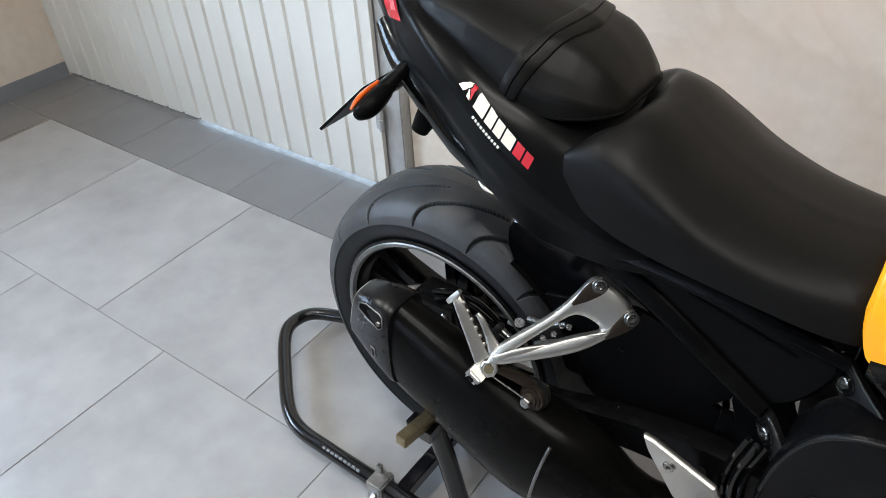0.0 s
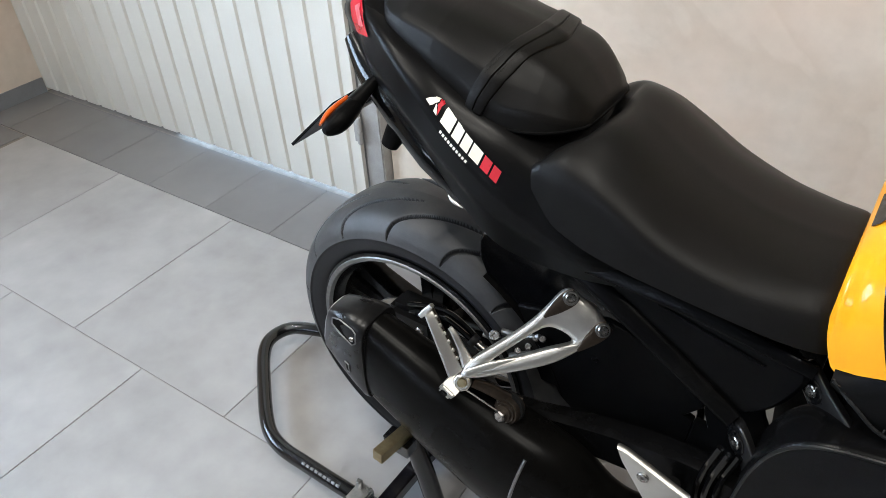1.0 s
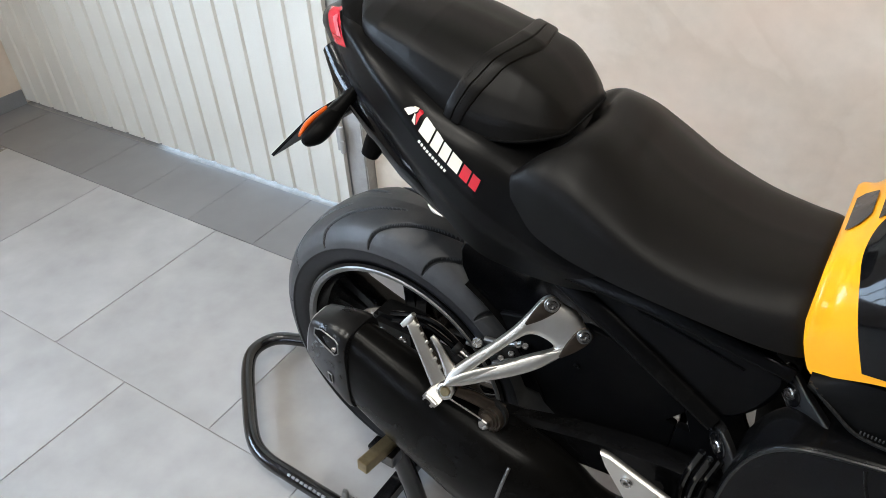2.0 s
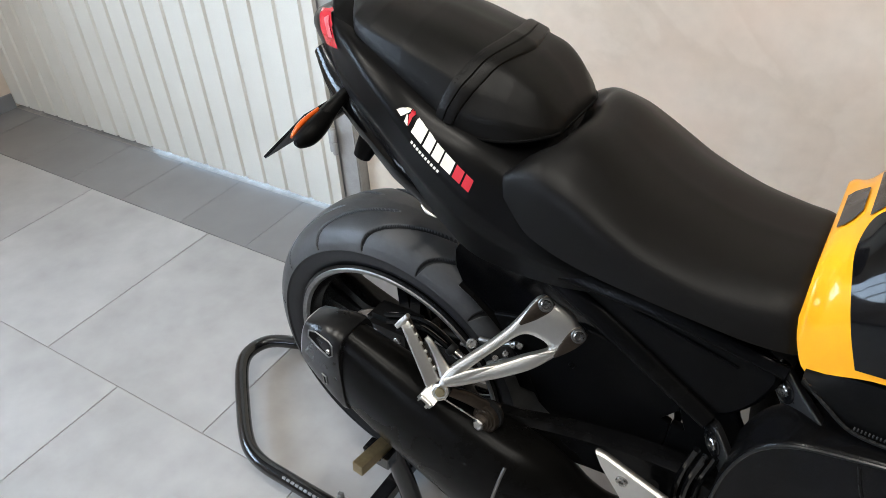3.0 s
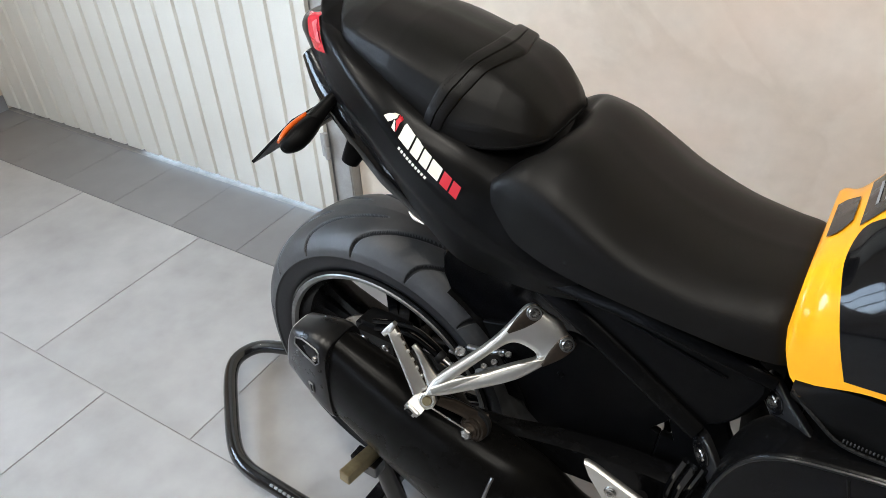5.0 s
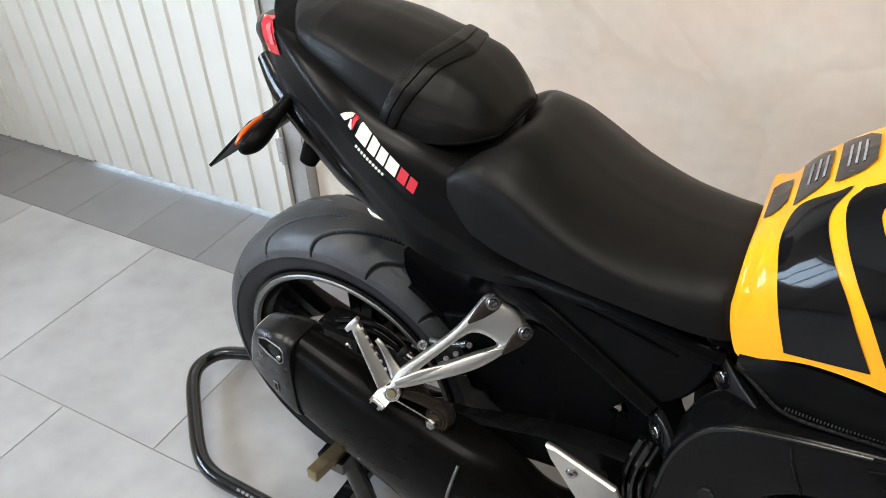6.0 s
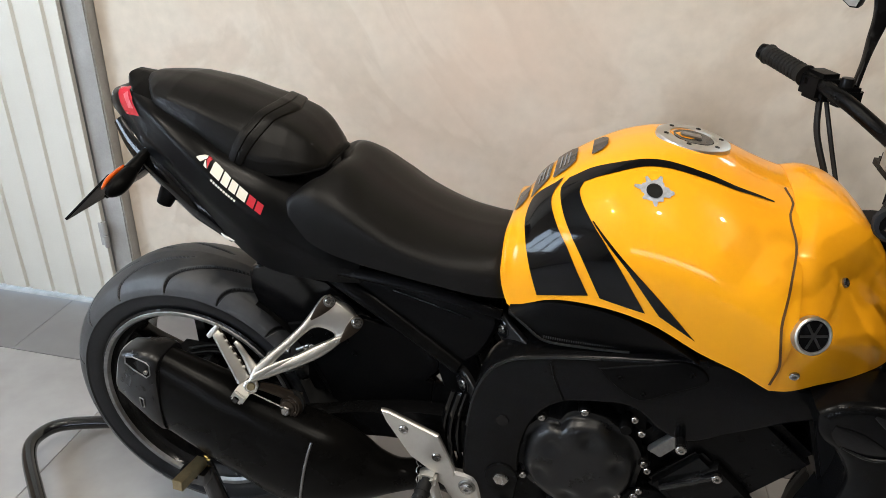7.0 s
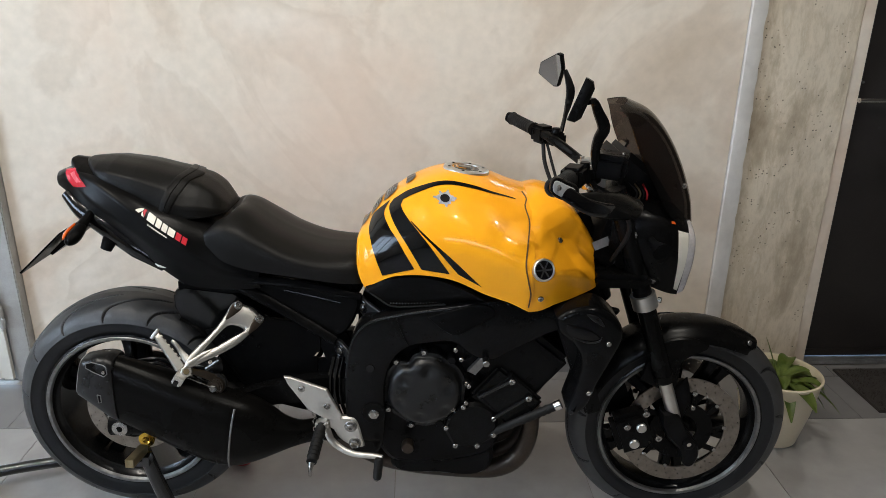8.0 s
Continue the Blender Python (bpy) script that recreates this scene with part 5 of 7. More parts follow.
# rear fender hugger over the tyre
def hugger_bm():
    rings = []
    for a in np.linspace(radians(18), radians(60), 20):
        ring = []
        for k in range(13):
            t = (k - 6) / 6
            r = 0.336 - 0.016 * abs(t) ** 2.2
            w = 0.100
            ring.append((r * math.cos(a), w * t, 0.354 + r * math.sin(a)))
        for k in range(12, -1, -1):
            t = (k - 6) / 6
            r = 0.332 - 0.016 * abs(t) ** 2.2
            ring.append((r * math.cos(a), 0.097 * t, 0.354 + r * math.sin(a)))
        rings.append(ring)
    return skin(rings)


part("rear_hugger", hugger_bm(), M_SATIN, bike, "black rear hugger over the tyre")
part("inner_fender", plate([(0.149, 0.692), (0.156, 0.706), (0.178, 0.714), (0.300, 0.700), (0.440, 0.600), (0.400, 0.560), (0.300, 0.585), (0.190, 0.600), (0.160, 0.632), (0.149, 0.660)], -0.092, 0.092, 0.004), M_GLOSS_BLACK, bike, "gloss black inner rear fender")

# swingarm
for s in (-1, 1):
    arm = part("swingarm_beam", tube([(0.060, s * 0.135, 0.352), (-0.03, s * 0.135, 0.352)], 0.03, 12), M_SATIN, bike, "black swingarm")
    part("beam", plate([(-0.034, 0.337), (-0.032, 0.374), (0.10, 0.396), (0.30, 0.455), (0.50, 0.500), (0.60, 0.490), (0.600, 0.430), (0.45, 0.428), (0.32, 0.402), (0.20, 0.358), (0.02, 0.318)], s * 0.115, s * 0.150, 0.010, 60), M_SATIN, arm)
    sp_ = part("spool", turned([(0.006, 0.0), (0.017, 0.0), (0.018, 0.004), (0.0125, 0.008), (0.0125, 0.020), (0.019, 0.024), (0.020, 0.030), (0.010, 0.032), (0.006, 0.028)], 28, (0.072, s * 0.150, 0.334), (0, s, 0)), M_GOLD, arm, "gold anodised stand bobbin")
    bolt(arm, 0.0, s * 0.150, 0.354, 0.020, 0.016, (0, s, 0))
part("chain_guard", plate([(0.02, 0.44), (0.30, 0.49), (0.45, 0.53), (0.45, 0.51), (0.30, 0.46), (0.05, 0.41)], 0.085, 0.105, 0.004), M_PLASTIC, bike)
caliper = part("rear_caliper", box_bm(-0.030, -0.118, 0.440, 0.070, -0.058, 0.500, 0.012), M_DARK_METAL, bike, "black rear brake caliper")
part("bracket", plate([(-0.03, 0.425), (-0.03, 0.46), (0.06, 0.50), (0.085, 0.42)], -0.113, -0.10, 0.004), M_DARK_METAL, caliper)
for x in (-0.022, 0.022):
    bolt(caliper, x + 0.02, -0.115, 0.470, 0.008, 0.006)
# linkage and clutter between swingarm and seat
part("shock_spring", tube([(0.46 + 0.032 * math.cos(a), 0.032 * math.sin(a), 0.42 + 0.012 * a) for a in np.linspace(0, 18, 110)], 0.006, 8), M_SATIN, bike)
# black filler plates and box, added so that the gaps here stay dark
chain = part("filler_tray", plate([(0.22, 0.600), (0.36, 0.640), (0.510, 0.618), (0.508, 0.556), (0.487, 0.528), (0.500, 0.5235), (0.497, 0.480), (0.46, 0.372), (0.36, 0.400), (0.30, 0.450), (0.24, 0.560)], -0.098, -0.086, 0.002), M_PLASTIC, bike)
part("filler_tray", plate([(0.5105, 0.618), (0.572, 0.608), (0.582, 0.580), (0.590, 0.564), (0.600, 0.470), (0.560, 0.400), (0.4605, 0.372), (0.4975, 0.480), (0.5005, 0.5235), (0.519, 0.524), (0.5085, 0.556)], -0.098, -0.086, 0.002), M_PLASTIC, bike)
part("filler_panel", plate([(0.600, 0.570), (0.630, 0.618), (0.700, 0.625), (0.700, 0.420), (0.565, 0.402), (0.601, 0.472), (0.592, 0.560)], -0.098, -0.086, 0.002), M_PLASTIC, bike)
part("filler_box", box_bm(0.24, -0.084, 0.44, 0.43, 0.09, 0.62, 0.01), M_PLASTIC, bike)
for x, z in ((0.265, 0.585), (0.300, 0.592), (0.335, 0.585), (0.31, 0.565), (0.35, 0.560)):
    bolt(chain, x, -0.098, z, 0.005, 0.003, mat=M_DARK_METAL)

# -- muffler --
def oval(c, way, rh, rw, n=28, power=2.5, lean=0.0):
    """An upright oval ring about c, across the direction way (in x and z), rw wide in y."""
    rh, rw, c = float(rh), float(rw), [float(v) for v in c]
    w = Vector(way).normalized()
    up = Vector((-w.z, 0, w.x))
    out = []
    for k in range(n):
        a = k * math.tau / n
        ca, sa = math.cos(a), math.sin(a)
        out.append(Vector(c) + up * rh * math.copysign(abs(sa) ** (2 / power), sa) + Vector((0, 1, 0)) * (rw * math.copysign(abs(ca) ** (2 / power), ca) + lean * rh * math.copysign(abs(sa) ** (2 / power), sa)))
    return out


MUF = [(0.032, -0.226, 0.520, 0.079, 0.041), (0.130, -0.220, 0.472, 0.087, 0.052), (0.200, -0.214, 0.434, 0.093, 0.057), (0.270, -0.206, 0.398, 0.098, 0.062), (0.330, -0.196, 0.376, 0.092, 0.061), (0.375, -0.186, 0.363, 0.070, 0.055), (0.410, -0.178, 0.354, 0.048, 0.045), (0.450, -0.162, 0.347, 0.032, 0.034), (0.50, -0.135, 0.342, 0.030, 0.030), (0.56, -0.10, 0.32, 0.030, 0.030)]
muffler = part("muffler", skin([oval(q[:3], (1, 0, -0.25), q[3], q[4], 40, 2.4) for q in spline(MUF, 40)]), M_MUFFLER, bike, "large matt black muffler", sharp=50)
cap_rows = [(-0.014, -0.234, 0.552, 0.036, 0.018), (-0.028, -0.234, 0.555, 0.045, 0.026), (-0.024, -0.234, 0.554, 0.050, 0.030), (0.004, -0.234, 0.546, 0.063, 0.036), (0.030, -0.232, 0.533, 0.076, 0.041), (0.048, -0.229, 0.521, 0.082, 0.0445), (0.054, -0.228, 0.518, 0.080, 0.043)]
cap_lean = [-0.25, -0.25, -0.25, -0.19, -0.11, -0.04, -0.03]
endcap = part("end_cap", skin([oval(q, (1, 0, lean), r, w, 36, 4.0) for (*q, r, w), lean in zip(cap_rows, cap_lean)]), M_CAP, muffler, "satin black muffler end cap", sharp=40)
part("outlet", skin([oval((-0.025 + d, -0.234, 0.554), (1, 0, -0.25), r, w, 28, 3.2) for d, r, w in ((0.006, 0.041, 0.022), (-0.004, 0.047, 0.027), (-0.005, 0.037, 0.019), (0.040, 0.030, 0.015))], caps=False), M_SILVER, endcap, "bare metal outlet rim")


def cap_slot(parent, pts):
    """A flat black face painting the dark of a triangular opening, with a thin bright edge."""
    ring = part("slot", tube([(x, y, z) for x, y, z in (*pts, pts[0])], 0.0012, 8), M_LIP, parent, "thin grey edge of an opening")
    b = bmesh.new()
    b.faces.new([b.verts.new((x, y + 0.0006, z)) for x, y, z in pts])
    part("slot_shade", b, M_PLASTIC, ring)


def cap_y(x, z, off=0.0):
    """y of the end cap's near side."""
    rows = [np.array(q) for q in cap_rows[1:]]
    i = max(k for k in range(len(rows) - 1) if x >= rows[k][0] - 0.0001 or k == 0)
    t = np.clip((x - rows[i][0]) / (rows[i + 1][0] - rows[i][0]), 0, 1)
    q = rows[i] * (1 - t) + rows[i + 1] * t
    v = np.clip((z - q[2]) / q[3], -0.95, 0.95)
    return float(q[1] - q[4] * (1 - abs(v) ** 4.0) ** 0.25) - off


for pts in ([(0.000, 0.597), (0.014, 0.600), (0.040, 0.594), (0.046, 0.589), (0.048, 0.574), (0.041, 0.568), (0.018, 0.578), (0.000, 0.587)], [(0.018, 0.520), (0.026, 0.518), (0.025, 0.500), (0.018, 0.498)]):
    cap_slot(endcap, [(x, cap_y(x, z, 0.0016), z) for x, z in pts])
bolt(endcap, 0.040, cap_y(0.040, 0.578, 0.001), 0.578, 0.0045, 0.002)
ringpts = oval((0.308, -0.2000, 0.3838), (1, 0, -0.16), 0.0985, 0.0645, 60, 2.4)
ringpts = [p for p in ringpts if p.y < -0.205 and p.z < 0.468]
part("band", tube(sorted(ringpts, key=lambda p: p.z), 0.0026, 8), M_RIM, muffler, "thin steel band")

# -- pillion foot bracket: a two-armed silver casting --
BU, BV, BN, BP = Vector((0.519, 0.639, 0.568)), Vector((-0.738, 0.0, 0.675)), Vector((0.431, -0.769, 0.472)), Vector((0.220, -0.237, 0.577))


def cast_at(u, v, n=0.0):
    """A point of the casting: u along it from the hinge pin, v across it, n out of its face."""
    return BP + BU * u + BV * v + BN * n


def even_loop(points, n):
    p = np.array(spline([*points, points[0]], 240))
    run = np.concatenate([[0], np.cumsum(np.linalg.norm(np.diff(p, axis=0), axis=1))])
    return [(float(np.interp(d, run, p[:, 0])), float(np.interp(d, run, p[:, 1]))) for d in np.linspace(0, run[-1], n, endpoint=False)]


def cast_frame_bm():
    """Two arms round an opening, with rounded edges and a sunken strip along the middle of each arm."""
    outer = even_loop([(-0.009, 0.003), (0.010, -0.012), (0.044, -0.030), (0.080, -0.048), (0.110, -0.0595), (0.141, -0.065), (0.165, -0.0665), (0.179, -0.0725), (0.193, -0.0705), (0.1985, -0.061), (0.1975, -0.052), (0.201, -0.041), (0.2, -0.027), (0.194, -0.013), (0.192, -0.002), (0.187, 0.009), (0.176, 0.0125), (0.150, 0.0085), (0.122, 0.0055), (0.092, 0.006), (0.056, 0.0095), (0.029, 0.012), (0.010, 0.011)], 96)
    inner = even_loop([(0.030, -0.0045), (0.063, -0.019), (0.110, -0.037), (0.138, -0.0495), (0.1445, -0.051), (0.1475, -0.045), (0.1445, -0.032), (0.136, -0.0175), (0.1217, -0.0105), (0.075, -0.0065)], 96)
    rows = []
    for f, n in ((0.0, -0.010), (0.0, 0.001), (0.05, 0.004), (0.15, 0.0054), (0.5, 0.0064), (0.85, 0.0054), (0.95, 0.004), (1.0, 0.001), (1.0, -0.010)):
        rows.append([cast_at(a[0] + (b[0] - a[0]) * f, a[1] + (b[1] - a[1]) * f, n) for a, b in zip(outer, inner)])
    bm = skin([list(r) for r in rows], caps=False)
    bm.verts.ensure_lookup_table()
    n, m = len(outer), len(rows) - 1
    for i in range(n):
        k = (i + 1) % n
        bm.faces.new((bm.verts[i], bm.verts[k], bm.verts[m * n + k], bm.verts[m * n + i]))
    return bm


bracket = part("footrest_bracket", cast_frame_bm(), M_ALLOY, bike, "cast silver pillion footrest bracket", sharp=40)
for (u, v), way in (((0.1815, 0.0), -BU + BV * 0.02), ((0.188, -0.0610), -BU - BV * 0.05)):
    c, d = cast_at(u, v, 0.0060), way.normalized()
    # dark pad laid on the face, painting the shade of a pocket
    part("recess_shade", flatbar([c - d * 0.010, c, c + d * 0.020, c + d * 0.044], [0.008, 0.0115, 0.0095, 0.002], [0.0010, 0.0016, 0.0016, 0.0008], BN, 14, 2.2), M_HEADER, bracket, "dark oval pad, a pocket's shade drawn in colour")
    part("washer", turned([(0.0, 0.0018), (0.0092, 0.0018), (0.0105, 0.0)], 26, c + BN * 0.0012, BN), M_RIM, bracket)
    bolt(bracket, *(c + BN * 0.0022), 0.0074, 0.004, BN)
part("rib", flatbar([cast_at(0.004, 0.002, 0.004), cast_at(0.04, -0.010, 0.003), cast_at(0.075, -0.026, 0.002)], [0.006, 0.005, 0.002], [0.004, 0.004, 0.002], BN, 14, 3.0), M_ALLOY, bracket)
# arm coloured dark brown for the shadow it lies in
strut = part("strut", flatbar([(0.226, -0.230, 0.560), (0.246, -0.216, 0.545), (0.266, -0.205, 0.528), (0.280, -0.200, 0.516)], [0.007, 0.009, 0.010, 0.016], [0.005, 0.005, 0.005, 0.005], (0.3, -0.75, 0.55), 14, 4.0), M_HEADER, bracket, "cast arm to the muffler mount, painted in its shadow tone")
part("rod", tube([(0.214, -0.236, 0.546), (0.262, -0.222, 0.514)], 0.0016, 8), M_BOLT, strut)
mount = part("muffler_mount", turned([(0, 0.006), (0.012, 0.006), (0.0125, 0.003), (0.016, 0.003), (0.0165, 0.0), (0.0195, 0.0), (0.021, -0.004), (0.021, -0.012), (0.017, -0.014), (0.017, -0.026)], 32, (0.272, -0.216, 0.512), (-0.1, -0.9, 0.25)), M_HEADER, bracket, "round muffler mount with a rubber bush")
part("bush", turned([(0.015, 0.0), (0.0235, 0.0), (0.0235, -0.006), (0.015, -0.006)], 30, (0.273, -0.207, 0.514), (-0.1, -0.9, 0.25), True), M_SOFT_RUBBER, mount)
part("hex_head", turned([(0.0035, 0.007), (0.0075, 0.007), (0.0095, 0.005), (0.0095, -0.003)], 6, (0.270, -0.223, 0.510), (-0.1, -0.9, 0.25)), M_BOLT, mount)
block = part("peg_hinge", box_bm(-0.012, -0.020, -0.017, 0.012, 0.014, 0.014, 0.003, m=Matrix.Translation((0.203, -0.240, 0.553)) @ pose(0, 0, 0, 14, 32, 0)), M_ALLOY, bracket, "cast silver hinge block")
# black block painting the dark inside of a slot, not cut in
part("slot", box_bm(-0.006, -0.0215, -0.012, 0.005, -0.010, 0.006, 0.002, m=Matrix.Translation((0.200, -0.240, 0.550)) @ pose(0, 0, 0, 14, 32, 0)), M_DECAL, block)
part("eye", turned([(0.0, 0.002), (0.0072, 0.002), (0.008, 0.0005), (0.0095, 0.0005), (0.0105, 0.003), (0.013, 0.001), (0.013, -0.010)], 8, (0.218, -0.243, 0.566), (0.35, -0.8, 0.5)), M_ALLOY, block)
part("pin", turned([(0, 0.0045), (0.006, 0.0045), (0.007, 0.003), (0.007, 0.0)], 18, (0.218, -0.243, 0.566), (0.35, -0.8, 0.5)), M_BRASS, block, "brass-coloured hinge pin")
PEG0, PEG1, PEGN = Vector((0.203, -0.238, 0.572)), Vector((0.150, -0.224, 0.654)), (0.44, -0.55, 0.72)
peg = part("pillion_peg", flatbar([PEG0, PEG0.lerp(PEG1, 0.5), PEG0.lerp(PEG1, 0.93), PEG1], [0.0115, 0.0088, 0.0068, 0.0055], [0.0055, 0.005, 0.0048, 0.003], PEGN, 12, 6.0), M_ALLOY, bracket, "folded silver pillion footpeg with teeth")
part("end_lip", flatbar([PEG1 + Vector((-0.008, -0.004, -0.010)), PEG1 + Vector((0.0, 0.0, 0.0)), PEG1 + Vector((0.006, 0.003, 0.010))], [0.004, 0.005, 0.003], [0.006, 0.007, 0.004], PEGN, 8, 4.0), M_ALLOY, peg)
way_ = (PEG1 - PEG0).normalized()
across_ = way_.cross(Vector(PEGN).normalized()).normalized()
if across_.x < 0:
    across_ = -across_
for k in range(6):
    c = PEG0.lerp(PEG1, 0.20 + 0.135 * k) + across_ * (0.0105 - 0.0008 * k)
    part("tooth", flatbar([c - way_ * 0.0028, c, c + way_ * 0.0028], [0.0018, 0.0032, 0.0018], [0.0052, 0.0058, 0.0052], PEGN, 5, 5.0, 12), M_ALLOY, peg)
# dark strip that paints the shade along the peg's edge
part("shadow_edge", flatbar([PEG0 + across_ * 0.012, PEG1 + across_ * 0.008], [0.0024, 0.0018], [0.003, 0.003], PEGN, 4, 4.0, 12), M_HEADER, peg, "dark strip painting the shade beside the peg")
part("peg_hook", flatbar([(0.183, -0.219, 0.634), (0.190, -0.219, 0.627), (0.202, -0.221, 0.608), (0.218, -0.226, 0.586)], [0.0035, 0.0045, 0.0058, 0.010], [0.004, 0.0045, 0.0045, 0.005], PEGN, 12, 3.5), M_ALLOY, bracket)

# brake lines and small fittings behind the bracket
for dy, pts in ((0.0, [(0.020, -0.112, 0.500), (0.054, -0.104, 0.507), (0.089, -0.102, 0.508), (0.117, -0.100, 0.495), (0.138, -0.100, 0.483)]), (0.008, [(0.012, -0.106, 0.508), (0.058, -0.098, 0.518), (0.096, -0.096, 0.518), (0.124, -0.094, 0.502), (0.142, -0.094, 0.488)])):
    part("brake_hose", tube(pts, 0.0048, 10, 40), M_GLOSS_BLACK, bike, "sleeved black brake hose")
fit_ = part("hose_clip", turned([(0.0, 0.006), (0.010, 0.006), (0.011, 0.004), (0.011, -0.004), (0.010, -0.006), (0, -0.006)], 20, (0.140, -0.098, 0.484), (0.8, 0, -0.5)), M_SOFT_RUBBER, bike, "black rubber hose clip")
part("union", tube([(0.142, -0.098, 0.482), (0.176, -0.102, 0.472)], [0.008, 0.006], 12), M_BOLT, fit_, "steel hose union")
for a, b, r in (((0.150, -0.085, 0.492), (0.215, -0.085, 0.494), 0.0035), ((0.100, -0.088, 0.474), (0.160, -0.090, 0.470), 0.003), ((0.196, -0.100, 0.536), (0.222, -0.100, 0.540), 0.0055), ((0.214, -0.104, 0.494), (0.250, -0.104, 0.520), 0.0055), ((0.238, -0.102, 0.548), (0.262, -0.102, 0.562), 0.004)):
    part("rod", tube([a, b], r, 10), M_RIM, fit_)
bolt(fit_, 0.184, -0.102, 0.522, 0.0095, 0.007, (0.1, -0.7, 0.7))
for x, z in ((0.244, 0.531), (0.256, 0.556), (0.226, 0.512), (0.268, 0.560)):
    bolt(fit_, x, -0.102, z, 0.0055, 0.005, (0.1, -0.7, 0.7))

# -- rider foot controls --
heel = part("heel_plate", plate([(0.432, 0.528), (0.445, 0.527), (0.535, 0.494), (0.568, 0.420), (0.566, 0.408), (0.530, 0.408), (0.505, 0.424), (0.486, 0.436), (0.440, 0.508)], -0.186, -0.197, 0.003), M_ALLOY, bike, "silver heel guard plate")
for x, z in ((0.474, 0.496), (0.534, 0.448)):
    bolt(heel, x, -0.197, z, 0.0085, 0.004)
hanger = part("foot_hanger", plate([(0.500, 0.392), (0.520, 0.408), (0.570, 0.412), (0.602, 0.405), (0.618, 0.350), (0.622, 0.326), (0.600, 0.322), (0.560, 0.348), (0.540, 0.380)], -0.172, -0.190, 0.005, 30), M_ALLOY, bike, "silver footrest hanger")
for x, z in ((0.589, 0.385), (0.598, 0.337)):
    part("washer", turned([(0.006, 0.002), (0.014, 0.002), (0.016, 0.0)], 24, (x, -0.190, z), (0, -1, 0)), M_RIM, hanger)
    bolt(hanger, x, -0.191, z, 0.0115, 0.007)
fp = part("rider_peg", tube([(0.520, -0.200, 0.400), (0.516, -0.250, 0.388), (0.512, -0.315, 0.372)], [0.012, 0.0135, 0.0125], 14, 12), M_SOFT_RUBBER, bike, "black rubber rider footpeg with a feeler tip")
part("feeler", tube([(0.512, -0.318, 0.371), (0.511, -0.328, 0.362), (0.511, -0.332, 0.346)], [0.008, 0.005, 0.004], 10, 8), M_BOLT, fp)
part("clevis", box_bm(0.505, -0.215, 0.388, 0.537, -0.188, 0.412, 0.005), M_ALLOY, fp)
for k in range(7):
    t = 0.25 + 0.1 * k
    part("rib", tube([Vector((0.520, -0.200, 0.400)).lerp(Vector((0.512, -0.315, 0.372)), t) + Vector((0, 0, 0)), Vector((0.520, -0.200, 0.400)).lerp(Vector((0.512, -0.315, 0.372)), t + 0.03)], 0.0146, 14), M_SOFT_RUBBER, fp)
pedal = part("brake_pedal", tube([(0.530, -0.200, 0.385), (0.545, -0.206, 0.352), (0.590, -0.214, 0.325), (0.650, -0.216, 0.318), (0.668, -0.222, 0.318)], [0.010, 0.009, 0.008, 0.008, 0.007], 12, 18, flat=0.7), M_ALLOY, bike, "silver rear brake pedal")
part("pad", turned([(0, -0.034), (0.009, -0.034), (0.011, -0.028), (0.011, 0.014), (0.009, 0.018), (0, 0.018)], 16, (0.660, -0.236, 0.305), (0.1, 0.35, 1)), M_SOFT_RUBBER, pedal)
bolt(pedal, 0.658, -0.246, 0.276, 0.007, 0.008, (-0.1, -0.35, -1))
part("master_cylinder", tube([(0.505, -0.165, 0.47), (0.512, -0.170, 0.40)], 0.011, 12), M_DARK_METAL, bike)
part("brake_spring", tube([(0.500 + 0.005 * math.cos(a), -0.185 + 0.005 * math.sin(a), 0.43 - 0.0035 * a) for a in np.linspace(0, 20, 90)], 0.0012, 6), M_BOLT, bike)
for dx, y in ((0.0, -0.150), (0.012, -0.155), (0.024, -0.150)):
    part("hose", tube([(0.548 + dx, y, 0.560), (0.536 + dx, y - 0.006, 0.50), (0.538 + dx, y - 0.004, 0.44), (0.560 + dx, y, 0.36)], 0.005, 8, 20), M_GLOSS_BLACK, bike, "gloss black breather hose")

# -- engine --
engine = part("engine_block", plate([(0.640, 0.300), (0.640, 0.560), (0.720, 0.600), (0.820, 0.580), (0.900, 0.630), (1.030, 0.560), (1.080, 0.480), (0.985, 0.360), (0.930, 0.260), (0.700, 0.235)], -0.135, 0.150, 0.016, 60), M_DARK_METAL, bike, "black inline engine block")
part("cylinder_head", box_bm(-0.105, -0.165, -0.085, 0.105, 0.165, 0.085, 0.014, m=Matrix.Translation((0.995, 0, 0.560)) @ pose(0, 0, 0, 0, 40, 0)), M_DARK_METAL, engine)
part("cylinder_cover", box_bm(-0.075, -0.180, -0.055, 0.075, -0.160, 0.055, 0.008, m=Matrix.Translation((0.975, 0, 0.462)) @ pose(0, 0, 0, 0, 40, 0)), M_FRAME, engine)
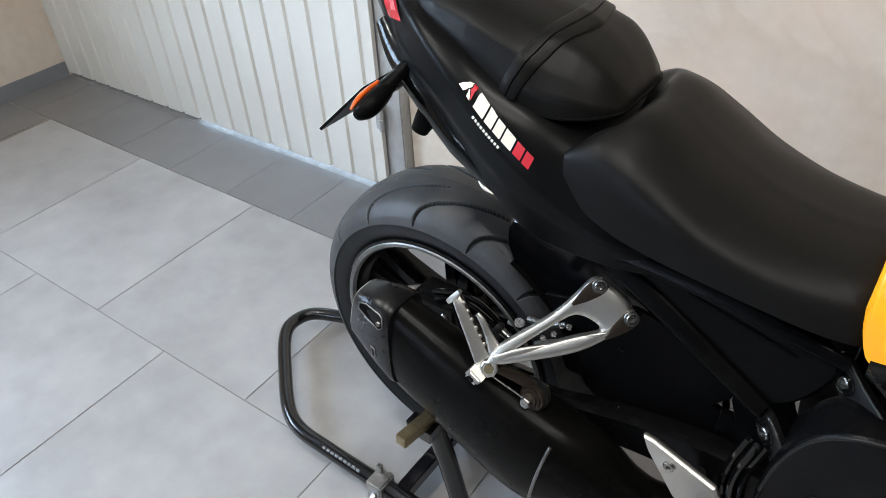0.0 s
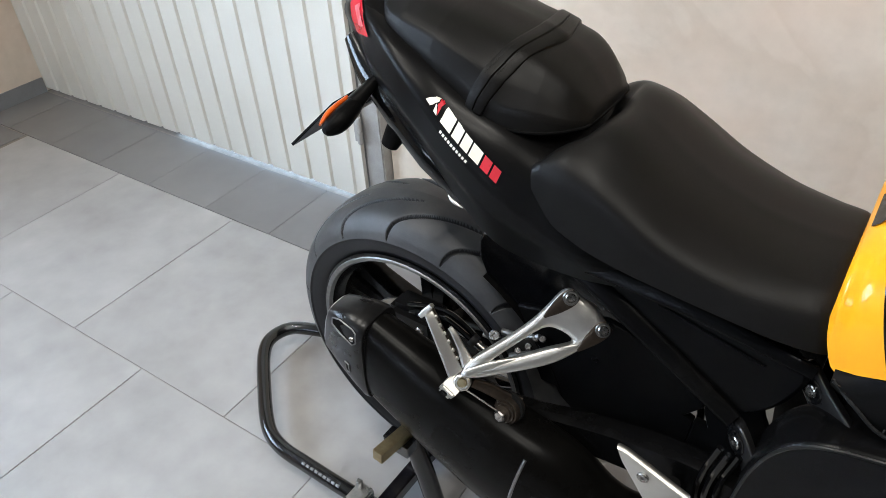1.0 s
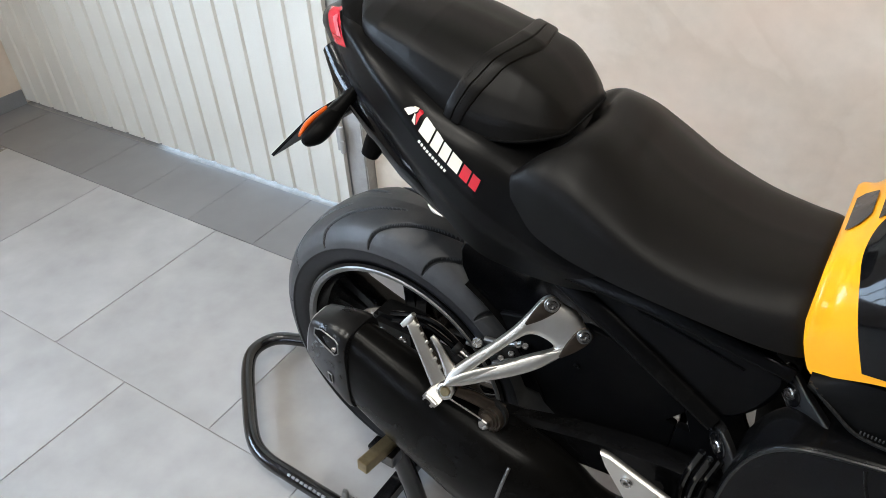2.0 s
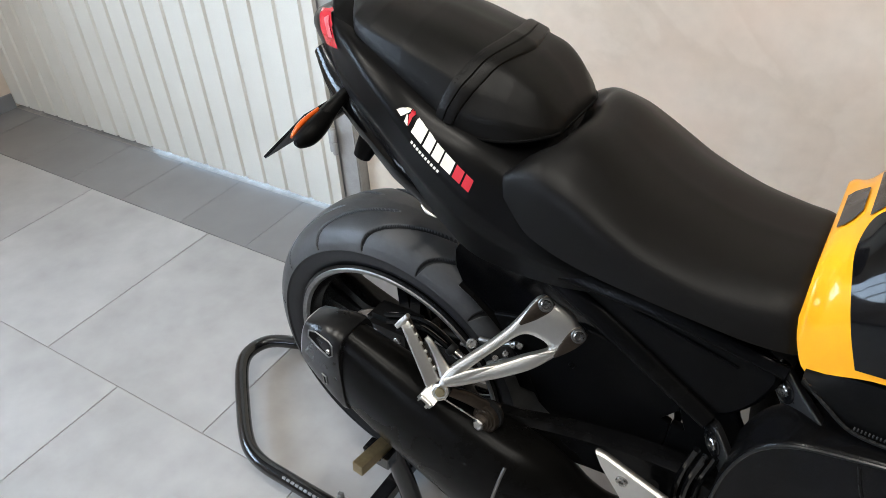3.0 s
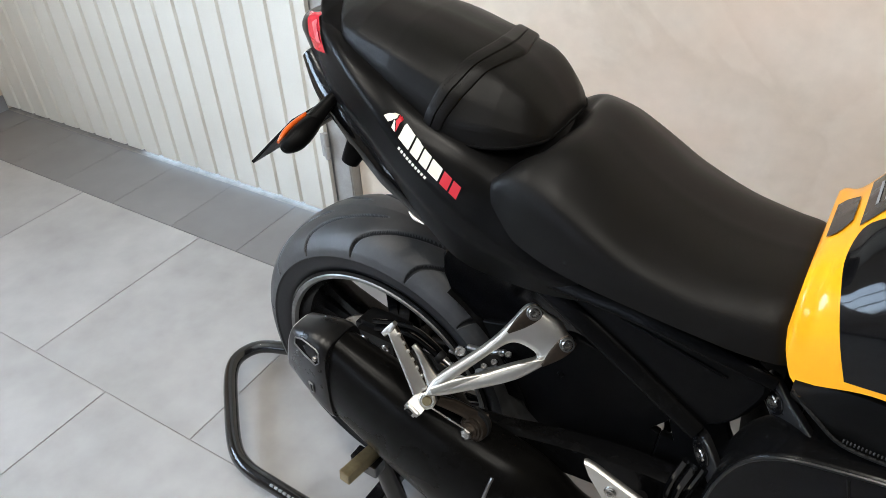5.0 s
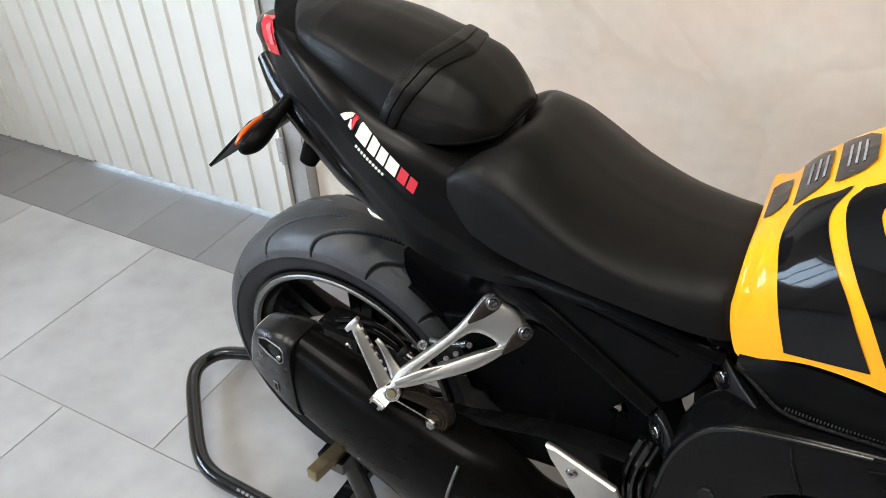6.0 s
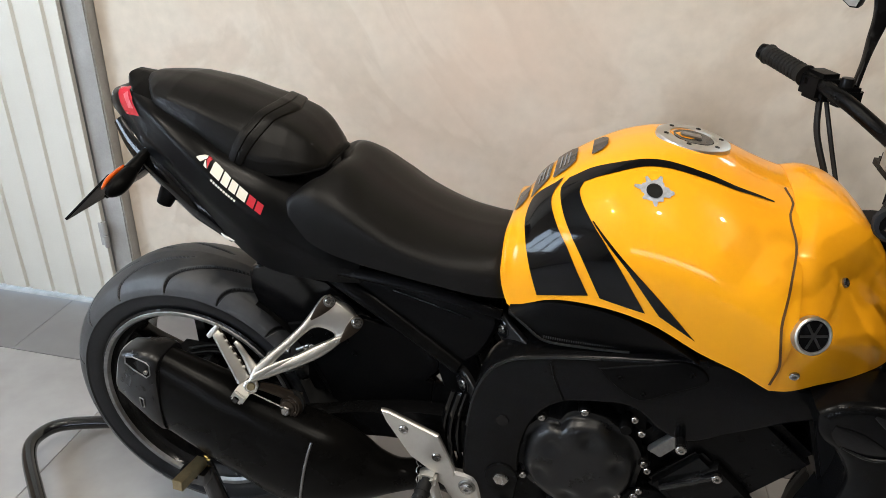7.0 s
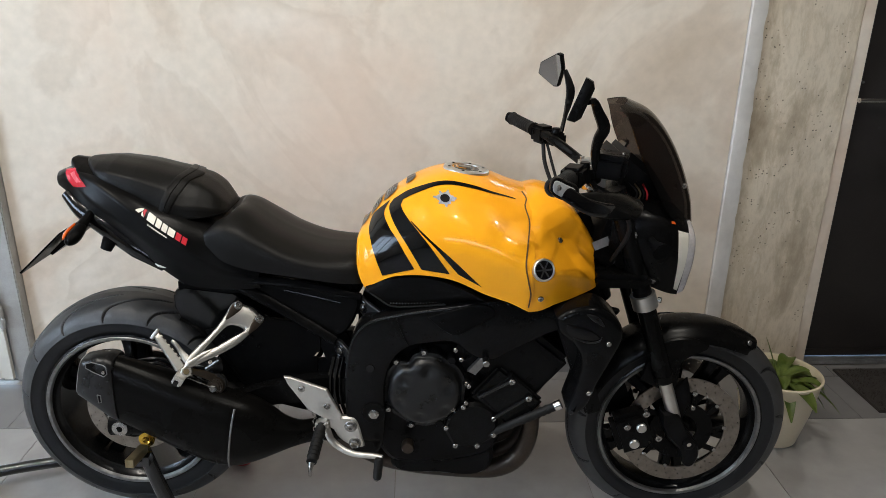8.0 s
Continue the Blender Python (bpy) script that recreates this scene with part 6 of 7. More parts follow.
def clutch_bm(cx, cz, y, radius):
    """A domed round cover with a stepped rim, scalloped at the bolts, and a ring of pressed dimples."""
    rings = []
    for q, h in ((0.0, 0.037), (0.10, 0.037), (0.22, 0.0372), (0.34, 0.0375), (0.42, 0.0376), (0.50, 0.0376), (0.58, 0.037), (0.66, 0.0355), (0.73, 0.033), (0.79, 0.029), (0.84, 0.022), (0.88, 0.014), (0.905, 0.010), (0.93, 0.009), (0.99, 0.008), (1.0, 0.005), (1.0, -0.03)):
        ring = []
        for k in range(120):
            a = k * math.tau / 120
            r = radius * q * (1 - (0.035 * max(0.0, math.cos(6 * a + 0.5)) if q > 0.85 else 0))
            r *= 1 - 0.13 * math.exp(-(((a - 2.05 + math.pi) % math.tau - math.pi) / 0.13) ** 2) * max(0.0, q - 0.5) / 0.5
            d = 0.0
            for m in range(6):
                am = 0.35 + m * math.tau / 6
                da = (a - am + math.pi) % math.tau - math.pi
                d += 0.0095 * math.exp(-((q - 0.60 - 0.03 * (m % 2)) / 0.11) ** 2 - (da * max(q, 0.2) / 0.15) ** 2)
            ring.append((cx + max(r, 1e-4) * math.cos(a), y - h + d, cz + max(r, 1e-4) * math.sin(a)))
        rings.append(ring)
    return skin(rings)


CX, CZ = 0.772, 0.480
clutch = part("clutch_cover", clutch_bm(CX, CZ, -0.162, 0.104), M_CAP, bike, "round black clutch cover with pressed dimples", sharp=60)
for k in range(9):
    a = 0.2 + k * math.tau / 9
    x, z = CX + 0.105 * math.cos(a), CZ + 0.105 * math.sin(a)
    part("boss", turned([(0, 0.012), (0.009, 0.012), (0.011, 0.009), (0.012, -0.02)], 16, (x, -0.160, z), (0, -1, 0)), M_DARK_METAL, clutch)
    if k % 3 != 1:
        bolt(clutch, x, -0.172, z, 0.0065, 0.005)
ignition = part("pickup_cover", plate([(0.822, 0.372), (0.842, 0.430), (0.905, 0.452), (0.950, 0.420), (0.950, 0.360), (0.905, 0.325), (0.850, 0.325)], -0.145, -0.186, 0.008, 40), M_FRAME, bike, "black pickup cover with steel bolts")
for x, z in ((0.826, 0.382), (0.850, 0.330), (0.905, 0.330), (0.946, 0.362), (0.944, 0.410), (0.868, 0.442), (0.842, 0.436)):
    bolt(ignition, x, -0.186, z, 0.0065, 0.005)
rails = part("water_jacket", plate([(0.905, 0.470), (0.985, 0.535), (1.045, 0.478), (0.965, 0.408)], -0.150, -0.184, 0.006), M_FRAME, bike, "black cylinder side with two ribs")
part("rib", tube([(0.905, -0.186, 0.470), (0.985, -0.186, 0.516)], 0.0055, 10), M_STAND, rails)
part("rib", tube([(0.940, -0.186, 0.408), (1.028, -0.186, 0.470)], 0.0055, 10), M_STAND, rails)
bolt(rails, 0.985, -0.188, 0.516, 0.008, 0.006)
bolt(rails, 1.028, -0.188, 0.470, 0.008, 0.006)
bolt(engine, 0.919, -0.205, 0.575, 0.0085, 0.006)
part("stud", tube([(0.919, -0.13, 0.575), (0.919, -0.205, 0.575)], 0.008, 10), M_DARK_METAL, engine)
part("bracket", plate([(0.875, 0.540), (0.915, 0.588), (0.930, 0.575), (0.895, 0.530)], -0.170, -0.185, 0.003), M_RIM, engine)
for x, z in ((0.860, 0.575), (0.846, 0.600), (0.880, 0.502), (0.874, 0.455)):
    bolt(engine, x, -0.186, z, 0.006, 0.005)
part("pivot_nut", turned([(0.005, 0.008), (0.010, 0.008), (0.0135, 0.006), (0.0135, 0.0), (0.017, 0.0), (0.017, -0.006)], 6, (0.647, -0.188, 0.423), (0, -1, 0)), M_BOLT, bike, "steel pivot nut")
part("pivot_washer", turned([(0.020, 0.003), (0.028, 0.003), (0.030, -0.006)], 28, (0.647, -0.187, 0.423), (0, -1, 0)), M_SATIN, bike)
oilpan = part("oil_pan", plate([(0.680, 0.250), (0.690, 0.205), (0.790, 0.190), (0.930, 0.195), (0.950, 0.270), (0.850, 0.310), (0.700, 0.310)], -0.120, 0.120, 0.012, 40), M_DARK_METAL, bike)
part("oil_filler", turned([(0, 0.014), (0.014, 0.014), (0.016, 0.010), (0.016, -0.01)], 20, (0.730, -0.172, 0.318), (0, -1, 0)), M_HEADER, oilpan, "brown oil sight glass")
part("collector_pipe", tube([(1.050, -0.09, 0.400), (1.048, -0.09, 0.300), (1.018, -0.09, 0.225), (0.950, -0.085, 0.188), (0.80, -0.06, 0.180), (0.66, -0.05, 0.200), (0.55, -0.09, 0.29), (0.50, -0.125, 0.345)], [0.022, 0.024, 0.026, 0.026, 0.03, 0.03, 0.028, 0.03], 16, 50), M_HEADER, bike, "scorched steel exhaust pipe")
for y in (-0.03, 0.03, 0.09):
    part("header_pipe", tube([(1.050, y, 0.420), (1.048, y, 0.300), (1.010, y, 0.225), (0.93, y * 0.8, 0.190), (0.80, y * 0.4 - 0.03, 0.182)], 0.021, 14, 30), M_HEADER, bike, "scorched steel exhaust pipe")
crash = part("crash_bar", tube([(0.895, -0.170, 0.335), (1.000, -0.186, 0.400), (1.090, -0.196, 0.452)], [0.010, 0.0105, 0.011], 14, 14), M_SOFT_RUBBER, bike, "black coolant pipe with a steel clip")
part("ring", tube([(1.092, -0.196, 0.453), (1.106, -0.197, 0.461)], 0.0125, 16), M_POLISHED, crash)
for k in range(6):
    t = 0.62 + 0.06 * k
    c = Vector((0.895, -0.170, 0.335)).lerp(Vector((1.090, -0.196, 0.452)), t)
    part("corrugation", tube([c - Vector((0.003, 0.0004, 0.0018)), c + Vector((0.003, 0.0004, 0.0018))], 0.0120, 14), M_SOFT_RUBBER, crash)
part("radiator", box_bm(-0.022, -0.175, -0.15, 0.022, 0.175, 0.15, 0.006, m=Matrix.Translation((1.145, 0, 0.560)) @ pose(0, 0, 0, 0, -20, 0)), M_DARK_METAL, bike, "black radiator")
for s in (-1, 1):
    sc = part("radiator_scoop", cushion([(1.072, 0.712), (1.102, 0.731), (1.165, 0.738), (1.214, 0.706), (1.230, 0.664), (1.210, 0.606), (1.182, 0.542), (1.161, 0.481), (1.128, 0.454), (1.114, 0.464), (1.130, 0.530), (1.138, 0.600), (1.116, 0.644), (1.082, 0.674)], s * 0.150, s * 0.244, 0.016, 110), M_FRAME, bike, "black radiator side scoop with an air opening", sharp=60)
    part("intake", cushion([(1.097, 0.700), (1.131, 0.694), (1.166, 0.675), (1.174, 0.661), (1.146, 0.656), (1.110, 0.666), (1.095, 0.684)], s * 0.240, s * 0.2455, 0.002, 40, 2), M_DECAL, sc, "dark air opening")
    part("crest", tube([(1.112, s * 0.2455, 0.665), (1.146, s * 0.2465, 0.6545), (1.172, s * 0.2465, 0.657), (1.178, s * 0.2455, 0.668)], [0.001, 0.0024, 0.0024, 0.001], 8, 24), M_CAP, sc)
    part("fold", flatbar([(1.140, s * 0.2440, 0.724), (1.162, s * 0.2445, 0.712), (1.182, s * 0.2440, 0.694)], [0.002, 0.007, 0.002], [0.001, 0.003, 0.001], (0, s, 0.3), 12, 2.2), M_CAP, sc)
    for x, z in ((1.196, 0.650), (1.160, 0.520)):
        bolt(sc, x, s * 0.244, z, 0.006, 0.004, (0, s, 0))


# -- fork, front fender, brakes --
def on_fork(s, z, out=0.0):
    """A point of a fork leg's axis at height z."""
    return Vector((1.243 + (0.89 - z) * 0.345 + out, s * 0.105, z))


for s in (-1, 1):
    leg = part("fork_leg", tube([on_fork(s, 0.98), on_fork(s, 0.482)], [0.0235, 0.0235], 22), M_SATIN, bike, "black upside-down fork leg")
    part("lip", tube([on_fork(s, 0.496), on_fork(s, 0.476)], [0.0245, 0.0245], 22), M_DARK_METAL, leg)
    part("slider", tube([on_fork(s, 0.480), on_fork(s, 0.345)], 0.0172, 22), M_ALLOY, leg, "silver fork slider")
    foot = part("axle_clamp", plate([(1.385, 0.392), (1.428, 0.384), (1.455, 0.338), (1.486, 0.300), (1.496, 0.262), (1.482, 0.226), (1.460, 0.230), (1.446, 0.272), (1.414, 0.310), (1.390, 0.350)], s * 0.085, s * 0.128, 0.007, 44), M_DARK_METAL, leg, "black axle clamp")
    bolt(foot, 1.462, s * 0.128, 0.302, 0.016, 0.008, (0, s, 0), M_DARK_METAL)
    strap_ = part("fork_band", tube([on_fork(s, 0.717), on_fork(s, 0.682)], 0.0310, 26), M_ALLOY, leg, "silver clamp band")
    bolt(strap_, on_fork(s, 0.700).x + 0.033, s * 0.112, 0.704, 0.007, 0.008, (1, s * 0.4, 0))
    cal = part("front_caliper", box_bm(-0.048, -0.028, -0.058, 0.048, 0.028, 0.058, 0.014, m=Matrix.Translation((1.318, s * 0.088, 0.318)) @ pose(0, 0, 0, 0, -20, 0)), M_DARK_METAL, bike, "black front brake caliper")
    for x, z in ((1.356, 0.315), (1.342, 0.266)):
        part("piston_cap", turned([(0, 0.006), (0.011, 0.006), (0.0135, 0.003), (0.0135, -0.006)], 24, (x - 0.018, s * 0.118, z + 0.026), (0, s, 0)), M_ALLOY, cal, "round silver caliper cap")
    for x, z in ((1.345, 0.385), (1.385, 0.312), (1.300, 0.345)):
        bolt(cal, x, s * 0.118, z, 0.009, 0.007, (0, s, 0))
    part("reflector_stay", plate([(1.41, 0.42), (1.455, 0.47), (1.475, 0.40), (1.455, 0.345)], s * 0.070, s * 0.082, 0.004), M_PLASTIC, bike)
    bolt(foot, 1.478, s * 0.083, 0.425, 0.007, 0.005, (0, s, 0))
    bolt(foot, 1.478, s * 0.083, 0.382, 0.007, 0.005, (0, s, 0))
part("triple_clamp", box_bm(1.17, -0.140, 0.740, 1.315, 0.140, 0.775, 0.012), M_SATIN, bike)
part("top_clamp", box_bm(1.165, -0.140, 0.940, 1.255, 0.140, 0.970, 0.010), M_SATIN, bike)
part("steering_head", tube([(1.135, 0, 0.900), (1.215, 0, 0.66)], 0.040, 20), M_SATIN, bike)


def fender_bm():
    rings = []
    for a in np.linspace(radians(52), radians(158), 40):
        ring = []
        d = min((a - radians(52)) / 0.25, 1.0)
        half = 0.076 * (0.62 + 0.38 * d)
        for sgn, lift in ((1, 0.0), (-1, -0.004)):
            row = []
            for k in range(15):
                t = (k - 7) / 7 * sgn
                r = 0.307 + 0.004 * math.sin(a * 2) - 0.040 * abs(t) ** 2.6 + lift
                row.append((1.46 + r * math.cos(a), half * t, 0.302 + r * math.sin(a)))
            ring += row
        rings.append(ring)
    return skin(rings)


mud = part("front_fender", fender_bm(), M_SATIN, bike, "satin black front fender", sharp=50)
for s in (-1, 1):
    part("stay", plate([(1.33, 0.46), (1.36, 0.56), (1.44, 0.585), (1.50, 0.560), (1.44, 0.52), (1.42, 0.43)], s * 0.072, s * 0.082, 0.004, 30), M_SATIN, mud)
    bolt(mud, 1.615, s * 0.048, 0.556, 0.007, 0.004, (0.5, s, 0.6))

# -- handlebar and its controls --
bar_path = [(1.020, -0.392, 1.056), (1.060, -0.300, 1.048), (1.110, -0.190, 1.035), (1.160, -0.110, 1.005), (1.175, -0.05, 0.995), (1.175, 0.05, 0.995), (1.160, 0.110, 1.005), (1.106, 0.180, 1.038), (1.056, 0.280, 1.054), (1.012, 0.366, 1.064)]
bars = part("handlebar", tube(bar_path, 0.0125, 14, 60), M_SATIN, bike, "black handlebar")
for y in (-0.05, 0.05):
    cl = part("bar_clamp", box_bm(1.152, y - 0.018, 0.965, 1.198, y + 0.018, 1.018, 0.006), M_ALLOY, bars, "silver handlebar clamp")
    for x in (1.160, 1.190):
        bolt(cl, x, y, 1.018, 0.006, 0.005, (0, 0, 1))
for s in (-1, 1):
    a, c = (Vector((1.020, -0.388, 1.056)), Vector((1.068, -0.280, 1.047))) if s < 0 else (Vector((1.012, 0.362, 1.064)), Vector((1.062, 0.258, 1.052)))
    grip = part("grip", tube([a, a.lerp(c, 0.03), a.lerp(c, 0.06), a.lerp(c, 0.95), c], [0.016, 0.019, 0.0165, 0.0165, 0.019], 20), M_SOFT_RUBBER, bars, "black ribbed rubber grip")
    for k in range(9):
        t = 0.14 + 0.085 * k
        part("ridge", tube([a.lerp(c, t), a.lerp(c, t + 0.03)], 0.0172, 18), M_SOFT_RUBBER, grip)
    if s > 0:
        part("bar_end", tube([a + Vector((-0.012, s * 0.014, 0.002)), a + Vector((-0.004, s * 0.008, 0.0)), a], [0.014, 0.016, 0.013], 18), M_SATIN, bars)
    sw = part("switch_box", box_bm(-0.022, -0.030, -0.024, 0.024, 0.030, 0.024, 0.008, m=Matrix.Translation((1.084, s * 0.242, 1.042)) @ pose(0, 0, 0, 0, 0, s * 24)), M_PLASTIC, bars, "black switch housing")
    part("button", box_bm(1.058, s * 0.245 - 0.008, 1.040, 1.068, s * 0.245 + 0.008, 1.056, 0.003), M_SATIN, sw)
    part("horn_button", turned([(0, 0.006), (0.006, 0.006), (0.007, 0)], 14, (1.064, s * 0.262, 1.030), (-1, 0, 0.2)), M_RED if s < 0 else M_SATIN, sw)
    perch = part("lever_perch", box_bm(-0.018, -0.016, -0.016, 0.03, 0.016, 0.016, 0.006, m=Matrix.Translation((1.112, s * 0.200, 1.036)) @ pose(0, 0, 0, 0, 0, s * 24)), M_SATIN, bars, "black lever perch")
    part("lever", tube([(1.130, s * 0.205, 1.028), (1.128, s * 0.27, 1.022), (1.100, s * 0.34, 1.020), (1.082, s * 0.395, 1.022)], [0.007, 0.006, 0.0055, 0.008], 10, 20, flat=0.6), M_SATIN, perch, "black hand lever")
    part("mirror_base", turned([(0, 0.014), (0.010, 0.014), (0.012, 0.0), (0.012, -0.02)], 16, (1.115, s * 0.205, 1.052), (0, 0, 1)), M_DARK_METAL, perch)
guard = part("lever_guard", tube([(1.015, -0.398, 1.066), (1.045, -0.404, 1.048), (1.085, -0.398, 1.024), (1.120, -0.375, 1.010), (1.150, -0.345, 1.004)], [0.014, 0.016, 0.017, 0.016, 0.010], 16, 24, flat=0.45), M_GLOSS_BLACK, bars, "black brake lever guard")
part("guard_shield", flatbar([(1.060, -0.385, 1.032), (1.095, -0.370, 1.020), (1.145, -0.335, 1.006), (1.200, -0.280, 0.992), (1.232, -0.235, 0.984)], [0.012, 0.024, 0.032, 0.030, 0.012], [0.006, 0.009, 0.011, 0.010, 0.006], (0.0, -0.75, 0.65), 20, 3.0), M_SATIN, guard, "gloss black rounded shield")
part("guard_end", slanted(cushion([(1.007, 1.062), (1.010, 1.079), (1.021, 1.084), (1.045, 1.070), (1.067, 1.057), (1.074, 1.043), (1.060, 1.034), (1.038, 1.036), (1.018, 1.048)], -0.396, -0.413, 0.004, 48, 3), 1.030, 0.9), M_SATIN, guard, "black end of the lever guard")
end_plate = part("end_plate", slanted(cushion([(1.0117, 1.0686), (1.0150, 1.0780), (1.0216, 1.0785), (1.0420, 1.0660), (1.0616, 1.0535), (1.0612, 1.0485), (1.0400, 1.0430), (1.0156, 1.0578)], -0.411, -0.4175, 0.0015, 64, 3), 1.030, 0.9), M_SILVER, guard, "silver bar-end plate")
bolt(end_plate, 1.0235, -0.4233, 1.0655, 0.0060, 0.003, (-0.67, -0.74, 0.0))
res = part("fluid_reservoir", box_bm(-0.034, -0.026, -0.026, 0.034, 0.026, 0.022, 0.009, m=Matrix.Translation((1.168, -0.215, 1.060)) @ pose(0, 0, 0, 0, 4, -20)), M_PLASTIC, bars, "black brake fluid reservoir")
part("lid", box_bm(-0.036, -0.028, 0.0, 0.036, 0.028, 0.009, 0.003, m=Matrix.Translation((1.168, -0.215, 1.080)) @ pose(0, 0, 0, 0, 4, -20)), M_SATIN, res)
for dx in (-0.024, 0.024):
    bolt(res, 1.168 + dx, -0.215 - 0.36 * dx, 1.089, 0.004, 0.002, (0, 0, 1))
part("cable", tube([(1.085, 0.225, 1.025), (1.090, 0.20, 0.97), (1.115, 0.16, 0.90), (1.130, 0.10, 0.84)], 0.0055, 8, 24), M_SOFT_RUBBER, bike, "black clutch cable")
part("cable", tube([(1.095, 0.215, 1.02), (1.108, 0.185, 0.97), (1.125, 0.15, 0.91), (1.140, 0.08, 0.85)], 0.004, 8, 24), M_SOFT_RUBBER, bike, "black wiring lead")
part("cable", tube([(1.125, -0.205, 1.02), (1.190, -0.19, 0.98), (1.240, -0.155, 0.90), (1.22, -0.10, 0.80)], 0.0055, 8, 24), M_SOFT_RUBBER, bike, "black brake hose")
for z, y in ((0.66, -0.06), (0.645, -0.03), (0.68, 0.05)):
    part("cable", tube([(1.15, y, z + 0.03), (1.21, y - 0.02, z + 0.012), (1.255, y - 0.02, z), (1.235, y, z - 0.03), (1.19, y, z - 0.035)], 0.004, 8, 24), M_SOFT_RUBBER, bike, "black looped cable")
part("lock", turned([(0, 0.008), (0.014, 0.008), (0.017, 0.004), (0.018, -0.02)], 24, (1.168, 0.0, 0.975), (-0.2, 0, 1)), M_POLISHED, bike, "steel ignition lock")
part("red_tag", turned([(0, 0.004), (0.012, 0.004), (0.014, -0.004)], 20, (1.18, 0.075, 0.978), (-0.3, -0.5, 1)), M_RED, bike, "red anodised fork adjuster")

# mirrors
def mirror(s, stem, wide, c, nrm, up, tilt, lab):
    st = part("mirror", flatbar(stem, wide, [0.006] * len(stem), (0.1, -1, 0.1), 22, 6.0, 16), M_SATIN, bike, lab)
    n, u = Vector(nrm).normalized(), Vector(up)
    u = (u - n * u.dot(n)).normalized()
    r = u.cross(n)
    shape = [(-0.070, -0.020), (-0.062, 0.012), (0.000, 0.046), (0.012, 0.044), (0.020, 0.006), (0.004, -0.044), (-0.010, -0.046)]
    shape = [(a * 0.95 + 0.022, b * tilt) for a, b in shape]
    rings = [[Vector(c) + r * a * k + u * b * k + n * d for a, b in shape] for k, d in ((0.86, 0.004), (0.985, 0.004), (1.0, 0.0), (0.96, -0.012), (0.70, -0.020))]
    body = part("housing", skin(rings), M_SATIN, st, "black mirror housing", sharp=30)
    b = bmesh.new()
    b.faces.new([b.verts.new(Vector(c) + r * a * 0.93 + u * q * 0.93 + n * 0.0052) for a, q in shape])
    part("glass", b, M_GLASS_MIRROR, body, "mirror glass")


mirror(-1, [(1.092, -0.300, 1.206), (1.106, -0.284, 1.206), (1.118, -0.277, 1.184), (1.134, -0.270, 1.151), (1.128, -0.256, 1.125), (1.128, -0.236, 1.092), (1.140, -0.215, 1.052)], [0.005, 0.007, 0.010, 0.0125, 0.011, 0.009, 0.009], (1.066, -0.330, 1.216), (-0.90, 0.22, 0.35), (0.36, 0.02, 0.93), 0.95, "black rear-view mirror on a jointed stalk")
mirror(1, [(1.148, 0.318, 1.206), (1.158, 0.308, 1.178), (1.164, 0.300, 1.150), (1.158, 0.288, 1.116), (1.145, 0.250, 1.090), (1.130, 0.212, 1.050)], [0.005, 0.009, 0.012, 0.009, 0.005, 0.005], (1.114, 0.345, 1.207), (-0.72, -0.66, -0.20), (0.20, 0.05, 0.95), 1.06, "black rear-view mirror with a pale reflection")

# -- headlight, screen and clocks --
HEAD = Shell([
    (1.213, [(0, 0.935), (0.05, 0.930), (0.092, 0.905), (0.098, 0.860), (0.070, 0.800)]),
    (1.273, [(0, 0.955), (0.06, 0.948), (0.112, 0.910), (0.118, 0.835), (0.086, 0.752)]),
    (1.333, [(0, 0.950), (0.06, 0.943), (0.118, 0.900), (0.122, 0.815), (0.086, 0.725)]),
    (1.373, [(0, 0.925), (0.055, 0.920), (0.110, 0.885), (0.116, 0.805), (0.078, 0.708)]),
    (1.400, [(0, 0.905), (0.050, 0.902), (0.098, 0.870), (0.102, 0.800), (0.068, 0.700)]),
], nx=24, nv=20)
head = part("headlight", HEAD.bm(), M_SATIN, bike, "black headlight housing with a clear lens", sharp=45)
LENS = Shell([
    (1.401, [(0, 0.902), (0.048, 0.899), (0.096, 0.868), (0.100, 0.800), (0.066, 0.702)]),
    (1.420, [(0, 0.886), (0.044, 0.884), (0.084, 0.856), (0.088, 0.795), (0.056, 0.706)]),
    (1.433, [(0, 0.862), (0.034, 0.860), (0.062, 0.838), (0.064, 0.788), (0.040, 0.722)]),
], nx=12, nv=20)
lens = part("lens", LENS.bm(), M_CLEAR_LENS, head, "bright clear headlight lens", sharp=50)
part("rim", HEAD.band([(1.366, 0.884), (1.370, 0.840), (1.376, 0.79), (1.384, 0.722)], [(1.396, 0.872), (1.398, 0.840), (1.398, 0.79), (1.396, 0.715)], 20, 4, 0.002), M_STICKER_WHITE, head, "pale headlight rim")
part("position_lamp", HEAD.band([(1.348, 0.905), (1.357, 0.902)], [(1.348, 0.900), (1.358, 0.897)], 6, 4, 0.003), M_ORANGE, head)
for x, z in ((1.262, 0.872), (1.325, 0.748)):
    bolt(head, x, HEAD.side(x, z), z, 0.009, 0.005, HEAD.normal(x, z))
part("bracket_plate", plate([(1.175, 0.800), (1.205, 0.905), (1.262, 0.925), (1.268, 0.830), (1.225, 0.770)], -0.080, 0.080, 0.006), M_PLASTIC, bike)
part("grey_label", box_bm(-0.020, -0.001, -0.011, 0.020, 0.001, 0.011, m=Matrix.Translation((1.196, -0.083, 0.838)) @ pose(0, 0, 0, 0, -24, 0)), M_GREY_PLATE, bike, "small grey printed label")
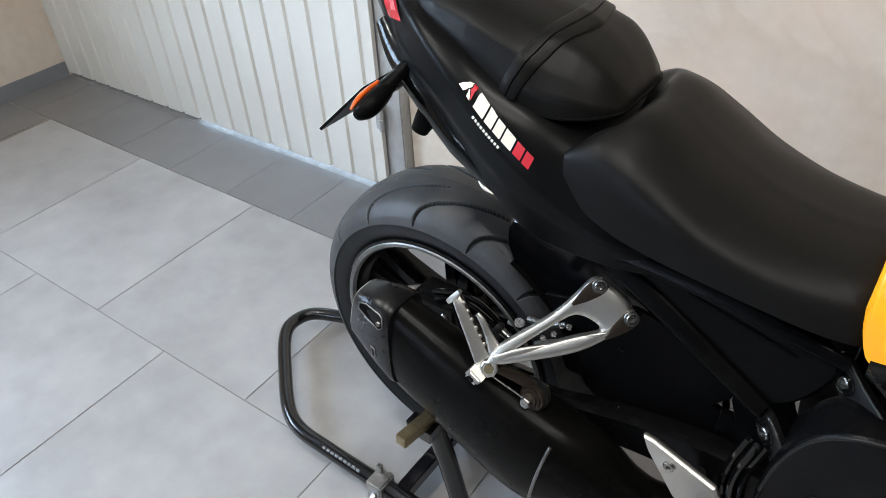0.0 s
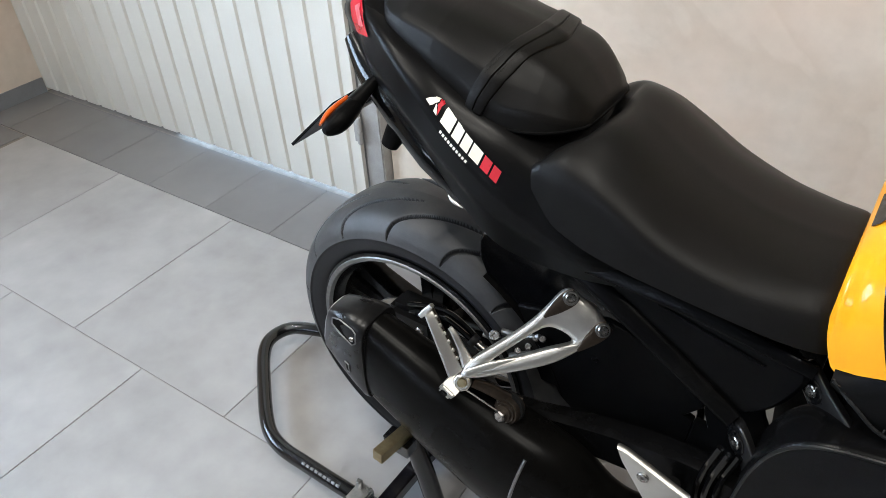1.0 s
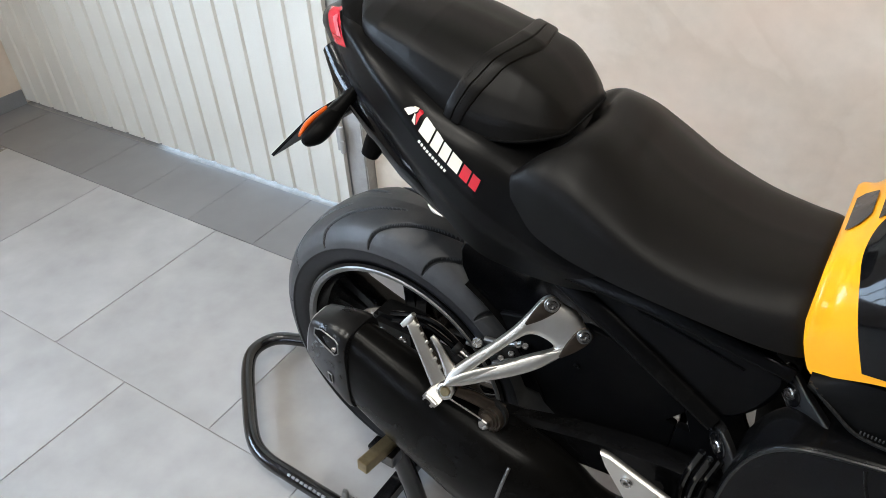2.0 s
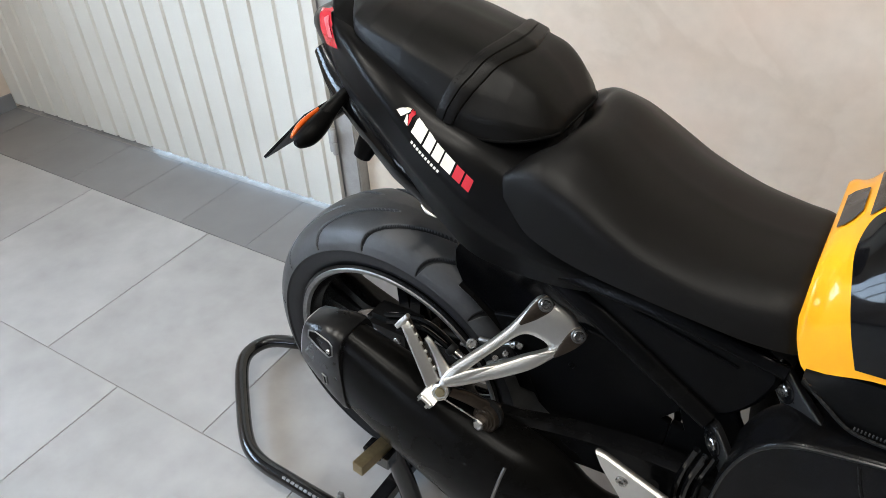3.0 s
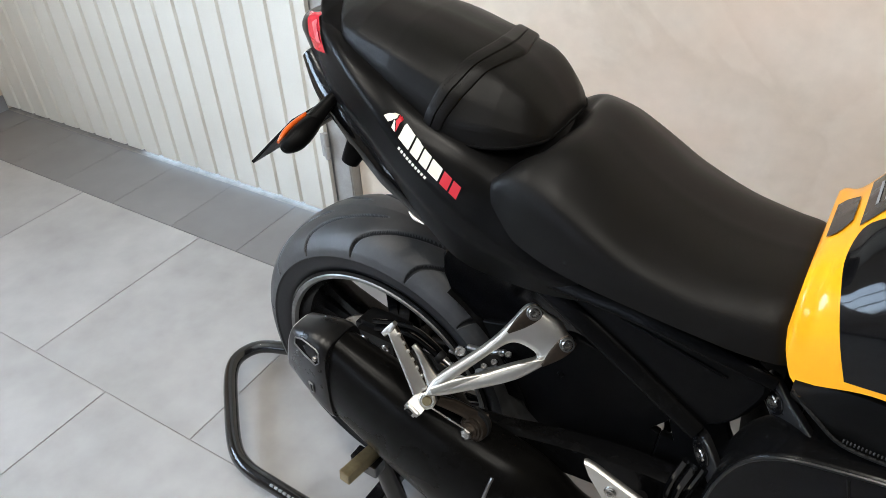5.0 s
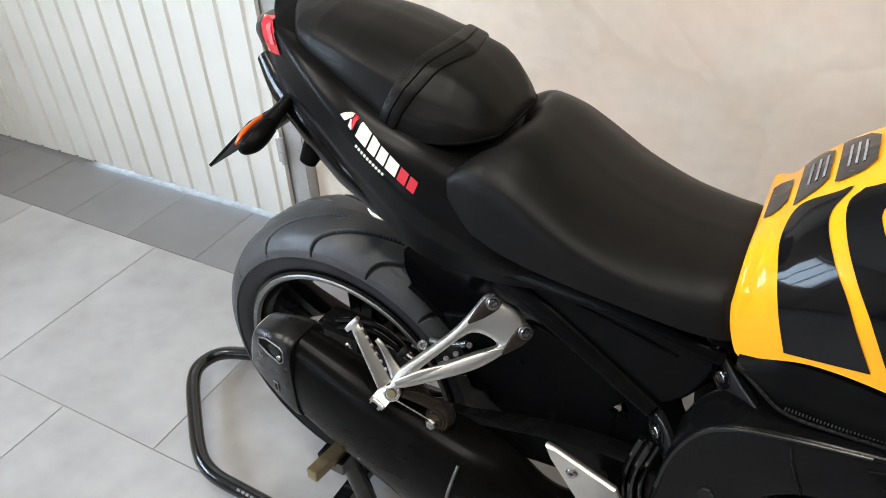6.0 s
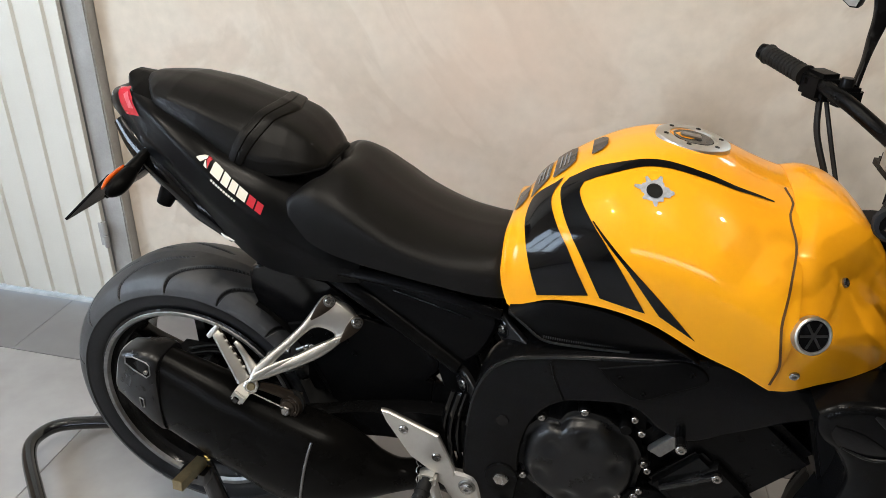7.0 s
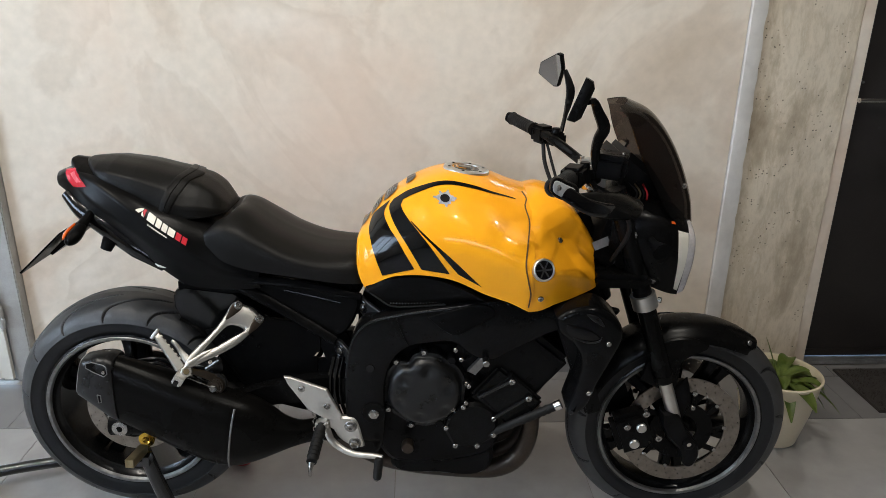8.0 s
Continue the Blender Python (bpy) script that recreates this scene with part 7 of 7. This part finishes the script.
clocks = part("instrument_panel", box_bm(-0.045, -0.095, -0.028, 0.045, 0.095, 0.028, 0.016, m=Matrix.Translation((1.252, 0, 1.022)) @ pose(0, 0, 0, 0, 38, 0)), M_PLASTIC, bike, "black instrument panel")
part("dial", turned([(0, 0.004), (0.036, 0.004), (0.040, 0.0)], 32, (1.236, 0.03, 1.044), (-0.62, 0, 0.78)), M_DECAL, clocks)
part("cowl_stay", plate([(1.235, 0.935), (1.240, 1.035), (1.300, 1.030), (1.370, 0.935)], -0.050, 0.050, 0.006), M_PLASTIC, bike)

for k in range(9):
    x, y, z = 1.262 + 0.012 * (k % 4), -0.060 + 0.014 * (k % 5), 0.985 + 0.009 * (k % 3)
    part("connector", box_bm(x, y, z, x + 0.010, y + 0.008, z + 0.012, 0.0015), (M_BRASS, M_PLASTIC, M_RIM)[k % 3], clocks)
for k, m in enumerate((M_SOFT_RUBBER, M_BRASS, M_SOFT_RUBBER, M_RED)):
    part("lead", tube([(1.255 + 0.010 * k, -0.055, 0.985), (1.272 + 0.008 * k, -0.075, 0.962), (1.262 + 0.012 * k, -0.062, 0.935)], 0.0022, 6, 12), m, clocks)


def screen_bm():
    mid = [(1.436, 0.868), (1.422, 0.940), (1.392, 1.020), (1.350, 1.095), (1.300, 1.150), (1.244, 1.176)]
    wide = [0.060, 0.118, 0.128, 0.122, 0.104, 0.070]
    back = [0.030, 0.085, 0.105, 0.100, 0.070, 0.030]
    rows = []
    rowdata = [np.array((*m, w, b)) for m, w, b in zip(mid, wide, back)]
    for x, z, w, b in spline(rowdata, 26):
        rows.append([(x - b * abs(t) ** 2.0, w * t, z - 0.012 * abs(t) ** 2) for t in np.linspace(-1, 1, 21)])
    bm = skin(rows, closed=False)
    bmesh.ops.recalc_face_normals(bm, faces=bm.faces)
    bmesh.ops.solidify(bm, geom=bm.faces[:], thickness=0.003)
    return bm


screen = part("windscreen", screen_bm(), M_SMOKE, bike, "dark smoked acrylic windscreen", sharp=60)
for s in (-1, 1):
    bolt(screen, 1.378, s * 0.085, 0.985, 0.007, 0.004, (0.7, s * 0.6, 0.2))
    fi = part("front_indicator", tube([(1.30, s * 0.105, 0.865), (1.302, s * 0.15, 0.862), (1.304, s * 0.205, 0.862)], [0.009, 0.010, 0.022], 14, 12, flat=0.7), M_PLASTIC, bike, "black front indicator")

# gloss disc of the horn and reflectors behind the fork
part("horn", turned([(0, 0.01), (0.034, 0.01), (0.040, 0.0), (0.040, -0.02)], 28, (1.20, -0.07, 0.625), (0.6, -0.8, 0)), M_DARK_METAL, bike)

# ---- paddock stand ----
stand = thing("paddock_stand", "black tubular paddock stand under the swingarm", "paddock stand")
hoop_pts = [(0.150, -0.238, 0.040), (-0.045, -0.237, 0.042), (-0.200, -0.239, 0.044), (-0.285, -0.237, 0.045), (-0.345, -0.215, 0.046), (-0.440, -0.138, 0.048), (-0.520, -0.062, 0.050), (-0.544, -0.015, 0.050), (-0.528, 0.036, 0.050), (-0.465, 0.070, 0.050), (-0.330, 0.112, 0.050), (-0.200, 0.150, 0.050), (0.150, 0.200, 0.040)]
hoop = part("hoop", tube(hoop_pts, 0.0165, 18, 90), M_STAND, stand, "gloss black bent steel tube")
for k in range(9):
    x = -0.205 + 0.012 * k
    part("label_bar", tube([(x, -0.2470, 0.0575), (x + 0.008, -0.2470, 0.0575)], 0.0032, 6), M_GREY_PLATE, hoop)
clampb = part("tube_clamp", box_bm(-0.072, -0.262, 0.022, -0.032, -0.214, 0.066, 0.004), M_ZINC, stand, "zinc plated tube clamp")
bolt(clampb, -0.052, -0.262, 0.030, 0.009, 0.010, (-0.2, -0.6, -0.1), M_ZINC)
bolt(clampb, -0.062, -0.226, 0.068, 0.007, 0.016, (0, 0.1, 1), M_ZINC)
part("sleeve", tube([(-0.030, -0.237, 0.042), (0.20, -0.237, 0.040)], 0.0195, 18), M_STAND, stand)
part("cross_bar", box_bm(-0.018, -0.225, 0.030, 0.012, 0.190, 0.060, 0.003), M_STAND, stand, "grey-black square cross bar")
for s in (-1, 1):
    y = -0.205 if s < 0 else 0.205
    leg = part("upright", tube([(0.072, y, 0.322), (0.100, y, 0.215), (0.165, y - 0.02 * s * -1, 0.045)], [0.017, 0.018, 0.018], 16), M_STAND, stand, "black steel upright")
    cradle = part("hook", plate([(0.048, 0.300), (0.046, 0.326), (0.058, 0.326), (0.060, 0.316), (0.086, 0.316), (0.088, 0.328), (0.100, 0.328), (0.098, 0.300)], y - 0.034 * s * -1 - 0.006, y - 0.034 * s * -1 + 0.022, 0.002), M_STAND, leg, "black bobbin hook")
    stub = part("sleeve_bar", box_bm(-0.0105, -0.0375, -0.0105, 0.0105, 0.0375, 0.0105, 0.001, m=Matrix.Translation((0.078, s * 0.255, 0.340)) @ pose(0, 0, 0, s * 6, 0, s * 4)), M_BRASS, leg, "square zinc-yellow steel bar")
    part("wheel", turned([(0.008, -0.012), (0.034, -0.012), (0.038, -0.008), (0.038, 0.008), (0.034, 0.012), (0.008, 0.012)], 30, (0.195, s * 0.17, 0.038)), M_RED if s > 0 else M_SOFT_RUBBER, stand, "red plastic roller" if s > 0 else "black rubber roller")

# ---- potted plant ----
PC = ROOM @ Vector((1.945, 0.285, 0))
plant = thing("potted_plant", "green leafy plant in a white plastic pot", "potted plant", PC)
pot = part("pot", turned([(0.0, 0.0), (0.078, 0.0), (0.086, 0.006), (0.112, 0.12), (0.128, 0.228), (0.132, 0.236), (0.132, 0.244), (0.126, 0.246), (0.122, 0.238), (0.118, 0.19), (0.0, 0.19)], 56, axis=(0, 0, 1)), M_POT, plant, "white tapered plastic pot")
soil = turned([(0.0, 0.196), (0.06, 0.198), (0.118, 0.193)], 30, axis=(0, 0, 1))
part("soil", soil, M_SOIL, plant)


def leaf_bm(base, heading, length, width, rise, droop):
    rows = []
    for k in range(9):
        t = k / 8
        c = Vector(base) + Vector((math.cos(heading), math.sin(heading), 0)) * length * t + Vector((0, 0, rise * t - droop * t * t))
        w = width * math.sin(math.pi * min(t * 0.93 + 0.05, 1)) ** 0.8
        side = Vector((-math.sin(heading), math.cos(heading), 0))
        rows.append([c - side * w + Vector((0, 0, 0.25 * w)), c - side * w * 0.5, c - Vector((0, 0, 0.15 * w)), c + side * w * 0.5, c + side * w + Vector((0, 0, 0.25 * w))])
    bm = skin(rows, closed=False)
    bmesh.ops.solidify(bm, geom=bm.faces[:], thickness=0.0008)
    return bm


lr = random.Random(7)
for k in range(26):
    h = k * 2.399 + lr.uniform(-0.3, 0.3)
    r0 = lr.uniform(0.0, 0.05)
    part("leaf", leaf_bm((r0 * math.cos(h), r0 * math.sin(h), 0.20 + lr.uniform(0, 0.02)), h, lr.uniform(0.08, 0.16), lr.uniform(0.015, 0.028), lr.uniform(0.07, 0.17), lr.uniform(0.06, 0.17)), M_LEAF, plant)
for h, l, w, ri, dr in ((0.15, 0.19, 0.016, 0.10, 0.17), (-0.35, 0.20, 0.014, 0.08, 0.16), (2.6, 0.06, 0.009, 0.17, 0.02), (0.6, 0.17, 0.018, 0.11, 0.14)):
    part("leaf", leaf_bm((0, 0, 0.205), h, l, w, ri, dr), M_LEAF, plant)


# ---- floor tiles, last ----
def tile_mesh(name, w, d, mat):
    ob = part(name, box_bm(-w / 2, -d / 2, -0.010, w / 2, d / 2, 0.0, 0.0005), mat)
    me = ob.data
    bpy.data.objects.remove(ob)
    return me


BIG = tile_mesh("tile", TILE - 0.0022, TILE - 0.0022, M_TILE)
SMALL = tile_mesh("tile", 0.2965 - 0.0012, 0.289 - 0.001, M_TILE_DARK)


def lay(mesh, x, y):
    ob = new("tile", mesh)
    ob.parent = floor
    ob.location = (x, y, random.uniform(-0.0003, 0.0003))


def cut_tile(x0, y0, x1, y1, mat):
    ob = part("tile", box_bm(x0, y0, -0.010, x1, y1, 0.0, 0.0005), mat, floor)
    return ob


for row in range(9):
    y = ROW - TILE / 2 - TILE * row
    first = -1.6805 if row % 2 == 0 else -1.39
    for k in range(-2, 11):
        x = first + TILE / 2 + TILE * k
        if y - TILE / 2 < Y0:
            continue
        a, b = max(x - TILE / 2, X0 + 0.310), min(x + TILE / 2, X1)
        if b - a < 0.03:
            continue
        if b - a > TILE - 0.001:
            lay(BIG, x, y)
        else:
            cut_tile(a + 0.0011, y - TILE / 2 + 0.0011, b - 0.0011, y + TILE / 2 - 0.0011, M_TILE)
for k in range(-5, 17):
    x = -1.0785 + 0.2965 * k
    if X0 < x - 0.14 and x + 0.14 < X1:
        lay(SMALL, x, ROW + 0.289 / 2 + 0.001)
cut_tile(X0 + 0.0015, ROW + 0.0015, X0 + 0.184, ROW + 0.289, M_TILE_DARK)
for k in range(16):
    y0 = ROW - 0.002 - 0.2965 * (k + 1)
    cut_tile(X0 + 0.0015, y0, X0 + 0.308, y0 + 0.2935, M_TILE_DARK)
for k in range(15):
    x0 = -0.62 + 0.3025 * k
    cut_tile(x0, ROW + 0.2925, min(x0 + 0.2995, X1), YW + 0.03 if x0 < 1.8 else YW + 0.028, M_TILE_DARK)
